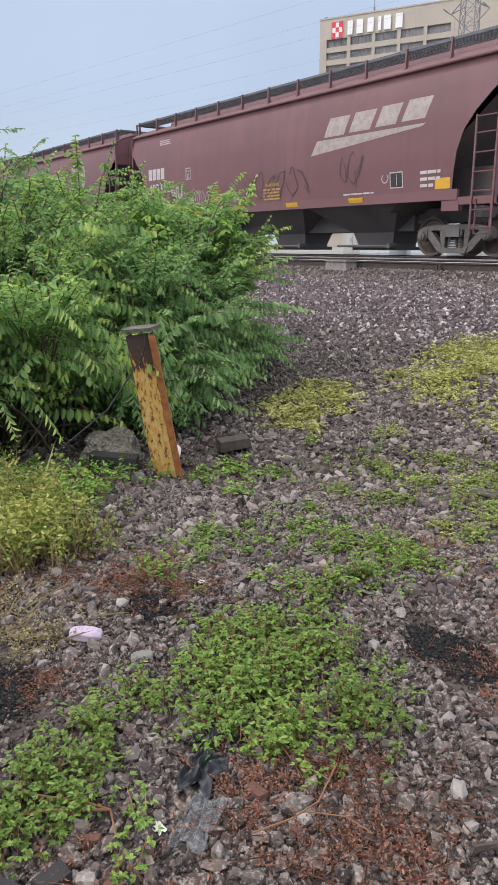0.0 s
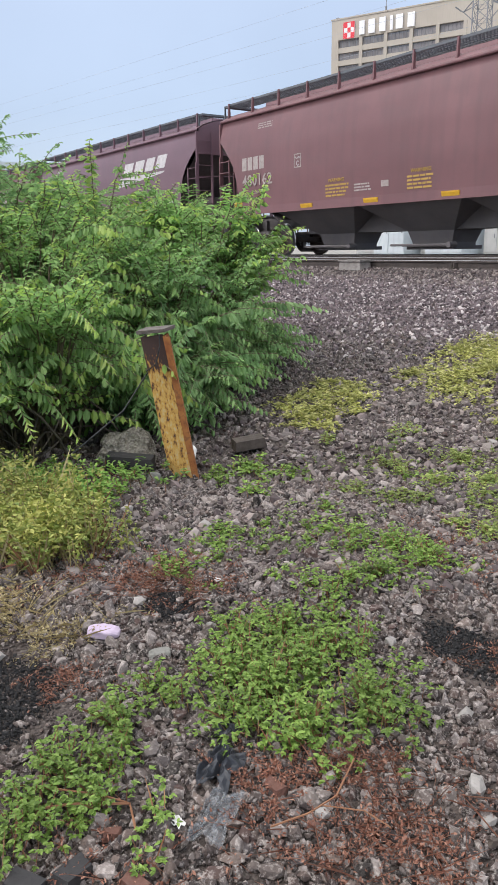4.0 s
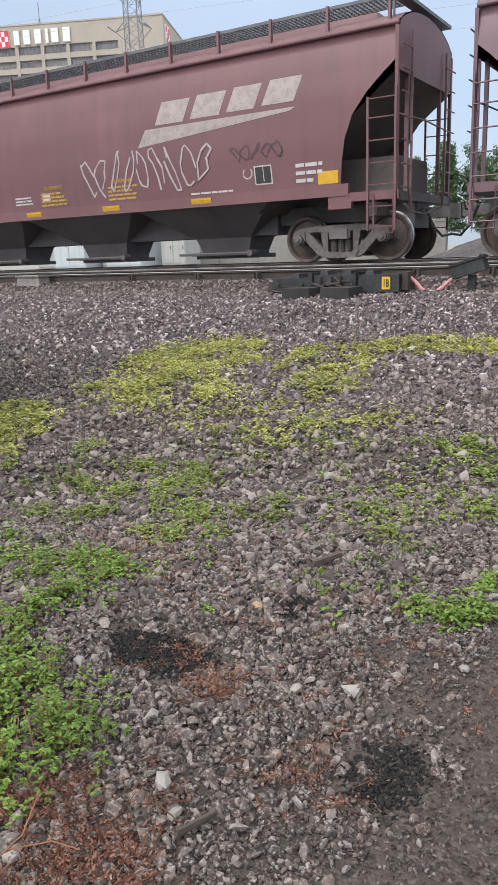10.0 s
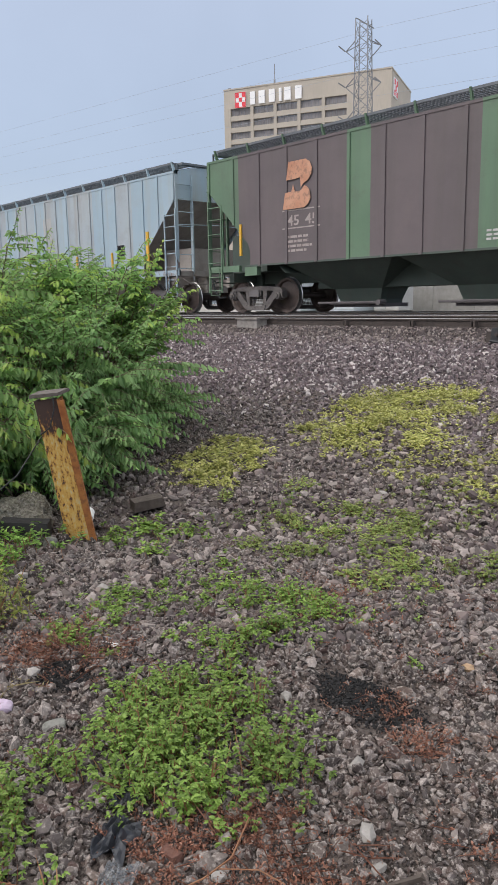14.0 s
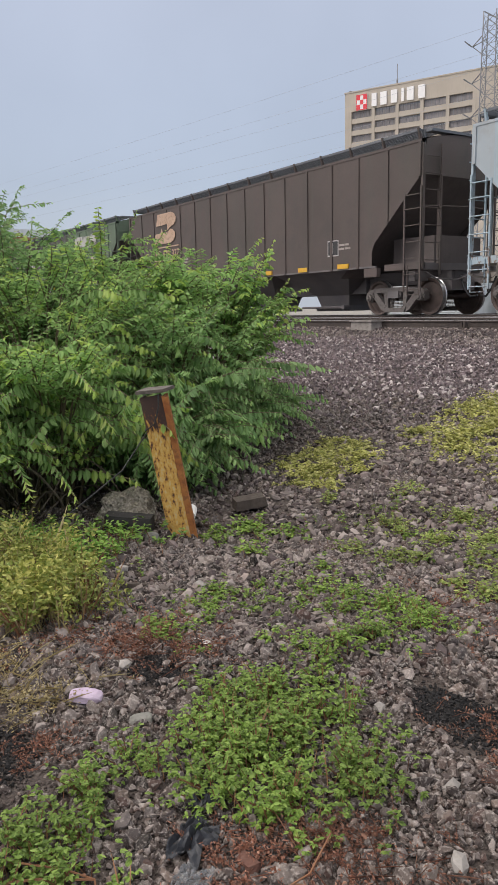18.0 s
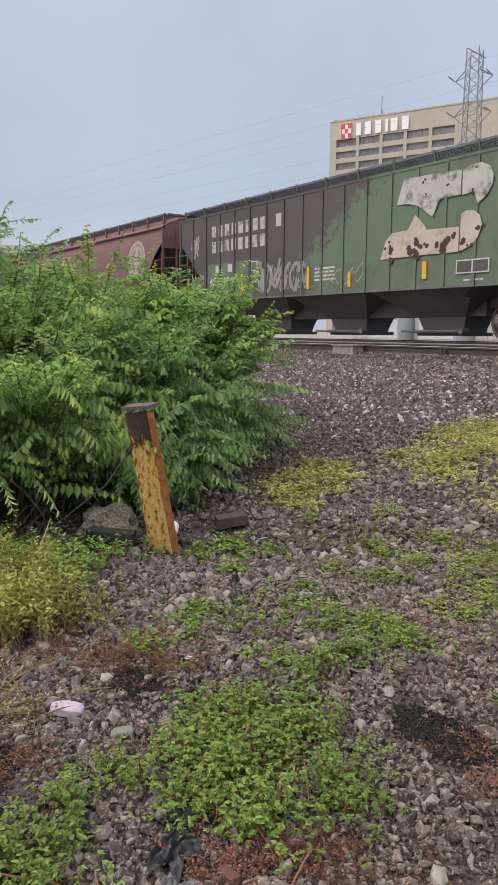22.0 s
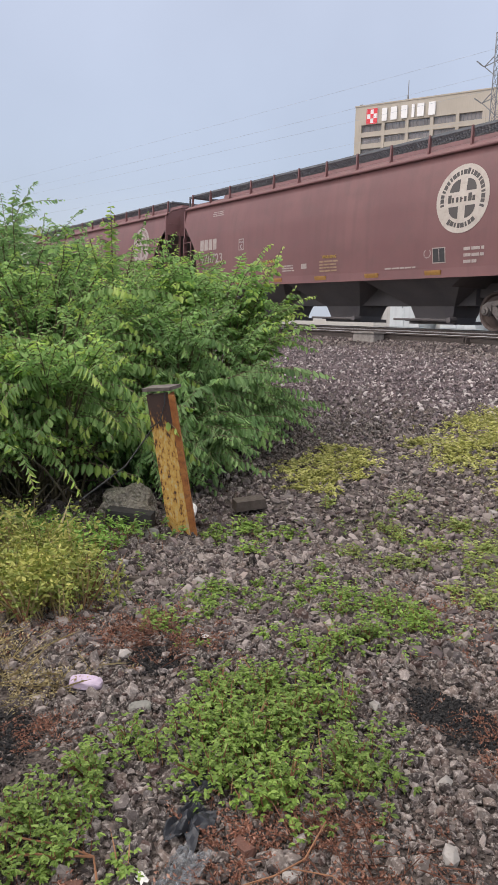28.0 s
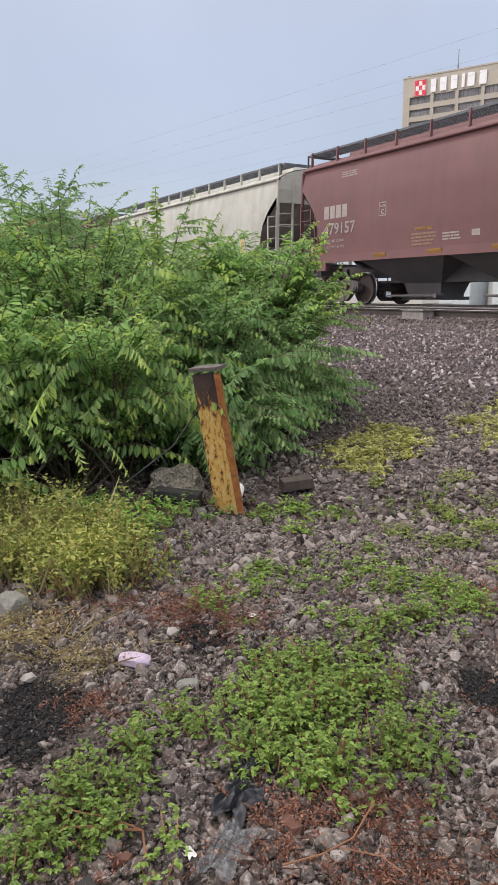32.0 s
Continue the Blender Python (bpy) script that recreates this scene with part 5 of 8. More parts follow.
    decal(f, "data_panel", 12.55, 13.0, 1.7, 2.15, "flat", BLACKD)
    stencil_lines(f, 12.59, 2.12, 0.4, 5, 0.08, "flat", WHITED, seed=33)
    # dark brown hopper
    g = cars["g"] = hopper_car(-128.0, 16.25, "flat", DARKB, "grimy dark brown ribbed covered hopper car with faded orange sign", posts=15)
    bn_sign(g, 2.3, 2.75, 1.85, 1.1, PALEO)
    letter_bars(g, 2.3, 2.22, 0.5, 0.30, 2, PALEO)
    words(g, "472", 2.98, 2.22, 0.40, "flat", PALEO, 0.56, "car_number", deep=0.036)
    words(g, "337", 3.72, 2.22, 0.40, "flat", PALEO, 0.56, "car_number", deep=0.036)
    for z in (2.60, 2.12, 1.42):
        decal(g, "stencil_rule", 2.25, 4.25, z, z + 0.045, "flat", PALEO, proud=0.036)
    for i, (left_w, right_w) in enumerate((("LD LMT", "700"), ("LT WT", "63300"))):
        words(g, left_w, 2.3, 1.93 - 0.2 * i, 0.15, "flat", PALEO, 0.5, "weight_stencil", deep=0.036)
        words(g, right_w, 3.75, 1.93 - 0.2 * i, 0.15, "flat", PALEO, 0.4, "weight_stencil", deep=0.036)
    stencil_lines(g, 2.3, 1.57, 1.9, 1, 0.12, "flat", PALEO, seed=28)
    for i in range(7):
        decal(g, "amber_reflector", 2.7 + i * 1.75, 2.7 + i * 1.75 + 0.42, 1.25, 1.37, "flat", YELLOWD, proud=0.045)
    decal(g, "data_panel", 12.75, 13.2, 1.6, 2.02, "flat", WHITED)
    decal(g, "data_panel_face", 12.78, 13.17, 1.63, 1.99, "flat", BLACKD, proud=0.010)
    decal(g, "data_panel_line", 12.96, 12.98, 1.66, 1.95, "flat", WHITED, proud=0.013)
    stencil_lines(g, 13.0, 1.9, 0.7, 2, 0.1, "flat", CREAMD, seed=34)
    stencil_lines(g, 4.6, 2.2, 0.3, 3, 0.1, "flat", CREAMD, seed=35)
    # green and black hopper with big white letters
    tones = lambda s, z: 2 if 0.40 < s < 0.80 and z > 1.9 else 1 if (z > 2.35 and s < 0.45) or s < 0.125 or 0.30 < s < 0.465 else 0
    h = cars["h"] = hopper_car(-144.75, 15.55, "flat", GREENW, "green and black ribbed covered hopper car with flaking white lettering", mats=[GREENW, BLACKP, BLKGRN], stripe=tones, posts=18)
    letter_bars(h, 2.2, 3.25, 3.9, 0.36, 10, WORNW, gap=0.36, skip=(8,))
    letter_bars(h, 2.2, 2.76, 3.1, 0.36, 8, WORNW, gap=0.36)
    words(h, "451", 2.05, 1.72, 0.34, "flat", WHITED, 0.55, "car_number")
    words(h, "806", 2.9, 1.72, 0.34, "flat", WHITED, 0.55, "car_number")
    letter_bars(h, 2.42, 2.1, 0.3, 0.24, 1, WHITED, gap=0.2)
    letter_bars(h, 3.15, 2.1, 0.3, 0.24, 1, WHITED, gap=0.2)
    stencil_lines(h, 2.0, 1.55, 1.6, 2, 0.12, "flat", WHITED, seed=36)
    decal(h, "plate_stencil", 4.45, 4.75, 2.05, 2.35, "flat", WHITED)
    decal(h, "plate_stencil_face", 4.48, 4.72, 2.08, 2.32, "flat", GREENW, proud=0.010)
    for u in (0.62, 3.95, 7.2):
        decal(h, "amber_strip", u, u + 0.10, 1.4, 2.0, "flat", YELLOWD, proud=0.042)
    scrawl(h, 4.75, 1.35, 2.5, 1.0, "flat", SPRAYG, 50, 6, 0.075)
    scrawl(h, 4.8, 1.3, 2.4, 0.9, "flat", SPRAYG, 55, 12, 0.018)
    scrawl(h, 7.9, 1.4, 1.6, 0.6, "flat", SPRAYG, 56, 4, 0.02)
    scrawl(h, 0.9, 2.6, 0.5, 0.9, "flat", SPRAYW, 51, 4, 0.02)
    scrawl(h, 0.9, 1.4, 0.8, 0.8, "flat", SPRAYW, 52, 5, 0.014)
    stencil_lines(h, 7.5, 1.95, 0.9, 4, 0.1, "flat", WHITED, seed=37)
    flaking_sign(h)
    decal(h, "data_panel", 12.4, 13.28, 1.50, 1.80, "flat", WHITED, proud=0.036)
    for u in (12.43, 12.86):
        decal(h, "data_panel_face", u, u + 0.39, 1.53, 1.77, "flat", BLACKP, proud=0.040)
    stencil_lines(h, 12.6, 1.38, 0.6, 1, 0.07, "flat", WHITED, seed=38)
    decal(h, "amber_strip", 11.42, 11.54, 1.44, 1.84, "flat", YELLOWD, proud=0.042)
    decal(h, "amber_strip", 8.88, 8.98, 1.38, 1.76, "flat", YELLOWD, proud=0.042)
    # red hoppers with the round emblem
    for key, left, L, num, lim in (("i", -162.0, 16.05, "479039", "LD LMT 224200"), ("j", -179.3, 15.9, "476723", "LD LMT 224300"), ("k", -196.75, 16.1, "479157", "LD LMT 224100")):
        q = cars[key] = hopper_car(left, L, "curved", REDF, ("faded oxide-red covered hopper car with white graffiti tag" if key == "k" else "faded oxide-red rounded covered hopper car with round cream emblem"))
        round_emblem(q, 13.12 if key == "j" else 13.95, 2.92, "curved", CREAMB if key == "j" else CREAMD, BLACKP if key == "j" else EMBT)
        standard_marks(q, L, "curved", num, CREAMD, box_u=0.775, limits=(lim, "LT WT 61700"), tape=AMBERO, amber=5, tape_u=3.7, tape_step=2.1)
        if key == "k":
            scrawl(q, 8.7, 1.75, 1.9, 0.5, "curved", WHITED, 60, 6, 0.035)
    # cream hopper and a rusty one behind it
    l = cars["l"] = hopper_car(-214.05, 16.0, "curved", CREAM, "cream-grey rounded covered hopper car with weathered paint", under=UNDERT)
    stencil_lines(l, 3, 2.3, 1.2, 3, 0.2, "curved", GREYB, seed=70)
    decal(l, "amber_strip", 13.6, 13.72, 1.5, 2.3, "curved", YELLOWD)
    cars["m"] = hopper_car(-231.3, 16.0, "curved", REDF, "faded red covered hopper car near the end of the string")
    return cars


CARS = build_train()


# ---- far side: yard, cabinets, barrier wall, heap, trees, tower, office block ----
TAN = surface("tan_precast_concrete", [(0.45, 0.405, 0.345), (0.51, 0.46, 0.395)], 0.15, 0.85, 0, 0.05, 6, streak=(0.41, 0.37, 0.315))
BLIND = surface("window_blinds", [(0.20, 0.19, 0.20), (0.30, 0.285, 0.29)], 0.6, 0.6, 0, 0.0, streak=(0.12, 0.115, 0.12), per_object=0.2)
SIGNW = surface("white_sign_letters", [(0.85, 0.85, 0.86), (0.9, 0.9, 0.9)], 0.5, 0.5, 0, 0.0)
SIGNR = surface("red_sign_face", [(0.72, 0.04, 0.06), (0.78, 0.06, 0.08)], 0.5, 0.5, 0, 0.0)
LATT = surface("galvanised_lattice_steel", [(0.20, 0.21, 0.23), (0.28, 0.29, 0.31)], 0.6, 0.6, 0.3, 0.0)
WIREM = surface("grey_overhead_wire", [(0.36, 0.40, 0.46), (0.40, 0.44, 0.50)], 0.1, 0.6, 0, 0.0)


def glass_mat():
    m, n, l, b = node_mat("office_glass")
    b.inputs["Base Color"].default_value = (0.25, 0.26, 0.28, 1)
    b.inputs["Roughness"].default_value = 0.12
    b.inputs["Metallic"].default_value = 0.35
    return m


GLASS = glass_mat()
BRICKF = surface("orange_brick", [(0.36, 0.17, 0.11), (0.42, 0.21, 0.14)], 0.4, 0.85, 0, 0.1, 8)


def office_block():
    """A tall precast office block; its front runs from the left corner to the right corner, the gable from there back."""
    pl, pr = Vector((-171.7, 149.8, 0)), Vector((-127.6, 170.1, 0))
    along = (pr - pl)
    W = along.length
    turn = math.degrees(math.atan2(along.y, along.x))
    b = thing("office_building", "tall tan precast office block with strip windows and rooftop sign", "building", at=pose(pl.x, pl.y, 0.7, 0, 0, turn))
    H, D = 60.5, 26.0
    floors, bays, top = 16, 5, 5.05
    fh = 3.16
    x0, x1 = 1.6, 36.9
    bw = (x1 - x0) / bays
    part("wall", Mesh().box(0, W, 0.9, D, -1, H - 0.02), TAN, b)
    part("sign_band", Mesh().box(0, W, 0, 0.9, H - top, H), TAN, b)
    for a, c in ((0, x0), (x1, W)):
        part("corner_wall", Mesh().box(a, c, 0, 0.9, -1, H - top), TAN, b)
    part("parapet", Mesh().box(-0.15, W + 0.15, -0.15, D + 0.15, H, H + 0.35), TAN, b)
    for i in range(bays + 1):
        x = x0 + bw * i
        part("pier", Mesh().box(x - 0.45, x + 0.45, -0.12, 0.9, -1, H - top), TAN, b)
    for f in range(floors + 1):
        z = H - top - fh * f
        if f:
            part("spandrel", Mesh().box(x0, x1, -0.05, 0.9, z - 0.2, z + fh * 0.36), TAN, b)
        if f < floors:
            for i in range(bays):
                a, c = x0 + bw * i + 0.45, x0 + bw * (i + 1) - 0.45
                win = part("window", Mesh().box(a, c, 0.62, 0.68, z - fh + fh * 0.38, z), GLASS, b)
                part("blind", Mesh().box(a + 0.1, c - 0.1, 0.55, 0.58, z - fh + fh * 0.42, z - 0.1 - 0.2 * ((i * 3 + f * 5) % 4)), BLIND, win)
                mu = Mesh()
                for j in range(1, 6):
                    s = a + (c - a) * j / 6
                    mu.box(s - 0.06, s + 0.06, 0.45, 0.54, z - fh + fh * 0.38, z)
                part("mullion", mu, LATT, win)
    # sign: six plain white blocks and a red chequered square, and the square again on the gable
    sx, sz = 8.3, H - 4.6
    for i, (w) in enumerate((2.1, 2.6, 2.5, 1.1, 2.7, 2.7)):
        part("sign_letter_block", Mesh().box(sx, sx + w * 0.70, -0.45, -0.1, sz, sz + 3.4), SIGNW, b)
        sx += w + 0.50
    ch = part("chequered_sign", Mesh().box(3.6, 6.9, -0.3, -0.02, H - 5.05, H - 0.95), SIGNW, b)
    red = Mesh()
    for q in range(3):
        for r in range(3):
            if (q + r) % 2 == 0:
                red.box(3.85 + q * 0.95, 3.85 + q * 0.95 + 0.93, -0.36, -0.31, H - 4.8 + r * 1.23, H - 4.8 + r * 1.23 + 1.2)
    for a, c, d, e in ((3.6, 6.9, 0, 0.2), (3.6, 6.9, 3.9, 4.1), (3.6, 3.8, 0, 4.1), (6.7, 6.9, 0, 4.1)):
        red.box(a, c, -0.36, -0.31, H - 5.05 + d, H - 5.05 + e)
    part("chequer", red, SIGNR, ch)
    ch2 = part("chequered_sign", Mesh().box(W + 0.02, W + 0.3, 2.0, 6.4, H - 6.4, H - 1.6), SIGNW, b)
    red = Mesh()
    for q in range(3):
        for r in range(3):
            if (q + r) % 2 == 0:
                red.box(W + 0.31, W + 0.36, 2.3 + q * 1.3, 3.55 + q * 1.3, H - 6.1 + r * 1.4, H - 4.75 + r * 1.4)
    part("chequer", red, SIGNR, ch2)
    part("roof_mast", Mesh().rod((14.5, 3, H), (14.5, 3, H + 6.2), 0.12, 6).rod((14.5, 3, H), (14.5, 3, H + 2.2), 0.28, 6), LATT, b)
    part("roof_vent", Mesh().box(0.3, 1.2, 2, 3, H + 0.35, H + 1.2), LATT, b)


def lattice_tower():
    """A narrow lattice power mast: legs, zigzag bracing, three crossarms with strain insulators."""
    t = thing("power_tower", "grey lattice steel power transmission tower with crossarms", "power tower", at=pose(-47.6, 60, 0.7, 0, 0, 20))
    H = 26.6
    half = lambda z: 1.55 - 0.85 * min(1, z / 18.0) if z < 18 else 0.70 - 0.12 * (z - 18) / 9
    for sx in (-1, 1):
        for sy in (-1, 1):
            pts = [(sx * half(z), sy * half(z), z) for z in (0, 6, 12, 18, 22, H)]
            part("leg", Mesh().path(pts, 0.055, 4), LATT, t)
    z, k = 0.0, 0
    while z < H - 0.5:
        step = 2 * half(z) * 0.85
        z1 = min(H, z + step)
        m = Mesh()
        a, c = half(z), half(z1)
        for p, q in (((-1, -1), (1, -1)), ((1, -1), (1, 1)), ((1, 1), (-1, 1)), ((-1, 1), (-1, -1))):
            m.rod((p[0] * a, p[1] * a, z), (q[0] * c, q[1] * c, z1), 0.026, 4)
            m.rod((q[0] * a, q[1] * a, z), (p[0] * c, p[1] * c, z1), 0.026, 4)
            m.rod((p[0] * a, p[1] * a, z), (q[0] * a, q[1] * a, z), 0.022, 4)
        part("brace_panel", m, LATT, t)
        z = z1
    for z, s in ((24.6, 1), (21.4, -1), (18.4, 1)):
        w = half(z)
        for side in (-1, 1):
            arm = part("crossarm", Mesh().rod((side * w, w, z), (side * 1.75, 0, z - 0.6), 0.05, 4).rod((side * w, -w, z), (side * 1.75, 0, z - 0.6), 0.05, 4).rod((side * w, 0, z - 1.6), (side * 1.75, 0, z - 0.6), 0.05, 4), LATT, t)
            ins = Mesh()
            for j in range(9):
                ins.rod((side * 1.75 + side * 0.02, -0.2 - 0.2 * j, z - 0.62), (side * 1.75 + side * 0.02, -0.3 - 0.2 * j, z - 0.63), 0.06, 8)
            part("insulator", ins, LATT, arm)
    part("cap", Mesh().rod((-0.55, -0.55, H), (0.9, 0.3, H - 0.9), 0.06, 4).rod((-0.55, 0.5, H), (0.6, -0.5, H - 0.7), 0.06, 4), LATT, t)


def overhead_wires():
    for i, (z0, z1, dy) in enumerate(((26.2, 27.6, 0.0), (24.2, 26.0, 0.6), (22.5, 24.6, -0.5), (20.4, 22.8, 0.4), (18.6, 21.2, -0.2))):
        w = thing("power_line", "thin grey overhead power line", "power line", "overhead power lines")
        pts = []
        for k in range(41):
            s = k / 40
            pts.append((-48 - 330 * s, 60 - 54 * s + dy, z0 + (z1 - z0) * s - 6.0 * s * (1 - s) * 0.6))
        part("strand", Mesh().tube(pts, 0.011, 4), WIREM, w)
        q = [(-47 + 300 * k / 20, 60 + 49 * k / 20 + dy, z0 + 2.0 * k / 20 - 14 * (k / 20) * (1 - k / 20)) for k in range(21)]
        part("strand", Mesh().tube(q, 0.011, 4), WIREM, w)


def cabinet(x, y, w, d, h, mat, label):
    c = thing("equipment_cabinet", label, "cabinet", "trackside cabinets", pose(x, y, 0.70))
    part("body", Mesh().box(-w / 2, w / 2, 0, d, 0.08, h, 0.0), mat, c)
    part("roof", Mesh().box(-w / 2 - 0.06, w / 2 + 0.06, -0.06, d + 0.06, h, h + 0.08), mat, c)
    part("plinth", Mesh().box(-w / 2 + 0.05, w / 2 - 0.05, 0.05, d - 0.05, -0.1, 0.08), CONC, c)
    n = max(2, int(w / 0.8))
    for i in range(n):
        a = -w / 2 + w * i / n
        dr = part("door", Mesh().box(a + 0.03, a + w / n - 0.03, -0.03, 0.0, 0.16, h - 0.08), mat, c)
        part("handle", Mesh().box(a + w / n - 0.16, a + w / n - 0.12, -0.06, -0.03, h * 0.5, h * 0.5 + 0.2), LATT, dr)
    return c


def barrier_wall():
    """A low wall of grey concrete panels beyond the tracks."""
    wall = tagged(new("wall_north"), "low wall of grey precast concrete panels", "wall", kind="structure")
    panel = Mesh().box(0.01, 2.39, 0, 0.25, -0.2, 1.55, 0.0).box(0.01, 2.39, -0.04, 0.29, 1.55, 1.66)
    panel = panel.data("wall_panel", CONC)
    for i in range(7):
        ob = part("wall_panel", panel, None, wall)
        ob.matrix_basis = pose(-44 + 2.4 * i + 17.5, 34, 0.7)


def gravel_heap():
    rng = np.random.RandomState(5)
    n, m = 40, 14
    pts = [(0, 0, 1.5)]
    faces = []
    for j in range(1, m + 1):
        for i in range(n):
            a = 2 * math.pi * i / n
            r = j / m
            k = 1 + 0.08 * math.sin(3 * a + 1) + 0.05 * math.sin(7 * a)
            pts.append((5.2 * r * k * math.cos(a), 3.2 * r * k * math.sin(a), 1.5 * (1 - r) ** 1.05 * (1 + 0.1 * math.sin(5 * a)) + rng.uniform(-0.05, 0.05) - (0.12 if j == m else 0)))
    for i in range(n):
        faces.append((0, 1 + i, 1 + (i + 1) % n))
    for j in range(m - 1):
        for i in range(n):
            a, b = 1 + j * n + i, 1 + j * n + (i + 1) % n
            faces.append((a, a + n, b + n, b))
    solid("gravel_heap", Mesh().add(pts, faces), HEAP, "large heap of dark grey gravel beyond the track", "gravel heap", at=pose(-4.0, 28.5, 0.7), kind="stuff")


HEAP = surface("dark_heaped_gravel", [(0.05, 0.046, 0.05), (0.11, 0.10, 0.104)], 6, 0.9, 0, 1.0, 14, stain=(0.17, 0.16, 0.158), stain_amount=0.5, bump_dist=0.05)
office_block()
lattice_tower()
overhead_wires()
cabinet(-28.5, 30, 2.2, 2.0, 2.3, WHITEB, "white enamelled equipment cabinet on a concrete plinth")
cabinet(-24.8, 30, 2.3, 2.0, 2.3, WHITEB, "white enamelled equipment cabinet with double doors")
cabinet(-31.2, 31, 1.6, 1.2, 1.5, GREYB, "light grey steel equipment cabinet beyond the track")
cabinet(-26.6, 31, 1.1, 1.2, 1.9, GREYB, "light grey steel cabinet between two white ones")
cabinet(-22.4, 31, 1.5, 1.2, 1.6, GREYB, "light grey steel cabinet near the barrier wall")
barrier_wall()
depot = thing("depot_building", "orange brick depot with a white roof band", "building", at=pose(-110, 27.6, 0.7))
part("wall", Mesh().box(-30, 0, 0, 14, -0.5, 11.6), BRICKF, depot)
part("roof_band", Mesh().box(-30.2, 0.2, -0.2, 14.2, 11.6, 12.7), WHITEB, depot)
for i in range(3):
    w = part("window", Mesh().box(0.0, 0.06, 3.6 + i * 3.6, 5.4 + i * 3.6, 8.6, 10.8), GLASS, depot)
    part("window_sill", Mesh().box(0.0, 0.14, 3.5 + i * 3.6, 5.5 + i * 3.6, 8.45, 8.6), WHITEB, w)
gravel_heap()


FARLEAF = leaf_mat("distant_tree_leaf", [(0.05, 0.10, 0.045), (0.085, 0.155, 0.06), (0.13, 0.21, 0.085)], 0.6, 0.25)
BARK = surface("grey_brown_bark", [(0.09, 0.075, 0.06), (0.15, 0.125, 0.10)], 4, 0.9, 0, 0.5, 20)


def far_tree(x, y, h, w, seed, label, cone=False):
    """A trunk with limbs; the crown is many small leafy tufts round the limbs."""
    rng = np.random.RandomState(seed)
    t = thing("tree", label, "tree", "trees beyond the tracks", pose(x, y, 0.65))
    wood = Mesh().rod((0, 0, -0.1), (0.1, 0, h * 0.55), w * 0.055, 8, w * 0.03).rod((0.1, 0, h * 0.55), (0, 0.1, h * 0.9), w * 0.03, 6, 0.03)
    B, n = [], 26
    for i in range(n):
        z = h * (0.22 + 0.74 * (i + rng.uniform(0, 1)) / n)
        a = i * 2.4 + rng.uniform(-0.4, 0.4)
        r = w * 0.5 * ((1.05 - z / h) * 1.15 if cone else math.sqrt(max(0.05, 1 - ((z / h - 0.58) / 0.46) ** 2))) * rng.uniform(0.7, 1.1)
        tip = np.array((r * math.cos(a), r * math.sin(a), z + (0 if cone else 0.12 * h * rng.uniform(-0.3, 1))))
        wood.rod((0, 0, z * 0.86), tuple(tip), 0.05, 4, 0.015)
        for k in range(7):
            c = np.array((0, 0, z * 0.86)) * (1 - k / 6) * 0.7 + tip * (0.3 + 0.7 * k / 6)
            B.append(c + rng.normal(0, w * 0.055, (60, 3)))
    b = np.concatenate(B)
    way = rng.normal(0, 1, b.shape)
    way[:, 2] -= 0.3
    way /= np.linalg.norm(way, axis=1)[:, None]
    ln = rng.uniform(0.14, 0.34, len(b))
    side = np.cross(way, rng.normal(0, 1, b.shape))
    side /= np.linalg.norm(side, axis=1)[:, None] + 1e-9
    v = np.stack([b, b + way * (ln * 0.5)[:, None] + side * (ln * 0.3)[:, None], b + way * ln[:, None], b + way * (ln * 0.5)[:, None] - side * (ln * 0.3)[:, None]], 1).reshape(-1, 3)
    f = (np.array([(0, 1, 2), (0, 2, 3)])[None] + 4 * np.arange(len(b))[:, None, None]).reshape(-1, 3)
    part("trunk", wood, BARK, t)
    part("crown", big_mesh("crown", v, f, [FARLEAF]), None, t)


for i, (x, y, h, w, cone) in enumerate(((-50, 76, 10.5, 6, False), (-45.5, 74, 8.5, 5, False), (-41, 75, 10.3, 4.2, True), (-37.4, 76, 9.6, 5.5, False), (-33, 75, 8.8, 5, False), (-27, 77, 9.0, 5, False), (-22.5, 75, 10.5, 4.5, True), (-19, 76, 9.2, 6, False), (-14, 74, 8.8, 6, False), (-9, 76, 8.2, 6, False))):
    far_tree(x, y, h, w, 300 + i, "dark green conifer beyond the tracks" if cone else "broad green leafy tree beyond the tracks", cone)


# ---- stones, cinders and weeds ----
STONE = surface("mixed_grey_gravel", [(0.82, 0.81, 0.80), (1.0, 1.0, 1.0)], 30, 0.88, 0, 0.9, 150, stain=(0.55, 0.5, 0.46), stain_amount=0.5,
                island=[(0.101, 0.079, 0.070), (0.054, 0.041, 0.038), (0.132, 0.107, 0.096), (0.079, 0.061, 0.055), (0.034, 0.028, 0.025), (0.184, 0.155, 0.140), (0.106, 0.077, 0.066), (0.084, 0.053, 0.046), (0.278, 0.241, 0.224), (0.045, 0.035, 0.033), (0.168, 0.130, 0.112), (0.089, 0.075, 0.073), (0.161, 0.137, 0.129), (0.068, 0.053, 0.049)], bump_dist=0.004)
BALLAST = surface("dark_purple_ballast", [(0.85, 0.84, 0.84), (1.0, 1.0, 1.0)], 20, 0.85, 0, 0.3, 90, stain=(0.6, 0.55, 0.55), stain_amount=0.3,
                  island=[(0.151, 0.114, 0.123), (0.090, 0.070, 0.074), (0.204, 0.160, 0.166), (0.114, 0.086, 0.093), (0.157, 0.116, 0.114), (0.289, 0.247, 0.241), (0.066, 0.053, 0.057), (0.180, 0.140, 0.149), (0.540, 0.492, 0.476), (0.121, 0.094, 0.097)], bump_dist=0.004)
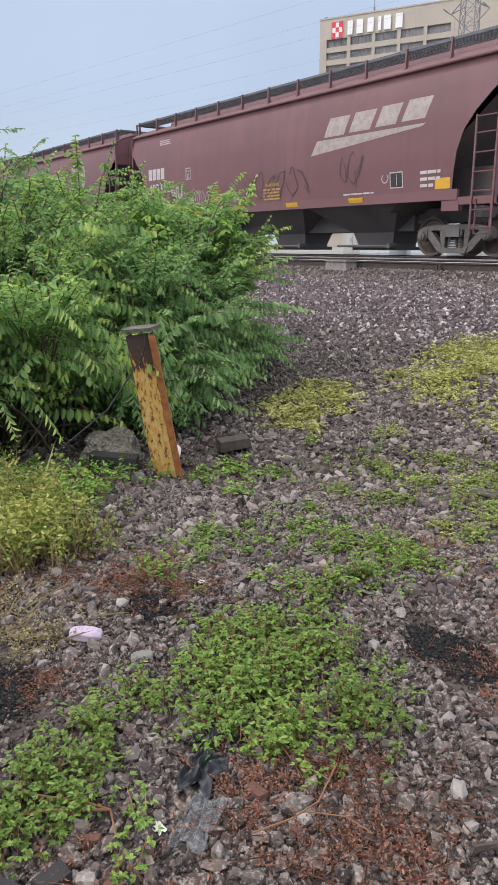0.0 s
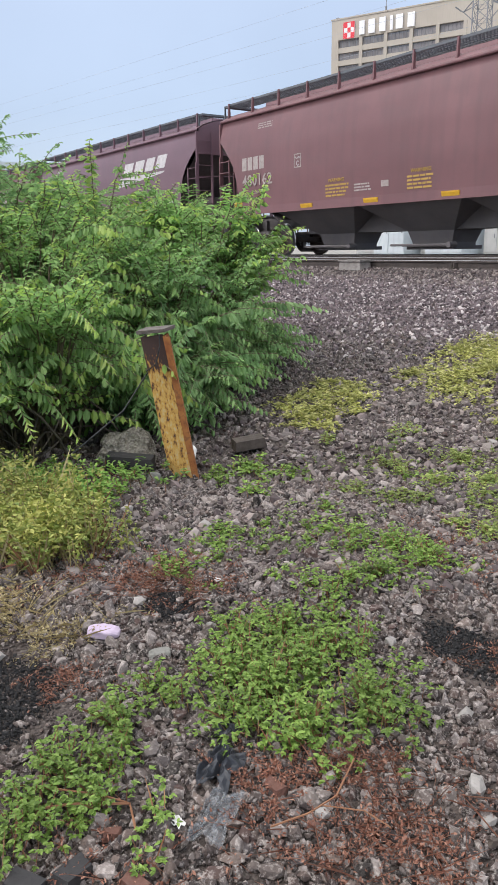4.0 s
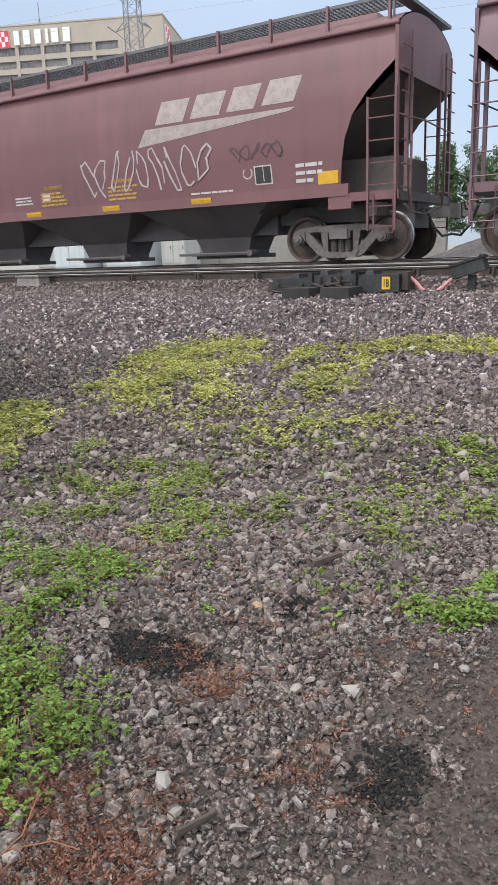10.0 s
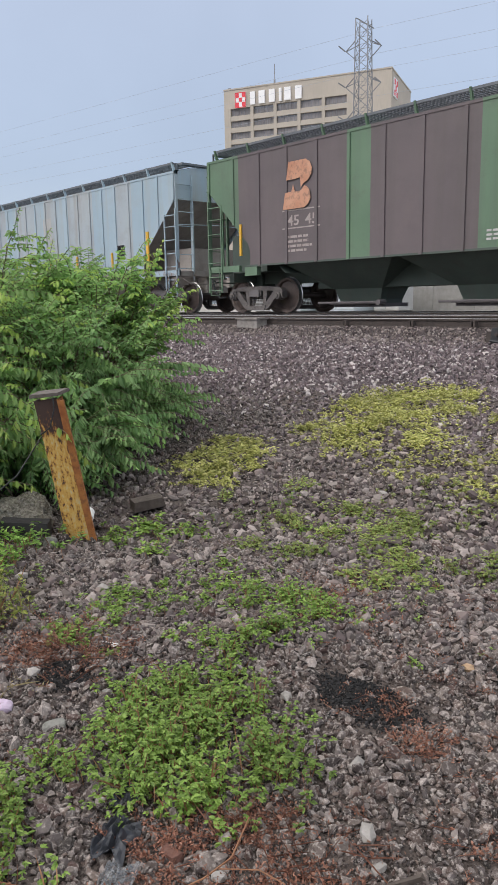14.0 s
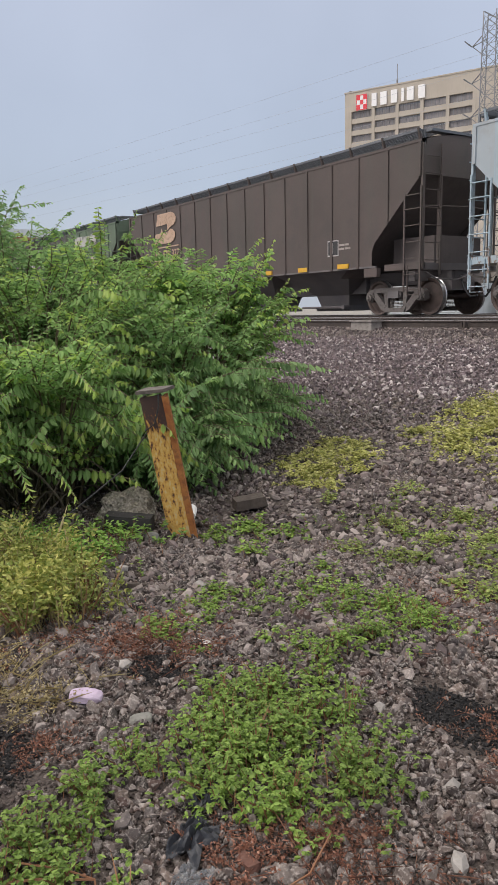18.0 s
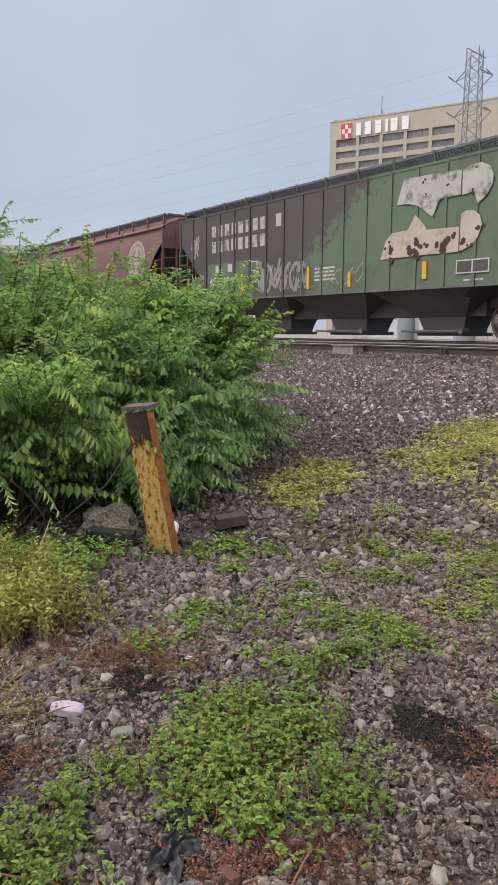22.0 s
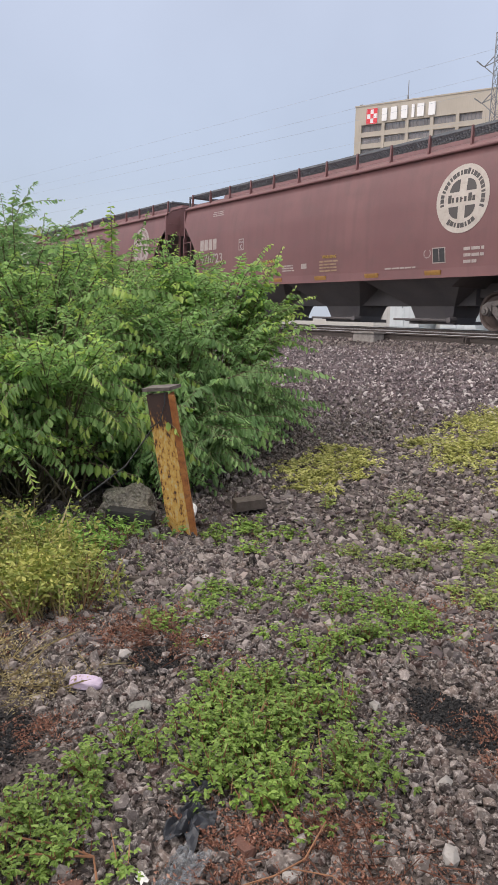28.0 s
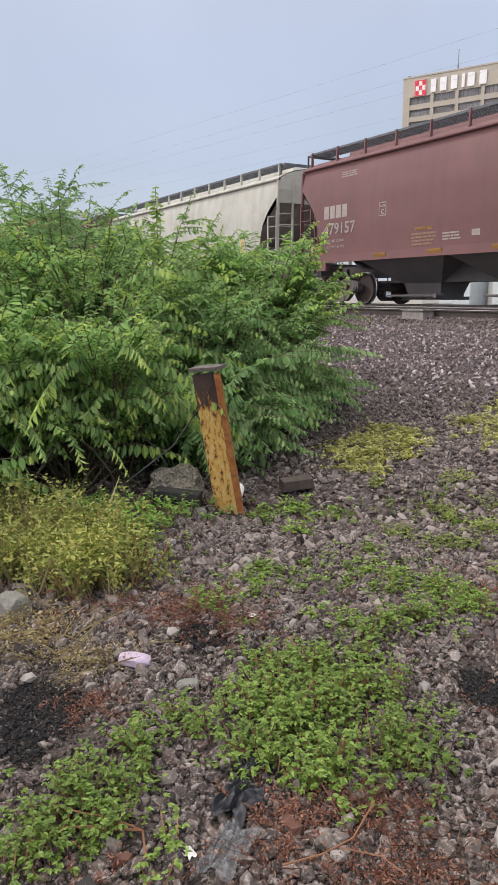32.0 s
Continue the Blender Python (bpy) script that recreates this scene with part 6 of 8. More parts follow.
PALEB = surface("pale_fresh_ballast", [(0.85, 0.84, 0.83), (1.0, 1.0, 1.0)], 20, 0.85, 0, 0.3, 90,
                island=[(0.255, 0.221, 0.201), (0.164, 0.140, 0.132), (0.343, 0.299, 0.279), (0.119, 0.095, 0.091), (0.299, 0.249, 0.227), (0.088, 0.068, 0.068), (0.209, 0.169, 0.160), (0.142, 0.115, 0.111)], bump_dist=0.004)
CINDER = surface("black_cinders", [(0.010, 0.010, 0.011), (0.022, 0.021, 0.021)], 40, 0.9, 0, 0.5, 120, bump_dist=0.004)
GRIT = surface("brown_grit", [(0.85, 0.82, 0.8), (1, 1, 1)], 40, 0.9, 0, 0.3, 150, island=[(0.066, 0.052, 0.047), (0.098, 0.080, 0.073), (0.049, 0.038, 0.034), (0.143, 0.122, 0.114), (0.077, 0.061, 0.054), (0.196, 0.170, 0.165), (0.059, 0.048, 0.045)], bump_dist=0.003)
WEED = leaf_mat("fresh_green_weed", [(0.098, 0.166, 0.027), (0.182, 0.299, 0.050), (0.290, 0.414, 0.092)])
WEEDB = leaf_mat("lush_green_groundcover", [(0.12, 0.24, 0.04), (0.20, 0.37, 0.06), (0.32, 0.48, 0.12)])
WEEDO = leaf_mat("olive_green_weed", [(0.149, 0.212, 0.047), (0.248, 0.317, 0.076), (0.376, 0.423, 0.132)])
REDST = leaf_mat("reddish_weed_stem", [(0.16, 0.07, 0.04), (0.26, 0.12, 0.06), (0.34, 0.20, 0.10)], 0.7, 0.1)
WEEDY = leaf_mat("yellow_green_stonecrop", [(0.28, 0.31, 0.08), (0.44, 0.45, 0.13), (0.60, 0.57, 0.23)])
BUSHL = leaf_mat("shrub_leaf_green", [(0.180, 0.328, 0.104), (0.290, 0.478, 0.157), (0.419, 0.615, 0.225)], 0.62, 0.5)
BUSHD = leaf_mat("deep_green_shrub_leaf", [(0.154, 0.285, 0.108), (0.241, 0.409, 0.154), (0.344, 0.528, 0.210)], 0.60, 0.48)
BUSHT = leaf_mat("young_shrub_leaf", [(0.301, 0.469, 0.093), (0.414, 0.570, 0.132), (0.508, 0.635, 0.183)], 0.60, 0.45)
DRY = leaf_mat("dry_reddish_weed", [(0.15, 0.065, 0.042), (0.26, 0.115, 0.075), (0.36, 0.20, 0.14)], 0.8, 0.1)
STRAW = leaf_mat("straw_stalk", [(0.26, 0.20, 0.09), (0.38, 0.31, 0.15), (0.48, 0.42, 0.24)], 0.7, 0.15)
YGRASS = leaf_mat("yellowing_weed_heads", [(0.15, 0.20, 0.04), (0.28, 0.315, 0.07), (0.46, 0.44, 0.13)], 0.6, 0.25)
STEMD = surface("dark_dead_stem", [(0.05, 0.042, 0.03), (0.10, 0.082, 0.058)], 20, 0.85, 0, 0.1, 60)
STEM = surface("brown_green_stem", [(0.09, 0.075, 0.04), (0.15, 0.12, 0.07)], 20, 0.8, 0, 0.1, 60)

# bare and sooty spots: x, y, half width along x, half width along y, turn
MUD = ((0.30, 2.02, 0.17, 0.34), (0.18, 2.62, 0.20, 0.20), (0.32, 1.55, 0.18, 0.24), (-0.05, 2.78, 0.12, 0.09), (-1.35, 1.2, 0.28, 0.16))
SOOT = ((-0.75, 2.45, 0.20, 0.13), (0.10, 2.25, 0.10, 0.12), (-0.49, 2.92, 0.07, 0.08), (-1.38, 1.20, 0.17, 0.12), (-1.25, 1.10, 0.12, 0.08), (-1.54, 1.80, 0.10, 0.09), (-0.84, 2.44, 0.10, 0.08))


def inside(x, y, spots, grow=1.0):
    hit = np.zeros(len(x), dtype=bool)
    for cx, cy, rx, ry in spots:
        wob = 1 + 0.25 * np.sin(5 * np.arctan2(y - cy, x - cx) + cx * 9)
        hit |= ((x - cx) / rx) ** 2 + ((y - cy) / ry) ** 2 < (grow * wob) ** 2
    return hit


# a stone: two twisted four-cornered rings, one above the other
BLOCK_V = np.array([(0.72 * math.cos(math.pi * k / 2), 0.72 * math.sin(math.pi * k / 2), 0.48) for k in range(4)] + [(0.86 * math.cos(math.pi * (k / 2 + 0.25)), 0.86 * math.sin(math.pi * (k / 2 + 0.25)), -0.45) for k in range(4)])
BLOCK_F = np.array([(0, 1, 2), (0, 2, 3), (4, 6, 5), (4, 7, 6)] + [(k, 4 + k, (k + 1) % 4) for k in range(4)] + [((k + 1) % 4, 4 + k, 4 + (k + 1) % 4) for k in range(4)])


# a worn stone: the twelve corners of an icosahedron
GOLD = (1 + math.sqrt(5)) / 2
WORN_V = np.array([(-1, GOLD, 0), (1, GOLD, 0), (-1, -GOLD, 0), (1, -GOLD, 0), (0, -1, GOLD), (0, 1, GOLD), (0, -1, -GOLD), (0, 1, -GOLD), (GOLD, 0, -1), (GOLD, 0, 1), (-GOLD, 0, -1), (-GOLD, 0, 1)]) / 1.902
WORN_F = np.array([(0, 11, 5), (0, 5, 1), (0, 1, 7), (0, 7, 10), (0, 10, 11), (1, 5, 9), (5, 11, 4), (11, 10, 2), (10, 7, 6), (7, 1, 8), (3, 9, 4), (3, 4, 2), (3, 2, 6), (3, 6, 8), (3, 8, 9), (4, 9, 5), (2, 4, 11), (6, 2, 10), (8, 6, 7), (9, 8, 1)])


def unit(v):
    return v / (np.linalg.norm(v, axis=1)[:, None] + 1e-9)


def turns(rng, n, tilt=3.2):
    """Random rotation matrices; a small tilt leaves the flat side down."""
    q = rng.normal(size=(n, 4))
    if tilt < 3:
        yaw = rng.uniform(0, math.pi, n)
        q = np.stack([np.cos(yaw), rng.normal(0, tilt / 2, n), rng.normal(0, tilt / 2, n), np.sin(yaw)], -1)
    q /= np.linalg.norm(q, axis=1)[:, None]
    w, x, y, z = q.T
    return np.stack([np.stack([1 - 2 * (y * y + z * z), 2 * (x * y - w * z), 2 * (x * z + w * y)], -1), np.stack([2 * (x * y + w * z), 1 - 2 * (x * x + z * z), 2 * (y * z - w * x)], -1),
                     np.stack([2 * (x * z - w * y), 2 * (y * z + w * x), 1 - 2 * (x * x + y * y)], -1)], 1)


def stones(name, x, y, size, mat, label, seed, sink=0.12, lift=0.0, flat=0.62, worn=False):
    """Stones, each of its own shape, lying on the ground; one mesh. Worn ones are chipped pebbles, the rest raw blocks."""
    rng = np.random.RandomState(seed)
    n = len(x)
    shape, k = (WORN_V, 12) if worn else (BLOCK_V, 8)
    kinds = shape[None] * rng.uniform(0.78 if worn else 0.66, 1.15 if worn else 1.14, (120, k, 1)) + rng.uniform(-0.13, 0.13, (120, k, 3))
    if worn:
        # break flat faces off every stone
        for cut in range(5):
            p = unit(rng.normal(size=(120, 3)))
            over = np.clip(np.einsum("kvi,ki->kv", kinds, p) - rng.uniform(0.46, 0.80, (120, 1)), 0, None)
            kinds = kinds - over[:, :, None] * p[:, None]
    v = kinds[rng.randint(0, 120, n)]
    v = v * np.stack([rng.uniform(0.9, 1.45, n), rng.uniform(0.62, 1.0, n), rng.uniform(0.40, 0.80, n)], -1)[:, None]
    v = np.einsum("nij,nkj->nki", turns(rng, n, 0.8 if worn else 1.5), v)
    v[:, :, 2] *= flat / 0.62
    v = v * (size * (0.56 if worn else 0.57))[:, None, None]
    c = np.stack([x, y, ground_z(x, y) + size * (0.5 * flat - sink) * rng.uniform(0.5, 1.35, n) + lift], -1)
    v = (v + c[:, None]).reshape(-1, 3)
    f = ((WORN_F if worn else BLOCK_F)[None] + k * np.arange(n)[:, None, None]).reshape(-1, 3)
    return tagged(new(name, big_mesh(name, v, f, [mat])), label, "gravel", kind="stuff")


HUB = (0.5, 0.6)


def fan(rng, n, d0, d1, a0, a1, power=1.0):
    """Points in a fan seen from the hub: distances d0 to d1, angles from +y to the left."""
    d = np.sqrt(rng.uniform(0, 1, n) ** power * (d1 * d1 - d0 * d0) + d0 * d0)
    a = np.radians(rng.uniform(a0, a1, n))
    return HUB[0] - d * np.sin(a), HUB[1] + d * np.cos(a)


def scatter_gravel():
    rng = np.random.RandomState(11)
    x, y = fan(rng, 58000, 0.9, 3.8, 8, 84)
    s = np.clip(rng.lognormal(-3.92, 0.46, len(x)), 0.010, 0.062)
    s *= np.interp(np.hypot(x - HUB[0], y - HUB[1]), (1.0, 1.9, 2.6, 3.6), (0.80, 0.93, 1.05, 1.14))
    s *= np.interp(x, (-0.5, 0.0), (1.0, 0.78))
    keep = ~(inside(x, y, MUD) & (rng.uniform(size=len(x)) < 0.85)) & ~(inside(x, y, SOOT, 1.1) & (rng.uniform(size=len(x)) < 0.95))
    pale = keep & (np.hypot(x - HUB[0], y - HUB[1]) > 2.5) & (rng.uniform(size=len(x)) < 0.3)
    stones("gravel", x[keep & ~pale], y[keep & ~pale], s[keep & ~pale], STONE, "loose mixed grey and brown worn gravel", 1, worn=True)
    stones("gravel", x[pale], y[pale], s[pale], PALEB, "pale grey crushed stone in the loose gravel", 9, worn=True)
    x, y = fan(rng, 26000, 0.8, 2.6, 2, 92)
    s = rng.uniform(0.005, 0.014, len(x))
    stones("grit", x, y, s, GRIT, "fine brown stony grit between the stones", 2, sink=0.1)
    x, y = fan(rng, 52000, 3.5, 8.8, 8, 82)
    s = np.clip(rng.lognormal(-3.52, 0.38, len(x)), 0.016, 0.08)
    keep = (y < 6.8 + rng.normal(0, 0.8, len(y))) & (y > -1)
    pale = keep & (y > 2.6 + 0.5 * np.sin(1.3 * x)) & (x > -4.2 + 0.4 * np.sin(2 * y)) & (rng.uniform(size=len(x)) < 0.6)
    stones("gravel", x[keep & ~pale], y[keep & ~pale], s[keep & ~pale], STONE, "coarse mixed gravel among weeds", 3, worn=True)
    stones("gravel", x[pale], y[pale], s[pale], PALEB, "pale grey crushed stone among the gravel", 8, worn=True)
    x, y = fan(rng, 62000, 5.5, 16.5, 8, 63)
    s = np.clip(rng.lognormal(-3.06, 0.30, len(x)), 0.026, 0.09)
    keep = (y > 6.4 + rng.normal(0, 0.9, len(y))) & (y < 11.2 + rng.normal(0, 0.35, len(y)) + 0.2 * np.sin(x)) & (y < 12.3)
    stones("ballast", x[keep], y[keep], s[keep], BALLAST, "dark purple-brown railway ballast on the bank", 4)
    x, y = rng.uniform(-21, 0.5, 15000), rng.uniform(10.4, 12.33, 15000)
    s = np.clip(rng.lognormal(-2.95, 0.25, len(x)), 0.03, 0.10)
    keep = y > 11.0 + rng.normal(0, 0.3, len(y)) + 0.2 * np.sin(x)
    stones("ballast", x[keep], y[keep], s[keep], PALEB, "pale grey fresh ballast along the outer rail", 5)
    x, y = rng.uniform(-26, 2, 6000), rng.uniform(12.5, 15.0, 6000)
    stones("ballast", x, y, rng.uniform(0.04, 0.08, 6000), BALLAST, "dark oily ballast between the rails", 6, sink=0.3)
    x, y = rng.uniform(-9, 9, 16000), rng.uniform(-7, 12, 16000)
    a = np.degrees(np.arctan2(HUB[0] - x, y - HUB[1]))
    keep = ((a < 3) | (a > 91)) & (np.hypot(x - HUB[0], y - HUB[1]) > 0.5)
    stones("gravel", x[keep], y[keep], rng.uniform(0.02, 0.055, int(keep.sum())), STONE, "thinly scattered coarse gravel on bare earth", 7)
    for i, (cx, cy, rx, ry) in enumerate(SOOT):
        n = int(9000 * rx * ry / 0.02 * 0.16) + 300
        a, r = rng.uniform(0, 6.283, n), np.sqrt(rng.uniform(0, 1, n)) * (1 + rng.normal(0, 0.12, n))
        stones("cinders", cx + rx * r * np.cos(a), cy + ry * r * np.sin(a), np.clip(rng.lognormal(-4.85, 0.45, n), 0.004, 0.02), CINDER, "patch of black sooty cinders", 20 + i, sink=0.0)
    # a few pale stones that stand out
    for i, (px, py, w) in enumerate(((-0.54, 2.14, 0.062), (-0.94, 2.27, 0.058), (-0.51, 1.62, 0.05), (-0.27, 1.89, 0.055), (-0.17, 2.95, 0.06), (-2.54, 2.12, 0.09), (-0.62, 2.84, 0.06), (-2.15, 4.35, 0.085), (-0.35, 1.95, 0.07), (-0.1, 2.5, 0.07), (-0.25, 2.45, 0.06), (0.15, 2.75, 0.05), (0.62, 2.35, 0.06), (-1.62, 1.72, 0.06), (-1.35, 1.85, 0.05), (-1.55, 1.2, 0.07), (-2.2, 2.35, 0.07), (-2.45, 2.6, 0.06), (-1.0, 4.2, 0.08), (-4.1, 6.0, 0.1))):
        r2 = random.Random(100 + i)
        bm = bmesh.new()
        bmesh.ops.create_icosphere(bm, subdivisions=1, radius=w / 2 * 0.82)
        for v in bm.verts:
            v.co *= 1 + 0.5 * noise.noise(v.co / w * 2.6 + Vector((i * 3.1, 0, 0)))
            v.co.z *= 0.62
            v.co.y *= 0.8
        me = bpy.data.meshes.new("stone")
        bm.to_mesh(me)
        bm.free()
        me.materials.append(PALES if i != 6 else TANS)
        ob = new("stone", me)
        ob.matrix_basis = pose(px, py, float(ground_z(px, py)) + w * 0.24, r2.uniform(-20, 20), r2.uniform(-20, 20), r2.uniform(0, 360))
        tagged(ob, "pale grey angular limestone lump on the gravel" if i != 6 else "tan rounded stone on the gravel", "stone", "larger loose stones")


PALES = surface("pale_limestone", [(0.26, 0.245, 0.225), (0.36, 0.34, 0.32)], 40, 0.85, 0, 0.5, 120, stain=(0.25, 0.22, 0.2), stain_amount=0.4, per_object=0.18, bump_dist=0.004)
TANS = surface("tan_stone", [(0.33, 0.22, 0.13), (0.42, 0.29, 0.18)], 40, 0.8, 0, 0.4, 120)


def leaf_arrays(base, way, up, length, width, fold=0.18):
    """Pointed oval leaves of six corners, creased along the middle and drooping at the tip."""
    side = np.cross(way, up)
    side /= np.linalg.norm(side, axis=1)[:, None] + 1e-9
    nrm = np.cross(side, way)
    drop = nrm * (width * fold)[:, None]
    rim = []
    for along, wide in ((0.26, 0.43), (0.62, 0.46)):
        mid = base + way * (length * along)[:, None] - nrm * (length * 0.12 * along * along)[:, None]
        rim.append((mid + side * (width * wide)[:, None] + drop, mid - side * (width * wide)[:, None] + drop))
    v = np.stack([base, rim[0][0], rim[1][0], base + way * length[:, None] - nrm * (length * 0.12)[:, None], rim[1][1], rim[0][1]], 1)
    n = len(base)
    f = np.array([(0, 1, 2), (0, 2, 3), (0, 3, 4), (0, 4, 5)])[None] + 6 * np.arange(n)[:, None, None]
    return v.reshape(-1, 3), f.reshape(-1, 3)


def ellipse_points(rng, n, cx, cy, rx, ry, turn, clumps=9, tight=0.35):
    """Points in a ragged patch: clumps in an ellipse."""
    a, r = rng.uniform(0, 6.283, clumps), np.sqrt(rng.uniform(0, 1, clumps))
    centre = np.stack([r * np.cos(a), r * np.sin(a)], -1)
    k = rng.randint(0, clumps, n)
    p = centre[k] * 0.9 + rng.normal(0, tight, (n, 2)) * rng.uniform(0.3, 1.15, clumps)[k][:, None]
    c, s = math.cos(radians(turn)), math.sin(radians(turn))
    px, py = p[:, 0] * rx, p[:, 1] * ry
    return cx + c * px - s * py, cy + s * px + c * py


def weed_patch(name, cx, cy, rx, ry, turn, sprigs, height, leaf, mat, label, seed, whorl=8, clumps=9, tight=0.35, stems=True, lean=0.5):
    """Low weeds: sprigs with whorls of small leaves on short stems."""
    rng = np.random.RandomState(seed)
    x, y = ellipse_points(rng, sprigs, cx, cy, rx, ry, turn, clumps, tight)
    lush = 0.62 + 0.38 * np.sin(x * 23 + seed) * np.sin(y * 19 - seed) + rng.normal(0, 0.12, sprigs)
    edge = np.hypot((x - cx) / rx, (y - cy) / ry)
    keep = (lush > 0.38 + 0.16 * (edge > 0.75)) if stems else (lush > 0.26)
    x, y, lush = x[keep], y[keep], np.clip(lush[keep], 0.3, 1.1)
    sprigs = len(x)
    h = height * rng.uniform(0.45, 1.25, sprigs) * (0.45 + 0.75 * lush)
    root = np.stack([x, y, ground_z(x, y)], -1)
    tilt = rng.normal(0, lean, (sprigs, 2))
    tip = root + np.stack([tilt[:, 0] * h, tilt[:, 1] * h, h], -1)
    k = np.repeat(np.arange(sprigs), whorl)
    t = rng.uniform(0.35, 1.0, len(k)) ** 0.7
    base = root[k] * (1 - t)[:, None] + tip[k] * t[:, None]
    a = rng.uniform(0, 6.283, len(k))
    way = unit(np.stack([np.cos(a), np.sin(a), rng.uniform(-0.25, 0.75, len(k))], -1))
    up = np.tile((0.0, 0.0, 1.0), (len(k), 1)) + rng.normal(0, 0.3, (len(k), 3))
    ln = leaf * rng.uniform(0.6, 1.25, len(k))
    v, f = leaf_arrays(base, way, up, ln, ln * rng.uniform(0.38, 0.6, len(k)))
    idx = np.zeros(len(f), dtype=np.int32)
    if stems:
        sv, sf = leaf_arrays(root, unit(tip - root), np.tile((0.3, 1.0, 0.0), (sprigs, 1)), np.linalg.norm(tip - root, axis=1) * 0.95, np.full(sprigs, 0.0026), 0.0)
        f = np.concatenate([f, sf + len(v)])
        v = np.concatenate([v, sv])
        idx = np.concatenate([idx, np.ones(len(sf), dtype=np.int32)])
    return tagged(new(name, big_mesh(name, v, f, [mat, REDST], idx)), label, "weeds", kind="stuff")


def weed_clumps(clumps, density, height, leaf, mat, label, seed, whorls=5):
    """Leafy weeds in clumps of x, y and radius: leaning sprigs that carry whorls of three to five oval leaflets."""
    rng = np.random.RandomState(seed)
    X, Y, H = [], [], []
    for cx, cy, r in clumps:
        n = max(5, int(density * r * r))
        a, q = rng.uniform(0, 6.283, n), np.abs(rng.normal(0, 0.78, n))
        X.append(cx + r * q * np.cos(a)), Y.append(cy + r * q * np.sin(a))
        H.append(height * np.clip(1.15 - 0.42 * q, 0.3, 1.2) * rng.uniform(0.55, 1.2, n))
    x, y, h = np.concatenate(X), np.concatenate(Y), np.concatenate(H)
    n = len(x)
    root = np.stack([x, y, ground_z(x, y)], -1)
    tilt = rng.normal(0, 0.42, (n, 2))
    tip = root + np.stack([tilt[:, 0] * h, tilt[:, 1] * h, h], -1)
    k = np.repeat(np.arange(n), whorls)
    t = np.tile(np.linspace(0.38, 1.0, whorls), n) + rng.uniform(-0.05, 0.05, len(k))
    a = rng.uniform(0, 6.283, len(k))
    out = np.stack([np.cos(a), np.sin(a), rng.uniform(0.0, 0.5, len(k))], -1)
    joint = root[k] * (1 - t)[:, None] + tip[k] * t[:, None] + out * (leaf * rng.uniform(0.2, 0.9, len(k)))[:, None]
    B, W, L = [], [], []
    for turn in (-1.25, -0.6, 0.0, 0.6, 1.25):
        keep = rng.uniform(size=len(k)) < (0.95 if abs(turn) < 1 else 0.6)
        b = a + turn + rng.normal(0, 0.15, len(k))
        B.append(joint[keep]), W.append(np.stack([np.cos(b), np.sin(b), rng.uniform(-0.35, 0.35, len(k))], -1)[keep])
        L.append((leaf * rng.uniform(0.65, 1.15, len(k)) * (1 - 0.18 * abs(turn)))[keep])
    B, W, L = np.concatenate(B), unit(np.concatenate(W)), np.concatenate(L)
    v, f = leaf_arrays(B, W, np.tile((0.0, 0.0, 1.0), (len(B), 1)) + rng.normal(0, 0.25, (len(B), 3)), L, L * rng.uniform(0.42, 0.6, len(L)))
    sv, sf = leaf_arrays(root, unit(tip - root), np.tile((0.3, 1.0, 0.0), (n, 1)), np.linalg.norm(tip - root, axis=1), np.full(n, 0.0028), 0.0)
    idx = np.concatenate([np.zeros(len(f), dtype=np.int32), np.ones(len(sf), dtype=np.int32)])
    return tagged(new("weeds", big_mesh("weeds", np.concatenate([v, sv]), np.concatenate([f, sf + len(v)]), [mat, REDST], idx)), label, "weeds", kind="stuff")


def dry_weeds(cx, cy, rx, ry, turn, n, seed, size=0.10, mat=None, label="dead reddish-brown weeds lying on the gravel"):
    """Dead weeds: forked reddish twigs lying low, with seed heads."""
    rng = np.random.RandomState(seed)
    x, y = ellipse_points(rng, n, cx, cy, rx, ry, turn, 7, 0.4)
    roots = np.stack([x, y, ground_z(x, y) + 0.004], -1)
    a = rng.uniform(0, 6.283, n)
    way = unit(np.stack([np.cos(a), np.sin(a), rng.uniform(0.05, 0.7, n)], -1))
    ln = size * rng.uniform(0.5, 1.4, n)
    v, f = leaf_arrays(roots, way, np.tile((0.2, 0.1, 1.0), (n, 1)), ln, np.full(n, 0.0018), 0.0)
    m = 18
    j = np.repeat(np.arange(n), m)
    t = rng.uniform(0.3, 1.0, len(j))
    b = roots[j] + way[j] * (ln[j] * t)[:, None] + rng.normal(0, 0.008, (len(j), 3)) * np.array([1, 1, 0.6])
    b[:, 2] = np.maximum(b[:, 2], ground_z(b[:, 0], b[:, 1]) + 0.003)
    w2 = unit(way[j] + rng.normal(0, 0.8, (len(j), 3)))
    l2 = rng.uniform(0.004, 0.013, len(j))
    v2, f2 = leaf_arrays(b, w2, rng.normal(0, 1, (len(j), 3)), l2, l2 * rng.uniform(0.25, 0.6, len(j)))
    return tagged(new("dead_weeds", big_mesh("dead_weeds", np.concatenate([v, v2]), np.concatenate([f, f2 + len(v)]), [mat or DRY])), label, "dead weeds", kind="stuff")


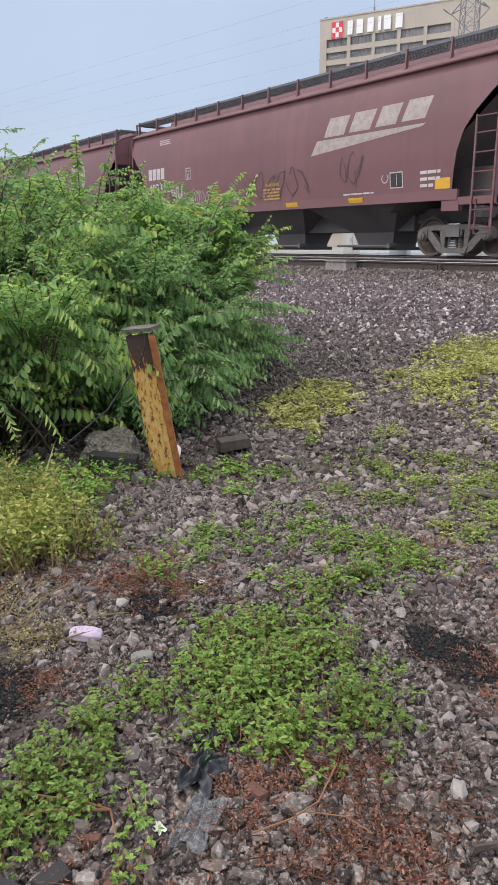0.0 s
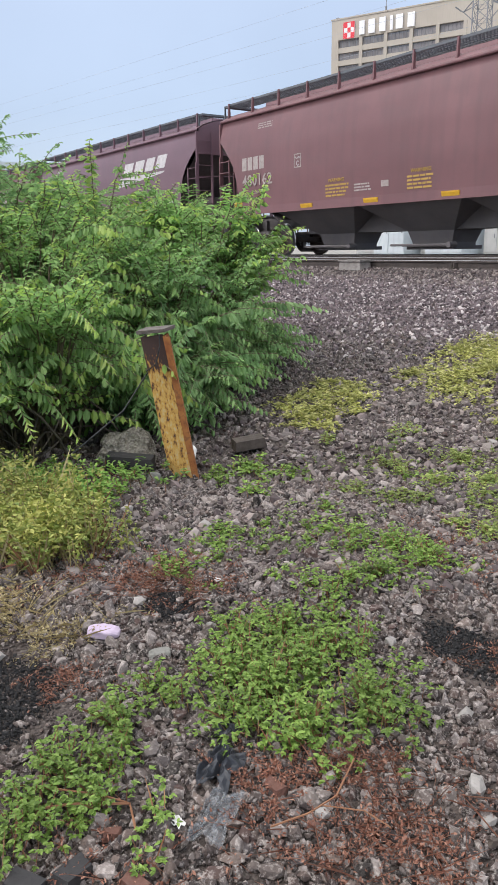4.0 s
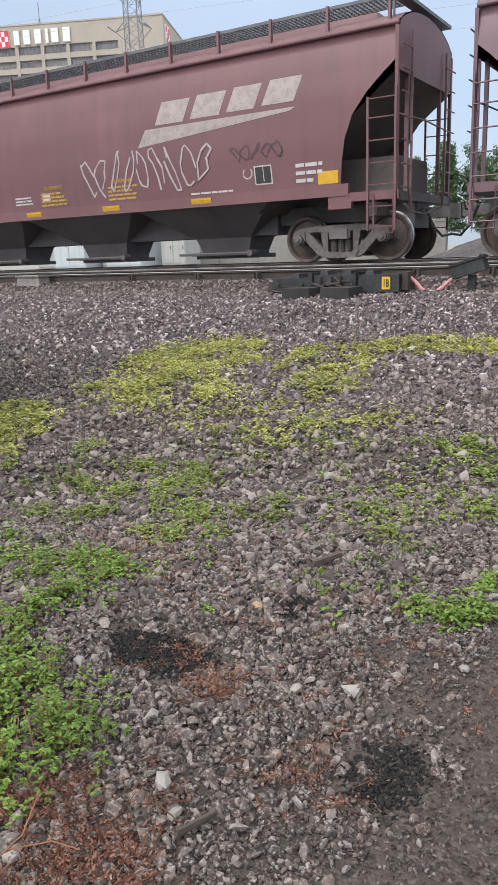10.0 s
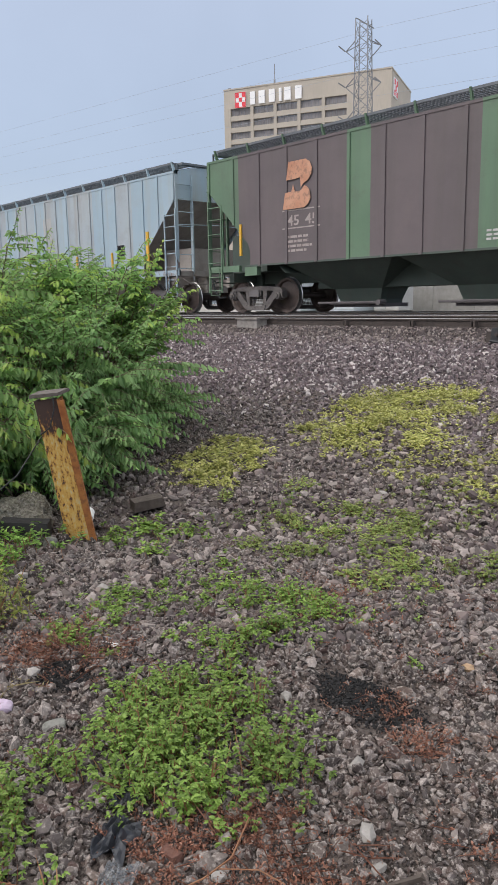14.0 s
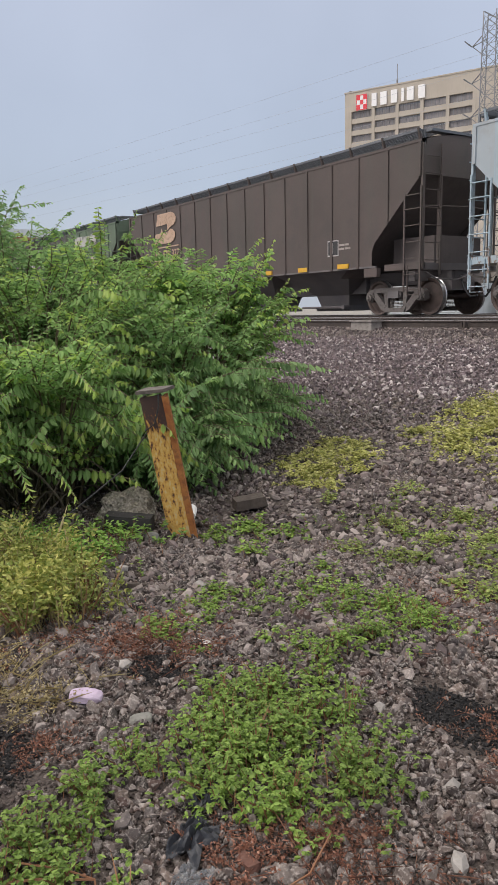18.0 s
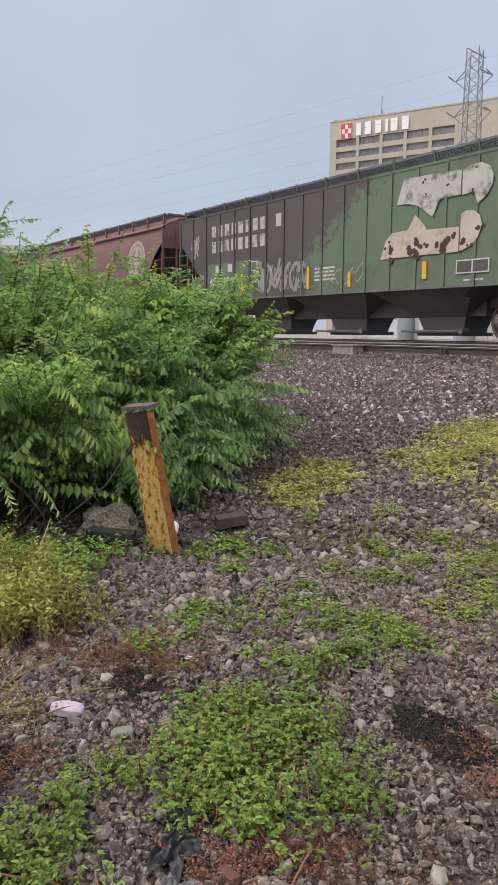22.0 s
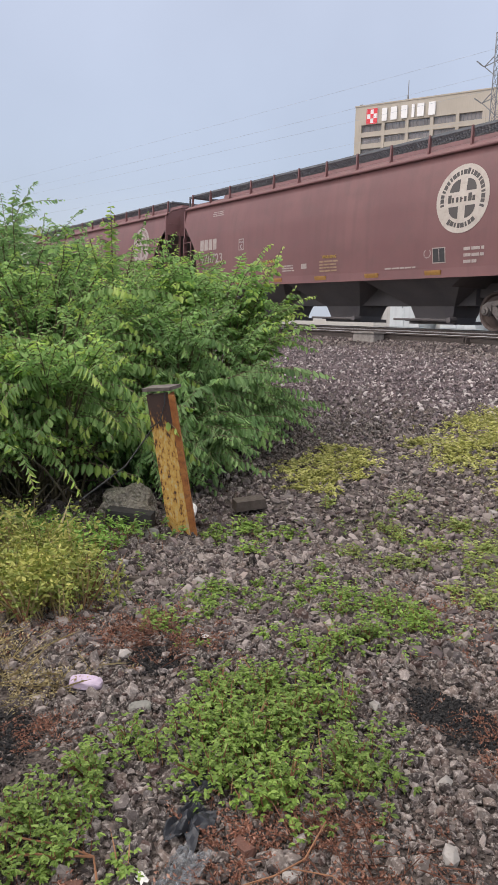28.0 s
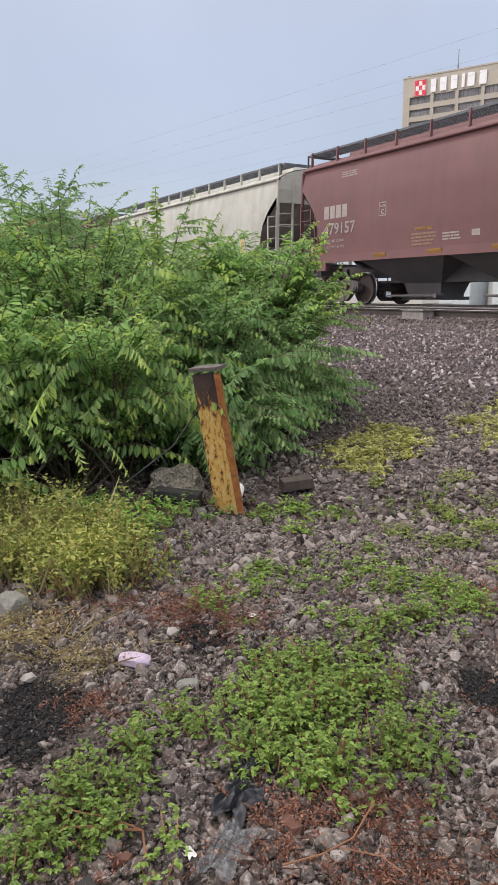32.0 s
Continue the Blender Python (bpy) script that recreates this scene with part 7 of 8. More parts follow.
def tall_weeds(cx, cy, rx, ry, turn, n, height, seed):
    """Yellowing stalky weeds: thin stalks with feathery heads."""
    rng = np.random.RandomState(seed)
    x, y = ellipse_points(rng, n, cx, cy, rx, ry, turn, 10, 0.4)
    h = height * rng.uniform(0.45, 1.1, n)
    root = np.stack([x, y, ground_z(x, y)], -1)
    lean = rng.normal(0, 0.28, (n, 2))
    tip = root + np.stack([lean[:, 0] * h, lean[:, 1] * h, h], -1)
    v, f = leaf_arrays(root, unit(tip - root), np.tile((0.4, 1.0, 0.0), (n, 1)), np.linalg.norm(tip - root, axis=1), rng.uniform(0.002, 0.0035, n), 0.0)
    idx = np.ones(len(f), dtype=np.int32)
    m = 14
    k = np.repeat(np.arange(n), m)
    t = 1.05 - 0.5 * rng.uniform(0, 1, len(k)) ** 1.5
    b = root[k] + (tip - root)[k] * t[:, None] + rng.normal(0, 0.016, (len(k), 3))
    w = unit(np.concatenate([rng.normal(0, 1, (len(k), 2)), rng.uniform(-0.2, 1.0, (len(k), 1))], 1))
    l = rng.uniform(0.014, 0.032, len(k))
    v2, f2 = leaf_arrays(b, w, rng.normal(0, 1, (len(k), 3)), l, l * rng.uniform(0.35, 0.6, len(k)))
    me = big_mesh("tall_weeds", np.concatenate([v, v2]), np.concatenate([f, f2 + len(v)]), [YGRASS, STRAW], np.concatenate([idx, np.zeros(len(f2), dtype=np.int32)]))
    return tagged(new("tall_weeds", me), "yellowing tall weeds with feathery heads and straw stalks", "weeds", kind="stuff")


def shrub(cx, cy, height, spread, stems, seed, label, young=0.25, bare=0.22, leaf=1.0, twigs=18, shoots=(), sprays=0, dark=False, comb=False, clear=0.0):
    """A suckering shrub: arching stems, side twigs, and oval leaves in opposite pairs along them.
    A comb shrub bears long level sprays, their leaves hanging in rows, most of them out to the open side;
    below the height clear its branches are bare."""
    rng = np.random.RandomState(seed)
    z0 = float(ground_z(cx, cy)) - 0.02
    s = thing("shrub", label, "shrub", "shrubs behind the post", pose(cx, cy, z0))
    wood = Mesh()
    B, W, U, LN, WD, ID = [], [], [], [], [], []

    def leafy(p, d, length, size, tone, sag, hang=0.0):
        """Leaf pairs along one twig."""
        n = max(3, int(length / (0.034 * size)))
        u = (np.arange(n) + 0.6) / n
        c = p + d * (length * u)[:, None] - np.outer(sag * length * u * u, (0, 0, 1.0))
        fwd = d - np.outer(2 * sag * u, (0, 0, 1.0))
        fwd = fwd / np.linalg.norm(fwd, axis=1)[:, None]
        sd = np.cross(fwd, (0, 0, 1.0))
        sd = sd / (np.linalg.norm(sd, axis=1)[:, None] + 1e-6)
        turn = rng.uniform(-0.5, 0.5, n)
        sd = sd * np.cos(turn)[:, None] + np.cross(fwd, sd) * np.sin(turn)[:, None]
        for sgn in (-1, 1):
            w = sd * (sgn * rng.uniform(0.6, 1.0, n))[:, None] + fwd * rng.uniform(0.25, 0.7, n)[:, None] - np.outer(rng.uniform(0.05, 0.75, n), (0, 0, 1.0))
            if hang:
                w = sd * (sgn * rng.uniform(0.15, 0.45, n))[:, None] + fwd * rng.uniform(0.1, 0.45, n)[:, None] - np.outer(hang * rng.uniform(0.7, 1.2, n), (0, 0, 1.0))
            w = unit(w)
            B.append(c), W.append(w)
            U.append(unit(np.cross(fwd, w)) * sgn + rng.normal(0, 0.3, (n, 3)) if hang else np.tile((0, 0, 1.0), (n, 1)) + rng.normal(0, 0.35, (n, 3)))
            l = 0.066 * size * rng.uniform(0.65, 1.15, n) * np.interp(u, (0, 0.3, 0.8, 1), (0.75, 1.0, 0.85, 0.5))
            LN.append(l), WD.append(l * rng.uniform(0.40, 0.52, n)), ID.append((u * rng.uniform(0.7, 1.15, n) > 1 - tone).astype(int))
        wood.tube([tuple(p), tuple(p + d * length * 0.5 - np.array((0, 0, sag * length * 0.25))), tuple(c[-1])], 0.0028, 3)

    for i in range(stems):
        a = rng.uniform(0, 6.283)
        r = math.sqrt(rng.uniform(0, 1))
        root = np.array((0.3 * spread * r * math.cos(a), 0.3 * spread * r * math.sin(a), 0))
        tall = height * (1.0 - 0.42 * r ** 2.4) * rng.uniform(0.80, 1.0)
        reach = spread * (0.25 + 0.75 * r) * rng.uniform(0.75, 1.05)
        tip = root + np.array((reach * math.cos(a), reach * math.sin(a), tall))
        ctrl = root + np.array((0.3 * reach * math.cos(a), 0.3 * reach * math.sin(a), tall * 0.95))
        curve = lambda t: root * (1 - t) ** 2 + ctrl * 2 * t * (1 - t) + tip * t * t
        pts = [curve(k / 6) for k in range(7)]
        for k in range(6):
            wood.rod(pts[k], pts[k + 1], 0.011 * (1 - k / 7.5), 4, 0.011 * (1 - (k + 1) / 7.5))
        isy = rng.uniform() < young
        if comb:
            for q in range(10):
                t = bare + (1 - bare) * (q + rng.uniform(0, 1)) / 10
                b = rng.normal(-0.3, 0.85) if rng.uniform() < 0.7 else a + rng.uniform(-1.2, 1.2)
                p = curve(t)
                if p[2] > 0.62 * height and height > 0.9:
                    d = np.array((0.7 * math.cos(b), 0.7 * math.sin(b), rng.uniform(0.35, 1.0)))
                    leafy(p, d / np.linalg.norm(d), rng.uniform(0.20, 0.40), leaf * rng.uniform(0.6, 0.85), 0.45 if isy else 0.12, rng.uniform(0.05, 0.3), 0.0)
                    continue
                d = np.array((math.cos(b), math.sin(b), rng.uniform(0.05, 0.55)))
                ln, sag = rng.uniform(0.30, 0.70) * min(1.0, 0.5 + spread), rng.uniform(0.25, 0.55)
                if p[2] + ln * (0.3 - sag) < clear:
                    continue
                leafy(p, d / np.linalg.norm(d), ln, leaf * rng.uniform(0.85, 1.15), 0.35 if isy else 0.06, sag, 0.85 if rng.uniform() < 0.6 else 0.35)
            leafy(curve(0.8), unit((tip - ctrl + np.array((0, 0, 0.25 * tall)))[None])[0], 0.3, leaf * 0.8, 0.5, 0.2)
            continue
        for q in range(twigs):
            t = bare + (1 - bare) * ((q + rng.uniform(0, 1)) / twigs) ** 0.75
            p = curve(t)
            b = a + rng.uniform(-2.2, 2.2)
            up = rng.uniform(0.0, 0.9)
            d = np.array((math.cos(b), math.sin(b), up))
            if q == twigs - 1:
                d = tip - ctrl + np.array((0, 0, 0.25 * tall))
            d = d / np.linalg.norm(d)
            leafy(p, d, rng.uniform(0.18, 0.36) * (0.85 + 0.4 * t), leaf * rng.uniform(0.8, 1.1), (0.55 if isy else 0.12) * (t ** 2), rng.uniform(0.1, 0.45))
    for i in range(sprays):
        # long arching sprays that hang out over the front
        b = rng.uniform(-1.5, 1.0)
        p = np.array((0.45 * spread * math.cos(b), 0.45 * spread * math.sin(b), height * rng.uniform(0.45, 0.85)))
        d = np.array((math.cos(b), math.sin(b), rng.uniform(0.15, 0.6)))
        leafy(p, d / np.linalg.norm(d), rng.uniform(0.5, 0.9), leaf * 1.1, 0.4, rng.uniform(0.35, 0.6), 0.9 if comb else 0.0)
    for dx, dy, z in shoots:
        # long leafy leaders
        q0 = np.array((dx * 0.35, dy * 0.35, z * 0.45))
        d = np.array((dx, dy, z)) - q0
        n = np.linalg.norm(d)
        d = d / n
        leafy(q0, d, n, leaf * 1.15, 0.4, 0.06, 0.35)
        wood.rod(q0, q0 + d * n * 0.8, 0.006, 4, 0.003)
        for k in range(14):
            e = d * rng.uniform(0.35, 0.8) + np.array((rng.uniform(-0.9, 0.9), rng.uniform(-0.9, 0.9), 0.1))
            leafy(q0 + d * n * (0.05 + 0.058 * k), e / np.linalg.norm(e), rng.uniform(0.16, 0.32) * (1.15 - 0.05 * k), leaf * 1.1, 0.3, 0.35, 0.4)
    v, f = leaf_arrays(np.concatenate(B), np.concatenate(W), np.concatenate(U), np.concatenate(LN), np.concatenate(WD))
    part("branchwork", wood, STEM, s, "thin brown-green woody stems")
    part("crown", big_mesh("crown", v, f, [BUSHD if dark else BUSHL, BUSHL if dark else BUSHT], np.repeat(np.concatenate(ID), 4)), None, s, "mass of small oval green leaves")
    return s


def bare_stems():
    """Dead grey stems arching in the gloom at the foot of the thicket."""
    rng = np.random.RandomState(90)
    for i in range(16):
        b = thing("bare_branch", "bare brown arching branch at the thicket's foot", "branch", "bare branches in the thicket")
        x, y = rng.uniform(-3.75, -3.35), rng.uniform(1.2, 2.35)
        a, r, h = rng.uniform(0.3, 2.6), rng.uniform(0.35, 0.8), rng.uniform(0.2, 0.5)
        pts = [(x - 0.15 * r * k / 7 + 0.1 * math.sin(k), y + r * (k / 7 - 0.5) * (1 if i % 2 else -1), h * math.sin(math.pi * (0.05 + 0.8 * k / 7)) - 0.03) for k in range(8)]
        part("stem", Mesh().tube(pts, rng.uniform(0.0035, 0.007), 5), STEMD, b)


def plant_everything():
    # shrubs behind the leaning post
    shrub(-4.9, 2.55, 1.68, 0.95, 40, 1, "green suckering shrub with arching leafy branches", 0.2, 0.2, 1.25, sprays=14, comb=True, clear=0.42)
    shrub(-5.9, 3.55, 1.95, 0.95, 44, 2, "tall green suckering shrub with fresh pale shoots", 0.18, shoots=((0.72, -0.35, 2.16),))
    shrub(-5.35, 4.25, 1.70, 0.66, 40, 3, "green suckering shrub with pale shoots beside the ballast", 0.45, 0.22, 1.2, shoots=((0.25, 0.62, 1.9), (0.3, 0.75, 1.55), (0.1, 0.4, 1.72), (0.2, 0.8, 1.2)))
    shrub(-4.75, 3.55, 1.3, 0.66, 36, 4, "low green suckering shrub behind the post", 0.2, 0.2, 1.3, sprays=12, dark=True, comb=True)
    shrub(-6.7, 2.6, 2.32, 0.95, 44, 5, "tall dark green suckering shrub with bare topmost shoots", 0.1, dark=True)
    shrub(-4.4, 1.65, 1.36, 0.8, 36, 6, "green suckering shrub with long arching branches", 0.2, 0.24, 1.3, sprays=16, comb=True, clear=0.45)
    shrub(-7.4, 4.7, 1.76, 1.0, 32, 7, "green suckering shrub near the bank", 0.3)
    shrub(-5.4, 4.55, 0.45, 0.45, 24, 8, "low spreading green shrub on the ballast edge", 0.15, 0.2, 1.25, dark=True, comb=True)
    shrub(-5.4, 1.2, 1.75, 0.9, 34, 9, "green suckering shrub at the thicket's edge", 0.2)
    shrub(-7.6, 1.8, 2.01, 1.1, 30, 10, "tall green suckering shrub deep in the thicket", 0.15)
    shrub(-3.82, 2.25, 1.05, 0.5, 28, 11, "low green suckering shrub at the front of the thicket", 0.3, 0.12, 1.3, sprays=10, comb=True, clear=0.42)
    shrub(-4.12, 3.1, 0.69, 0.44, 30, 12, "low green shrub spreading behind the post", 0.15, 0.2, 1.3, dark=True, comb=True)
    shrub(-5.0, 4.2, 0.6, 0.45, 26, 13, "low green shrub trailing over the ballast edge", 0.2, 0.2, 1.25, dark=True, comb=True)
    shrub(-4.3, 0.95, 1.05, 0.6, 28, 14, "low green suckering shrub with drooping branches", 0.25, 0.1, 1.3, sprays=10, comb=True, clear=0.35)
    shrub(-4.0, 1.45, 0.78, 0.45, 26, 15, "low green suckering shrub hanging over the weeds", 0.3, 0.3, 1.3, comb=True, clear=0.40)
    shrub(-3.62, 1.0, 0.5, 0.4, 20, 16, "low green suckering shrub hanging over the weeds", 0.3, 0.1, 1.3, comb=True, clear=0.25)
    shrub(-5.85, 2.65, 2.1, 0.6, 36, 17, "tall dense green suckering shrub in the thicket", 0.1, shoots=((0.35, -0.15, 2.14), (0.1, 0.2, 2.12)), dark=True)
    shrub(-3.85, 2.02, 0.55, 0.34, 20, 19, "low green suckering shrub hanging over the concrete lump", 0.3, 0.08, 1.3, sprays=5, comb=True, clear=0.40)
    bare_stems()
    # fresh green weeds
    weed_clumps(((-1.24, 1.86, 0.10), (-1.19, 2.02, 0.12), (-0.96, 1.96, 0.15), (-0.92, 1.77, 0.15), (-0.98, 2.13, 0.10), (-0.73, 1.98, 0.12), (-0.73, 1.75, 0.12), (-1.05, 1.70, 0.09), (-1.07, 1.83, 0.13), (-0.63, 1.94, 0.06), (-0.86, 1.63, 0.08)),
                4700, 0.095, 0.018, WEED, "bright green leafy weeds on the gravel", 31)
    weed_clumps(((-0.86, 1.08, 0.09), (-0.93, 1.18, 0.11), (-1.01, 1.35, 0.09), (-1.10, 1.49, 0.07), (-0.80, 1.20, 0.07), (-0.80, 1.02, 0.07), (-1.01, 1.53, 0.06), (-0.91, 1.29, 0.07), (-0.68, 1.30, 0.03), (-0.60, 1.22, 0.03)),
                4500, 0.085, 0.017, WEED, "bright green leafy weeds beside torn plastic", 32)
    weed_clumps(((-1.64, 2.74, 0.08), (-1.44, 2.81, 0.14), (-1.28, 2.79, 0.12), (-1.27, 2.54, 0.10), (-1.27, 2.29, 0.07), (-1.41, 2.31, 0.05), (-1.29, 2.42, 0.09), (-1.15, 2.21, 0.07), (-1.55, 2.62, 0.06)),
                3800, 0.075, 0.018, WEED, "bright green weeds in ragged clumps on the gravel", 33)
    weed_clumps(((0.0, 3.09, 0.11), (-0.13, 3.12, 0.06), (0.08, 3.17, 0.09), (0.07, 3.38, 0.07)), 3400, 0.055, 0.022, WEED, "small tuft of bright green weeds", 34)
    weed_clumps(((-1.34, 3.38, 0.12), (-1.55, 3.52, 0.12), (-1.59, 3.77, 0.12), (-1.45, 3.20, 0.09), (-1.15, 3.33, 0.07), (-2.06, 3.97, 0.09), (-2.59, 4.0, 0.07), (-0.44, 3.64, 0.09), (-0.32, 3.54, 0.06), (-0.13, 4.05, 0.11), (-0.62, 3.84, 0.07), (-1.75, 3.3, 0.08), (-1.0, 3.6, 0.07), (-2.1, 3.98, 0.16), (-1.68, 3.7, 0.16), (-1.63, 3.93, 0.13), (-1.84, 3.52, 0.13), (-1.36, 3.47, 0.12), (-1.17, 3.56, 0.08), (-1.29, 3.19, 0.10), (-2.13, 3.56, 0.09), (-2.08, 3.2, 0.10), (-1.88, 3.25, 0.10), (-2.31, 3.61, 0.12), (-1.8, 4.1, 0.11), (-2.68, 4.2, 0.09), (-2.87, 3.66, 0.08), (-1.06, 3.78, 0.08)),
                2500, 0.055, 0.021, WEEDO, "sparse yellow-green weeds on the gravel", 35, 4)
    weed_clumps(((-1.77, 1.93, 0.07), (-1.80, 2.15, 0.07), (-2.08, 2.40, 0.08), (-1.95, 2.25, 0.05), (-2.75, 2.75, 0.07), (-2.55, 2.95, 0.05), (-1.81, 2.74, 0.09), (-2.11, 2.37, 0.09), (-1.81, 2.0, 0.09), (-1.5, 2.24, 0.06), (-1.94, 2.27, 0.07), (-1.71, 1.92, 0.08), (-2.0, 2.9, 0.07)), 2200, 0.05, 0.02, WEED, "small green weeds on reddish soil", 42, 4)
    weed_patch("weeds", -1.85, 2.53, 0.34, 0.26, 20, 150, 0.045, 0.02, WEED, "sparse green weeds on the gravel", 36, 8, 16, 0.3)
    weed_patch("weeds", -3.15, 1.95, 0.50, 0.36, 40, 1000, 0.10, 0.03, WEEDB, "green ground-covering weeds below the shrubs", 39, 8, 12)
    weed_patch("weeds", -2.6, 2.9, 0.3, 0.3, 40, 120, 0.07, 0.03, WEED, "green weeds at the foot of the post", 40, 8, 6)
    weed_patch("weeds", -0.41, 4.04, 0.6, 0.35, 0, 260, 0.045, 0.022, WEEDO, "sparse yellow-green weeds on the gravel", 41, 8, 22, 0.25)
    weed_patch("weeds", -0.75, 3.25, 0.8, 0.6, 0, 170, 0.035, 0.017, WEED, "tiny scattered green seedlings on the gravel", 43, 8, 40, 0.12)
    weed_patch("weeds", -2.1, 3.4, 0.7, 0.8, 0, 190, 0.04, 0.018, WEED, "tiny scattered green seedlings on the gravel", 44, 8, 40, 0.12)
    weed_patch("weeds", -1.3, 4.6, 1.0, 0.6, 0, 260, 0.045, 0.022, WEEDO, "small scattered yellow-green weeds on the gravel", 45, 8, 44, 0.12)
    weed_patch("weeds", -1.95, 2.1, 0.5, 0.5, 0, 90, 0.04, 0.017, WEED, "tiny scattered green seedlings on the gravel", 46, 8, 30, 0.12)
    for i, (px, py, r, n) in enumerate(((-1.92, 1.57, 0.16, 60), (-1.63, 1.93, 0.14, 45), (-0.66, 1.80, 0.13, 70), (-1.31, 1.34, 0.12, 40))):
        dry_weeds(px, py, r, r * 0.8, 30 * i, n, 160 + i, 0.07)
    # yellow-green stonecrop mats towards the bank
    weed_patch("stonecrop", -3.6, 6.45, 0.85, 1.65, 25, 3000, 0.06, 0.030, WEEDY, "yellow-green stonecrop mat on the dark ballast", 51, 8, 60, 0.16, False)
    weed_patch("stonecrop", -2.3, 6.9, 0.5, 1.2, 20, 900, 0.055, 0.030, WEEDY, "yellow-green stonecrop mat on the ballast", 52, 8, 34, 0.18, False)
    weed_patch("stonecrop", -1.4, 7.8, 0.85, 0.55, 0, 900, 0.055, 0.030, WEEDY, "yellow-green stonecrop mat on the ballast", 53, 8, 30, 0.2, False)
    weed_patch("stonecrop", -3.72, 4.42, 0.36, 0.66, 35, 620, 0.055, 0.028, WEEDY, "yellow-green stonecrop mat on the gravel", 54, 8, 30, 0.2, False)
    weed_patch("stonecrop", -1.9, 5.2, 1.0, 0.7, 0, 600, 0.035, 0.024, WEEDY, "thin stonecrop on the gravel", 55, 8, 36, 0.15, False)
    weed_patch("weeds", -0.36, 4.8, 0.30, 0.38, 0, 260, 0.04, 0.024, WEEDO, "ragged yellow-green weeds on the gravel", 56, 8, 20, 0.2, False)
    weed_patch("stonecrop", -3.3, 3.95, 0.3, 0.5, 30, 420, 0.04, 0.024, WEEDY, "thin stonecrop trailing over the gravel", 57, 8, 20, 0.2, False)
    # dead weeds
    dry_weeds(-0.45, 1.74, 0.21, 0.23, 0, 150, 61, 0.11)
    dry_weeds(-0.60, 1.55, 0.16, 0.16, 0, 90, 62, 0.075)
    dry_weeds(-0.08, 2.12, 0.15, 0.09, 0, 30, 63, 0.09)
    dry_weeds(-0.44, 2.34, 0.08, 0.08, 0, 50, 64, 0.08)
    dry_weeds(-0.72, 2.45, 0.14, 0.10, 0, 24, 65, 0.07)
    dry_weeds(-1.75, 1.80, 0.26, 0.24, 0, 190, 66, 0.10)
    dry_weeds(-1.3, 2.95, 0.25, 0.25, 0, 90, 67, 0.08)
    dry_weeds(-1.9, 1.22, 0.22, 0.18, 0, 150, 74, 0.15, STRAW, "dry straw stalks lying on the gravel")
    dry_weeds(-1.62, 1.42, 0.16, 0.16, 0, 80, 75, 0.13, STRAW, "dry straw stalks lying on the gravel")
    dry_weeds(-0.62, 1.02, 0.25, 0.2, 0, 60, 76, 0.1)
    dry_weeds(-0.2, 2.6, 0.4, 0.3, 0, 50, 77, 0.06)
    dry_weeds(-0.9, 3.1, 0.5, 0.4, 0, 80, 78, 0.06)
    weed_clumps(((-2.15, 1.72, 0.12), (-2.3, 1.85, 0.12), (-2.5, 1.9, 0.12), (-2.75, 1.75, 0.12), (-2.05, 1.5, 0.07)), 2600, 0.18, 0.020, WEEDO, "leafy yellow-green weeds among straw stalks", 58)
    tall_weeds(-2.2, 1.60, 0.20, 0.24, 0, 280, 0.20, 70)
    tall_weeds(-2.5, 1.55, 0.24, 0.36, 0, 300, 0.23, 71)
    tall_weeds(-2.85, 1.35, 0.30, 0.40, 0, 330, 0.28, 72)
    dry_weeds(-2.2, 1.55, 0.2, 0.25, 0, 120, 73, 0.16)


scatter_gravel()
plant_everything()


# ---- post, rubble, litter ----
def rusty_paint():
    m, n, l, b = node_mat("flaking_yellow_paint_on_rust")
    tc = n.new("ShaderNodeTexCoord")
    sep = n.new("ShaderNodeSeparateXYZ")
    l.new(tc.outputs["Object"], sep.inputs[0])
    no = n.new("ShaderNodeTexNoise")
    no.inputs["Scale"].default_value, no.inputs["Detail"].default_value, no.inputs["Roughness"].default_value = 40, 14, 0.74
    mp = n.new("ShaderNodeMapping")
    mp.inputs["Scale"].default_value = (1.0, 1.0, 0.42)
    l.new(tc.outputs["Object"], mp.inputs[0]), l.new(mp.outputs[0], no.inputs["Vector"])
    hi = n.new("ShaderNodeMapRange")
    hi.inputs["From Min"].default_value, hi.inputs["From Max"].default_value, hi.inputs["To Max"].default_value = 0.60, 0.86, 0.26
    l.new(sep.outputs["Z"], hi.inputs["Value"])
    ad = n.new("ShaderNodeMath")
    l.new(no.outputs[0], ad.inputs[0]), l.new(hi.outputs[0], ad.inputs[1])
    r = n.new("ShaderNodeValToRGB")
    for i, (p, c) in enumerate(((0.40, (0.52, 0.44, 0.26)), (0.46, (0.60, 0.38, 0.10)), (0.545, (0.50, 0.27, 0.055)), (0.56, (0.20, 0.08, 0.028)), (0.60, (0.055, 0.03, 0.024)))):
        e = r.color_ramp.elements[i] if i < 2 else r.color_ramp.elements.new(p)
        e.position, e.color = p, (*c, 1)
    l.new(ad.outputs[0], r.inputs[0]), l.new(r.outputs[0], b.inputs["Base Color"])
    b.inputs["Roughness"].default_value = 0.7
    bp = n.new("ShaderNodeBump")
    bp.inputs["Strength"].default_value, bp.inputs["Distance"].default_value = 0.5, 0.004
    l.new(no.outputs[0], bp.inputs["Height"]), l.new(bp.outputs[0], b.inputs["Normal"])
    return m


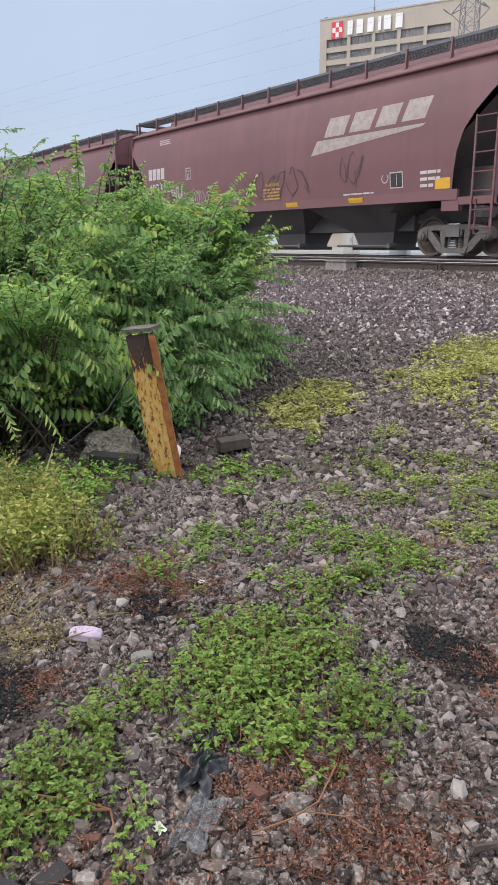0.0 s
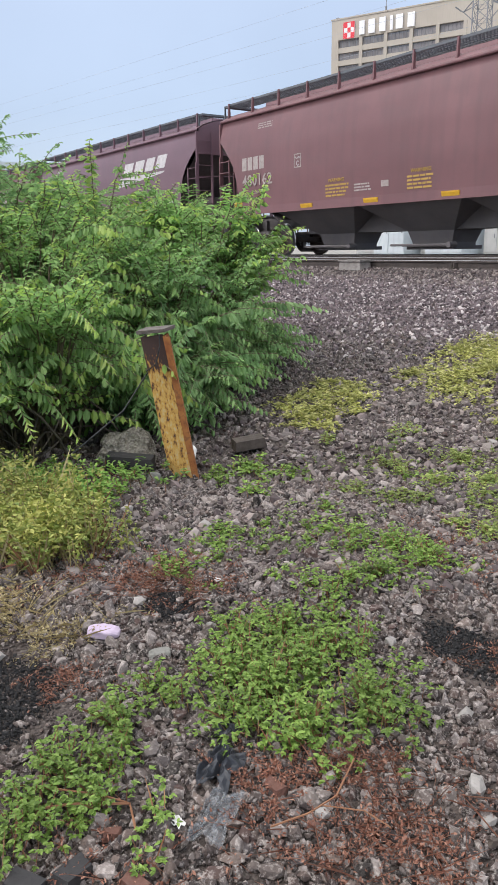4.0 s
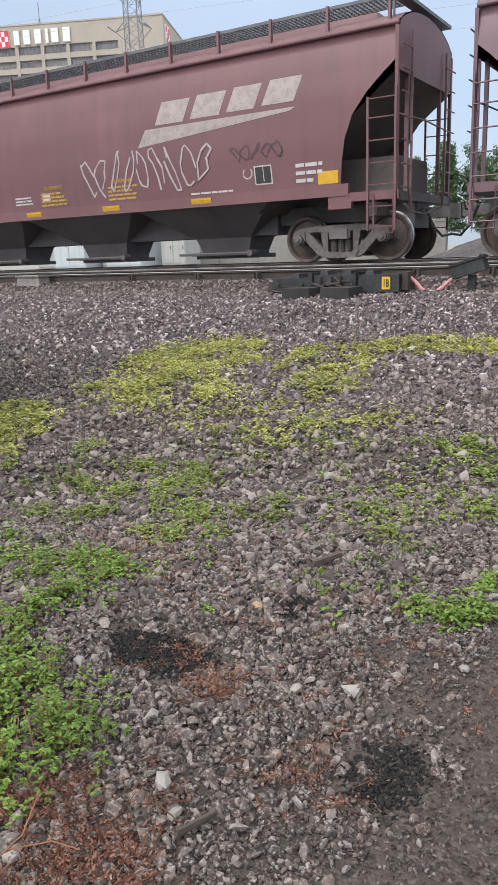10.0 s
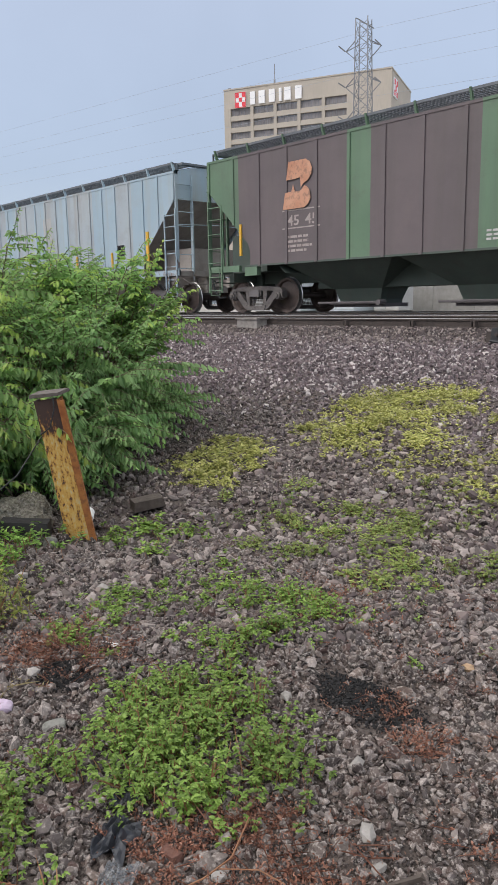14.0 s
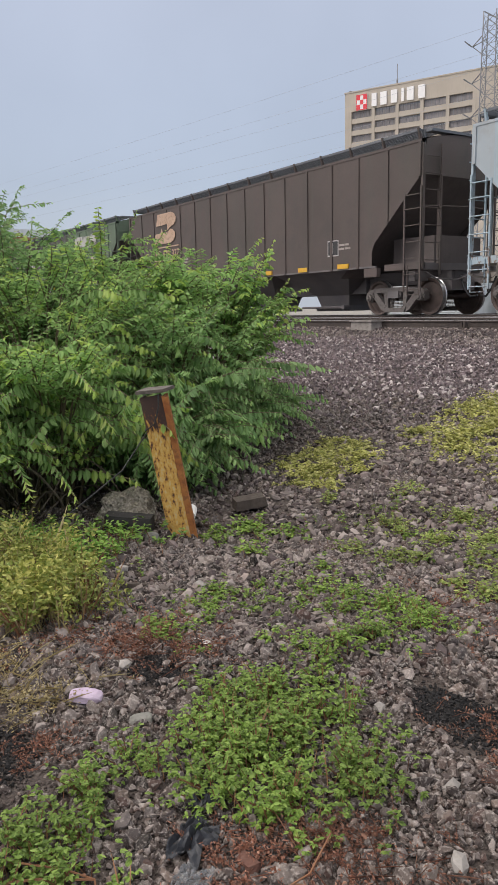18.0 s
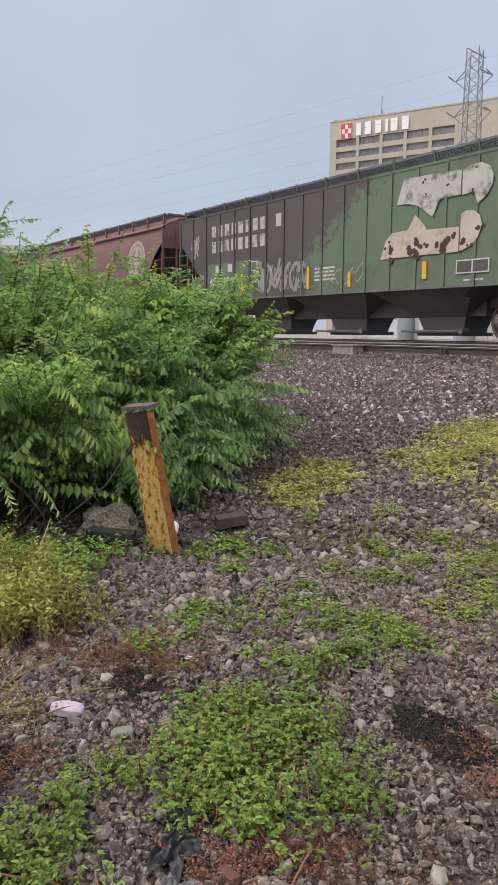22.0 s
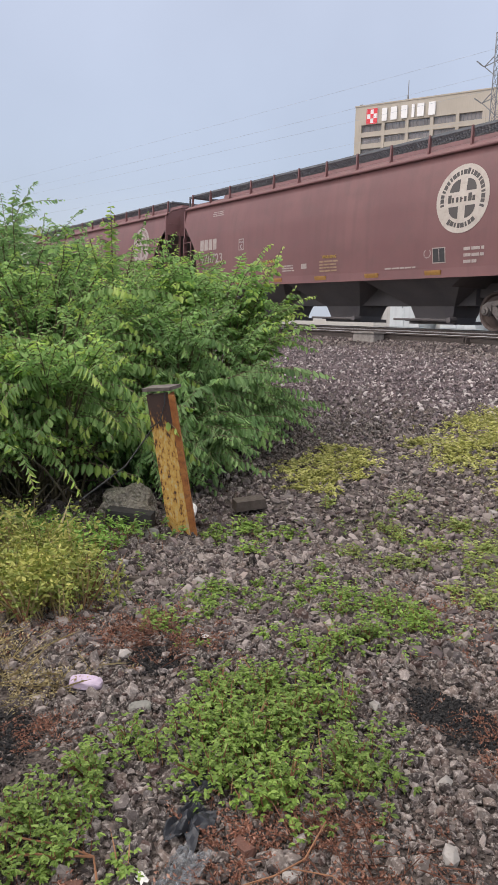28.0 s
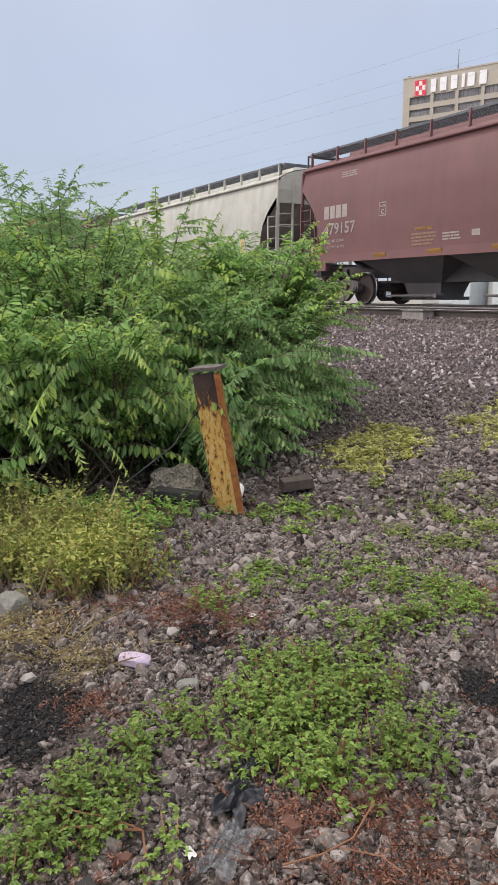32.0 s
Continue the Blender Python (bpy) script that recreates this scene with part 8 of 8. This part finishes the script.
RUSTY = rusty_paint()
RUSTO = surface("orange_rust", [(0.26, 0.085, 0.025), (0.40, 0.17, 0.05)], 14, 0.85, 0.1, 0.4, 80, stain=(0.10, 0.045, 0.025), stain_amount=0.5)
CAPW = surface("weathered_plate", [(0.10, 0.085, 0.075), (0.16, 0.14, 0.125)], 18, 0.8, 0, 0.4, 70, stain=(0.06, 0.04, 0.03), stain_amount=0.5)


def leaning_post():
    p = thing("post", "leaning yellow steel channel post flaking to orange rust", "post", at=pose(-2.97, 2.70, -0.05, 0, 0, 54) @ pose(0, 0, 0, 0, -9.5))
    web = Mesh().box(-0.075, 0.045, -0.075, -0.062, 0, 0.84).box(-0.075, -0.062, -0.062, 0.055, 0, 0.84)
    part("channel", web, RUSTY, p)
    part("flange", Mesh().box(0.045, 0.058, -0.085, 0.06, 0, 0.83).box(0.058, 0.078, -0.085, -0.045, 0, 0.82), RUSTO, p, "orange rusty edge flange")
    part("back_flange", Mesh().box(-0.062, 0.045, 0.045, 0.056, 0, 0.82), RUSTO, p)
    part("cap", Mesh().add([(-0.09, -0.09, 0.862), (0.06, -0.09, 0.848), (0.10, 0.075, 0.848), (-0.06, 0.075, 0.862), (-0.09, -0.09, 0.880), (0.06, -0.09, 0.866), (0.10, 0.075, 0.866), (-0.06, 0.075, 0.880)],
                           [(0, 3, 2, 1), (4, 5, 6, 7), (0, 1, 5, 4), (1, 2, 6, 5), (2, 3, 7, 6), (3, 0, 4, 7)]), CAPW, p, "thin weathered plate")
    part("wire_tie", Mesh().tube([(-0.08, -0.08, 0.66), (-0.02, -0.095, 0.69), (0.02, -0.09, 0.78), (0.03, -0.085, 0.845)], 0.004, 5).tube([(-0.08, -0.08, 0.66), (-0.085, 0.0, 0.67), (-0.08, 0.05, 0.66)], 0.004, 5), BLKSTEEL, p)


def rock_lump(name, px, py, w, d, h, mat, label, category, seed, turn=0, sub=3, rough=0.3, z=0.0, chop=True):
    bm = bmesh.new()
    bmesh.ops.create_icosphere(bm, subdivisions=sub, radius=0.5)
    for v in bm.verts:
        q = Vector(v.co)
        v.co *= 1 + rough * noise.noise(q * 2.5 + Vector((seed, 0, 0))) + 0.25 * rough * noise.noise(q * 9 + Vector((0, seed, 0))) + 0.12 * rough * noise.noise(q * 24 + Vector((seed, seed, 0)))
        if not chop:
            v.co = Vector((v.co.x * w, v.co.y * d, v.co.z * h))
            continue
        v.co = Vector((max(-0.42, min(0.42, v.co.x)) * w, max(-0.42, min(0.42, v.co.y)) * d, max(-0.4, min(0.4, v.co.z)) * h))
    me = bpy.data.meshes.new(name)
    bm.to_mesh(me)
    bm.free()
    me.materials.append(mat)
    ob = new(name, me)
    ob.matrix_basis = pose(px, py, float(ground_z(px, py)) + h * 0.3 + z, 0, 0, turn)
    return tagged(ob, label, category)


def crumpled(name, px, py, w, d, h, mat, label, category, seed, turn=0):
    """A crumpled sheet of plastic lying on the stones."""
    n = 18
    pts, faces = [], []
    for i in range(n + 1):
        for j in range(n + 1):
            a, b = i / n - 0.5, j / n - 0.5
            edge = 1 + 0.18 * math.sin(9 * a + seed) + 0.15 * math.sin(11 * b)
            q = Vector((a * 5, b * 5, seed))
            pts.append((a * w * edge, b * d * edge, h * (0.55 + noise.noise(q) + 0.5 * noise.noise(q * 2.3)) * (1 - 1.6 * max(abs(a), abs(b)) ** 2)))
    for i in range(n):
        for j in range(n):
            k = i * (n + 1) + j
            faces.append((k, k + n + 1, k + n + 2, k + 1))
    ob = new(name, Mesh().add(pts, faces).data(name, mat))
    ob.matrix_basis = pose(px, py, float(ground_z(px, py)) + 0.012, 0, 0, turn)
    return tagged(ob, label, category)


def plastic(name, color, alpha, rough):
    m, n, l, b = node_mat(name)
    b.inputs["Base Color"].default_value = (*color, 1)
    b.inputs["Roughness"].default_value = rough
    no = n.new("ShaderNodeTexNoise")
    no.inputs["Scale"].default_value = 35
    tc = n.new("ShaderNodeTexCoord")
    l.new(tc.outputs["Object"], no.inputs["Vector"])
    bp = n.new("ShaderNodeBump")
    bp.inputs["Strength"].default_value, bp.inputs["Distance"].default_value = 0.6, 0.006
    l.new(no.outputs[0], bp.inputs["Height"]), l.new(bp.outputs[0], b.inputs["Normal"])
    if alpha < 1:
        mr = n.new("ShaderNodeMapRange")
        mr.inputs["To Min"].default_value, mr.inputs["To Max"].default_value = alpha - 0.15, alpha + 0.25
        l.new(no.outputs[0], mr.inputs["Value"]), l.new(mr.outputs[0], b.inputs["Alpha"])
    return m


AGGR = surface("mossy_aggregate_concrete", [(0.11, 0.10, 0.08), (0.38, 0.35, 0.30)], 75, 0.9, 0, 1.0, 55, stain=(0.09, 0.095, 0.05), stain_amount=0.6, bump_dist=0.025)
ROCKG = surface("grey_green_rock", [(0.17, 0.17, 0.15), (0.25, 0.245, 0.225)], 18, 0.85, 0, 0.5, 60, stain=(0.12, 0.12, 0.10), stain_amount=0.5)
CLEARP = plastic("dirty_clear_plastic", (0.33, 0.35, 0.37), 0.34, 0.16)
BLACKPL = plastic("black_plastic_film", (0.03, 0.033, 0.04), 1.0, 0.38)
BRICKR = surface("dull_red_brick", [(0.115, 0.055, 0.042), (0.175, 0.085, 0.062)], 30, 0.9, 0, 0.5, 90, stain=(0.14, 0.09, 0.07), stain_amount=0.5)
FOAM = surface("pale_lilac_foam", [(0.44, 0.35, 0.47), (0.54, 0.45, 0.56)], 25, 0.8, 0, 0.3, 90)
PAPER = surface("white_scrap", [(0.75, 0.74, 0.72), (0.85, 0.84, 0.82)], 25, 0.7, 0, 0.1, 90)
WOODB = surface("dark_wet_wood", [(0.055, 0.042, 0.035), (0.10, 0.08, 0.065)], 22, 0.75, 0, 0.5, 60)


def plank_piece(name, px, py, l, w, h, turn, tilt, mat, label, category, z=0.0):
    m = Mesh().add([(-l / 2, -w / 2, 0), (l / 2, -w / 2 * 0.9, 0), (l / 2 * 0.96, w / 2, 0), (-l / 2, w / 2, 0), (-l / 2 + 0.01, -w / 2 + 0.004, h), (l / 2 - 0.012, -w / 2 * 0.85, h * 0.95), (l / 2 * 0.94, w / 2 - 0.005, h), (-l / 2 + 0.006, w / 2 - 0.004, h * 1.04)],
                   [(0, 3, 2, 1), (4, 5, 6, 7), (0, 1, 5, 4), (1, 2, 6, 5), (2, 3, 7, 6), (3, 0, 4, 7)])
    ob = new(name, m.data(name, mat))
    ob.matrix_basis = pose(px, py, float(ground_z(px, py)) + z, 0, tilt, turn)
    return tagged(ob, label, category)


leaning_post()
rock_lump("concrete_lump", -3.30, 2.50, 0.36, 0.30, 0.25, AGGR, "broken lump of mossy concrete beside the post", "concrete lump", 3.0, 30, 4, 0.45, 0.0, False)
plank_piece("timber_offcut", -3.12, 2.42, 0.28, 0.10, 0.11, 50, 3, TIEK, "black tarred timber offcut against the concrete", "timber", 0.0)
plank_piece("timber_offcut", -3.06, 3.2, 0.20, 0.12, 0.06, 70, -6, WOODB, "weathered brown timber offcut on the gravel", "timber", 0.03)
plank_piece("wood_strip", -0.55, 3.27, 0.15, 0.022, 0.018, 62, -4, WOODB, "dark wet strip of wood on the gravel", "wood strip", 0.03)
plank_piece("wood_strip", -0.2, 1.88, 0.11, 0.015, 0.013, 62, -6, WOODB, "short dark stick of wood on the gravel", "wood strip", 0.022)
rock_lump("foam_block", -1.49, 1.53, 0.125, 0.075, 0.04, FOAM, "pale lilac chunk of foam on the gravel", "foam", 7.0, 50, 3, 0.18, 0.02)
crumpled("plastic_bag", -0.625, 1.41, 0.072, 0.15, 0.032, CLEARP, "crumpled dirty clear plastic bag on the gravel", "plastic bag", 4, 35)
crumpled("plastic_film", -0.75, 1.50, 0.085, 0.13, 0.03, BLACKPL, "torn black plastic film among the weeds", "plastic film", 9, 30)
crumpled("plastic_film", -0.86, 1.60, 0.09, 0.07, 0.025, BLACKPL, "torn black plastic film under the weeds", "plastic film", 12, 80)
crumpled("paper_scrap", -0.66, 1.33, 0.034, 0.024, 0.009, PAPER, "small white torn scrap on the gravel", "paper scrap", 15, 10)
crumpled("paper_scrap", -1.62, 2.02, 0.06, 0.02, 0.015, PAPER, "thin white scrap on the gravel", "paper scrap", 16, 40)
rock_lump("rock", -2.06, 1.27, 0.16, 0.12, 0.12, ROCKG, "grey rock at the edge of the tall weeds", "stone", 5.0, 20)
rock_lump("rock", -1.28, 1.62, 0.08, 0.055, 0.04, ROCKG, "grey flat rock beside the weeds", "stone", 8.0, 60)
cable = thing("cable", "black cable hanging from the shrubs to the ground", "cable")
part("strand", Mesh().tube([(-2.6, 0.95, 0.02), (-2.8, 1.35, 0.035), (-3.0, 1.82, 0.08), (-3.08, 2.1, 0.2), (-3.1, 2.39, 0.37), (-3.12, 2.55, 0.55), (-3.1, 2.66, 0.66)], 0.0042, 6), BLKSTEEL, cable)
jar = thing("plastic_cup", "white plastic cup lying behind the post", "cup", at=pose(-3.16, 2.84, 0.035, 8, 0, 60))
part("cup", Mesh().lathe([(0.0, -0.05), (0.028, -0.05), (0.038, 0.05), (0.034, 0.05), (0.025, -0.045), (0.0, -0.045)], 16), PAPER, jar)
TWIGM = surface("red_brown_twig", [(0.20, 0.09, 0.045), (0.30, 0.15, 0.08)], 20, 0.8, 0, 0.1, 60)
twig = thing("twig", "bare forked brown twig on the gravel", "twig")
part("shoot", Mesh().tube([(-0.88, 1.06, 0.02), (-0.82, 1.15, 0.035), (-0.75, 1.26, 0.03), (-0.68, 1.24, 0.02)], 0.0032, 5).tube([(-0.87, 1.14, 0.045), (-0.80, 1.21, 0.045), (-0.75, 1.26, 0.03)], 0.0024, 5), TWIGM, twig)

for i, (px, py, w, a) in enumerate(((-0.57, 1.18, 0.065, 20), (-0.72, 1.20, 0.045, 70), (-0.665, 1.09, 0.085, 110), (-0.50, 1.58, 0.035, 40), (-0.63, 1.57, 0.06, 15), (-0.70, 1.00, 0.085, 35))):
    plank_piece("brick_fragment", px, py, w, w * 0.6, w * 0.4, a, 5, TIEK if i in (2, 5) else BRICKR, "dark broken block in the gravel" if i in (2, 5) else "broken reddish brick fragment in the gravel", "brick", 0.0)
twig = thing("twig", "long red-brown dead weed stem on the gravel", "twig")
part("shoot", Mesh().tube([(-0.52, 1.48, 0.02), (-0.49, 1.56, 0.035), (-0.49, 1.64, 0.04), (-0.54, 1.74, 0.06)], 0.0022, 5).tube([(-0.49, 1.60, 0.035), (-0.42, 1.66, 0.04), (-0.36, 1.68, 0.03)], 0.0016, 5), TWIGM, twig)
plank_piece("wood_strip", -2.32, 2.08, 0.13, 0.028, 0.016, 75, 8, WOODB, "dark curved sliver of wood beside the weeds", "wood strip", 0.02)
rock_lump("rock", -2.86, 2.44, 0.09, 0.07, 0.09, ROCKG, "pale grey rock at the foot of the post", "stone", 11.0, 25)
plank_piece("slate_piece", -1.55, 3.62, 0.14, 0.10, 0.008, 30, 3, WOODB, "flat dark slate lying among the weeds", "slate", 0.03)


# ---- what moves ----
SPEED = 5.538


def motions():
    starts = {ob.name: ob.matrix_basis.translation.x for ob in CARS.values()}
    for ob in CARS.values():
        x0 = starts[ob.name]
        walk(ob, [(t, pose(x0 + SPEED * t, TRAIN_Y, RAIL_Z)) for t in range(0, 33, 2)])
    turn = math.degrees(SPEED / 0.457)
    for ob, w, car in WHEELSETS:
        x0 = starts[car.name]
        a = max(0.0, round((-46 - x0 - 16) / SPEED, 1))
        b = min(32.0, round((2 - x0) / SPEED, 1))
        rows = [(0.0, pose(w, 0, 0.457))] if a > 0 else []
        n = max(1, int(round((b - a) / 0.1)))
        rows += [(round(a + 0.1 * k, 1), pose(w, 0, 0.457, 0, (turn * 0.1 * k) % 360)) for k in range(n + 1)]
        if rows[-1][0] < 32.0:
            rows.append((32.0, rows[-1][1]))
        walk(ob, rows)


motions()
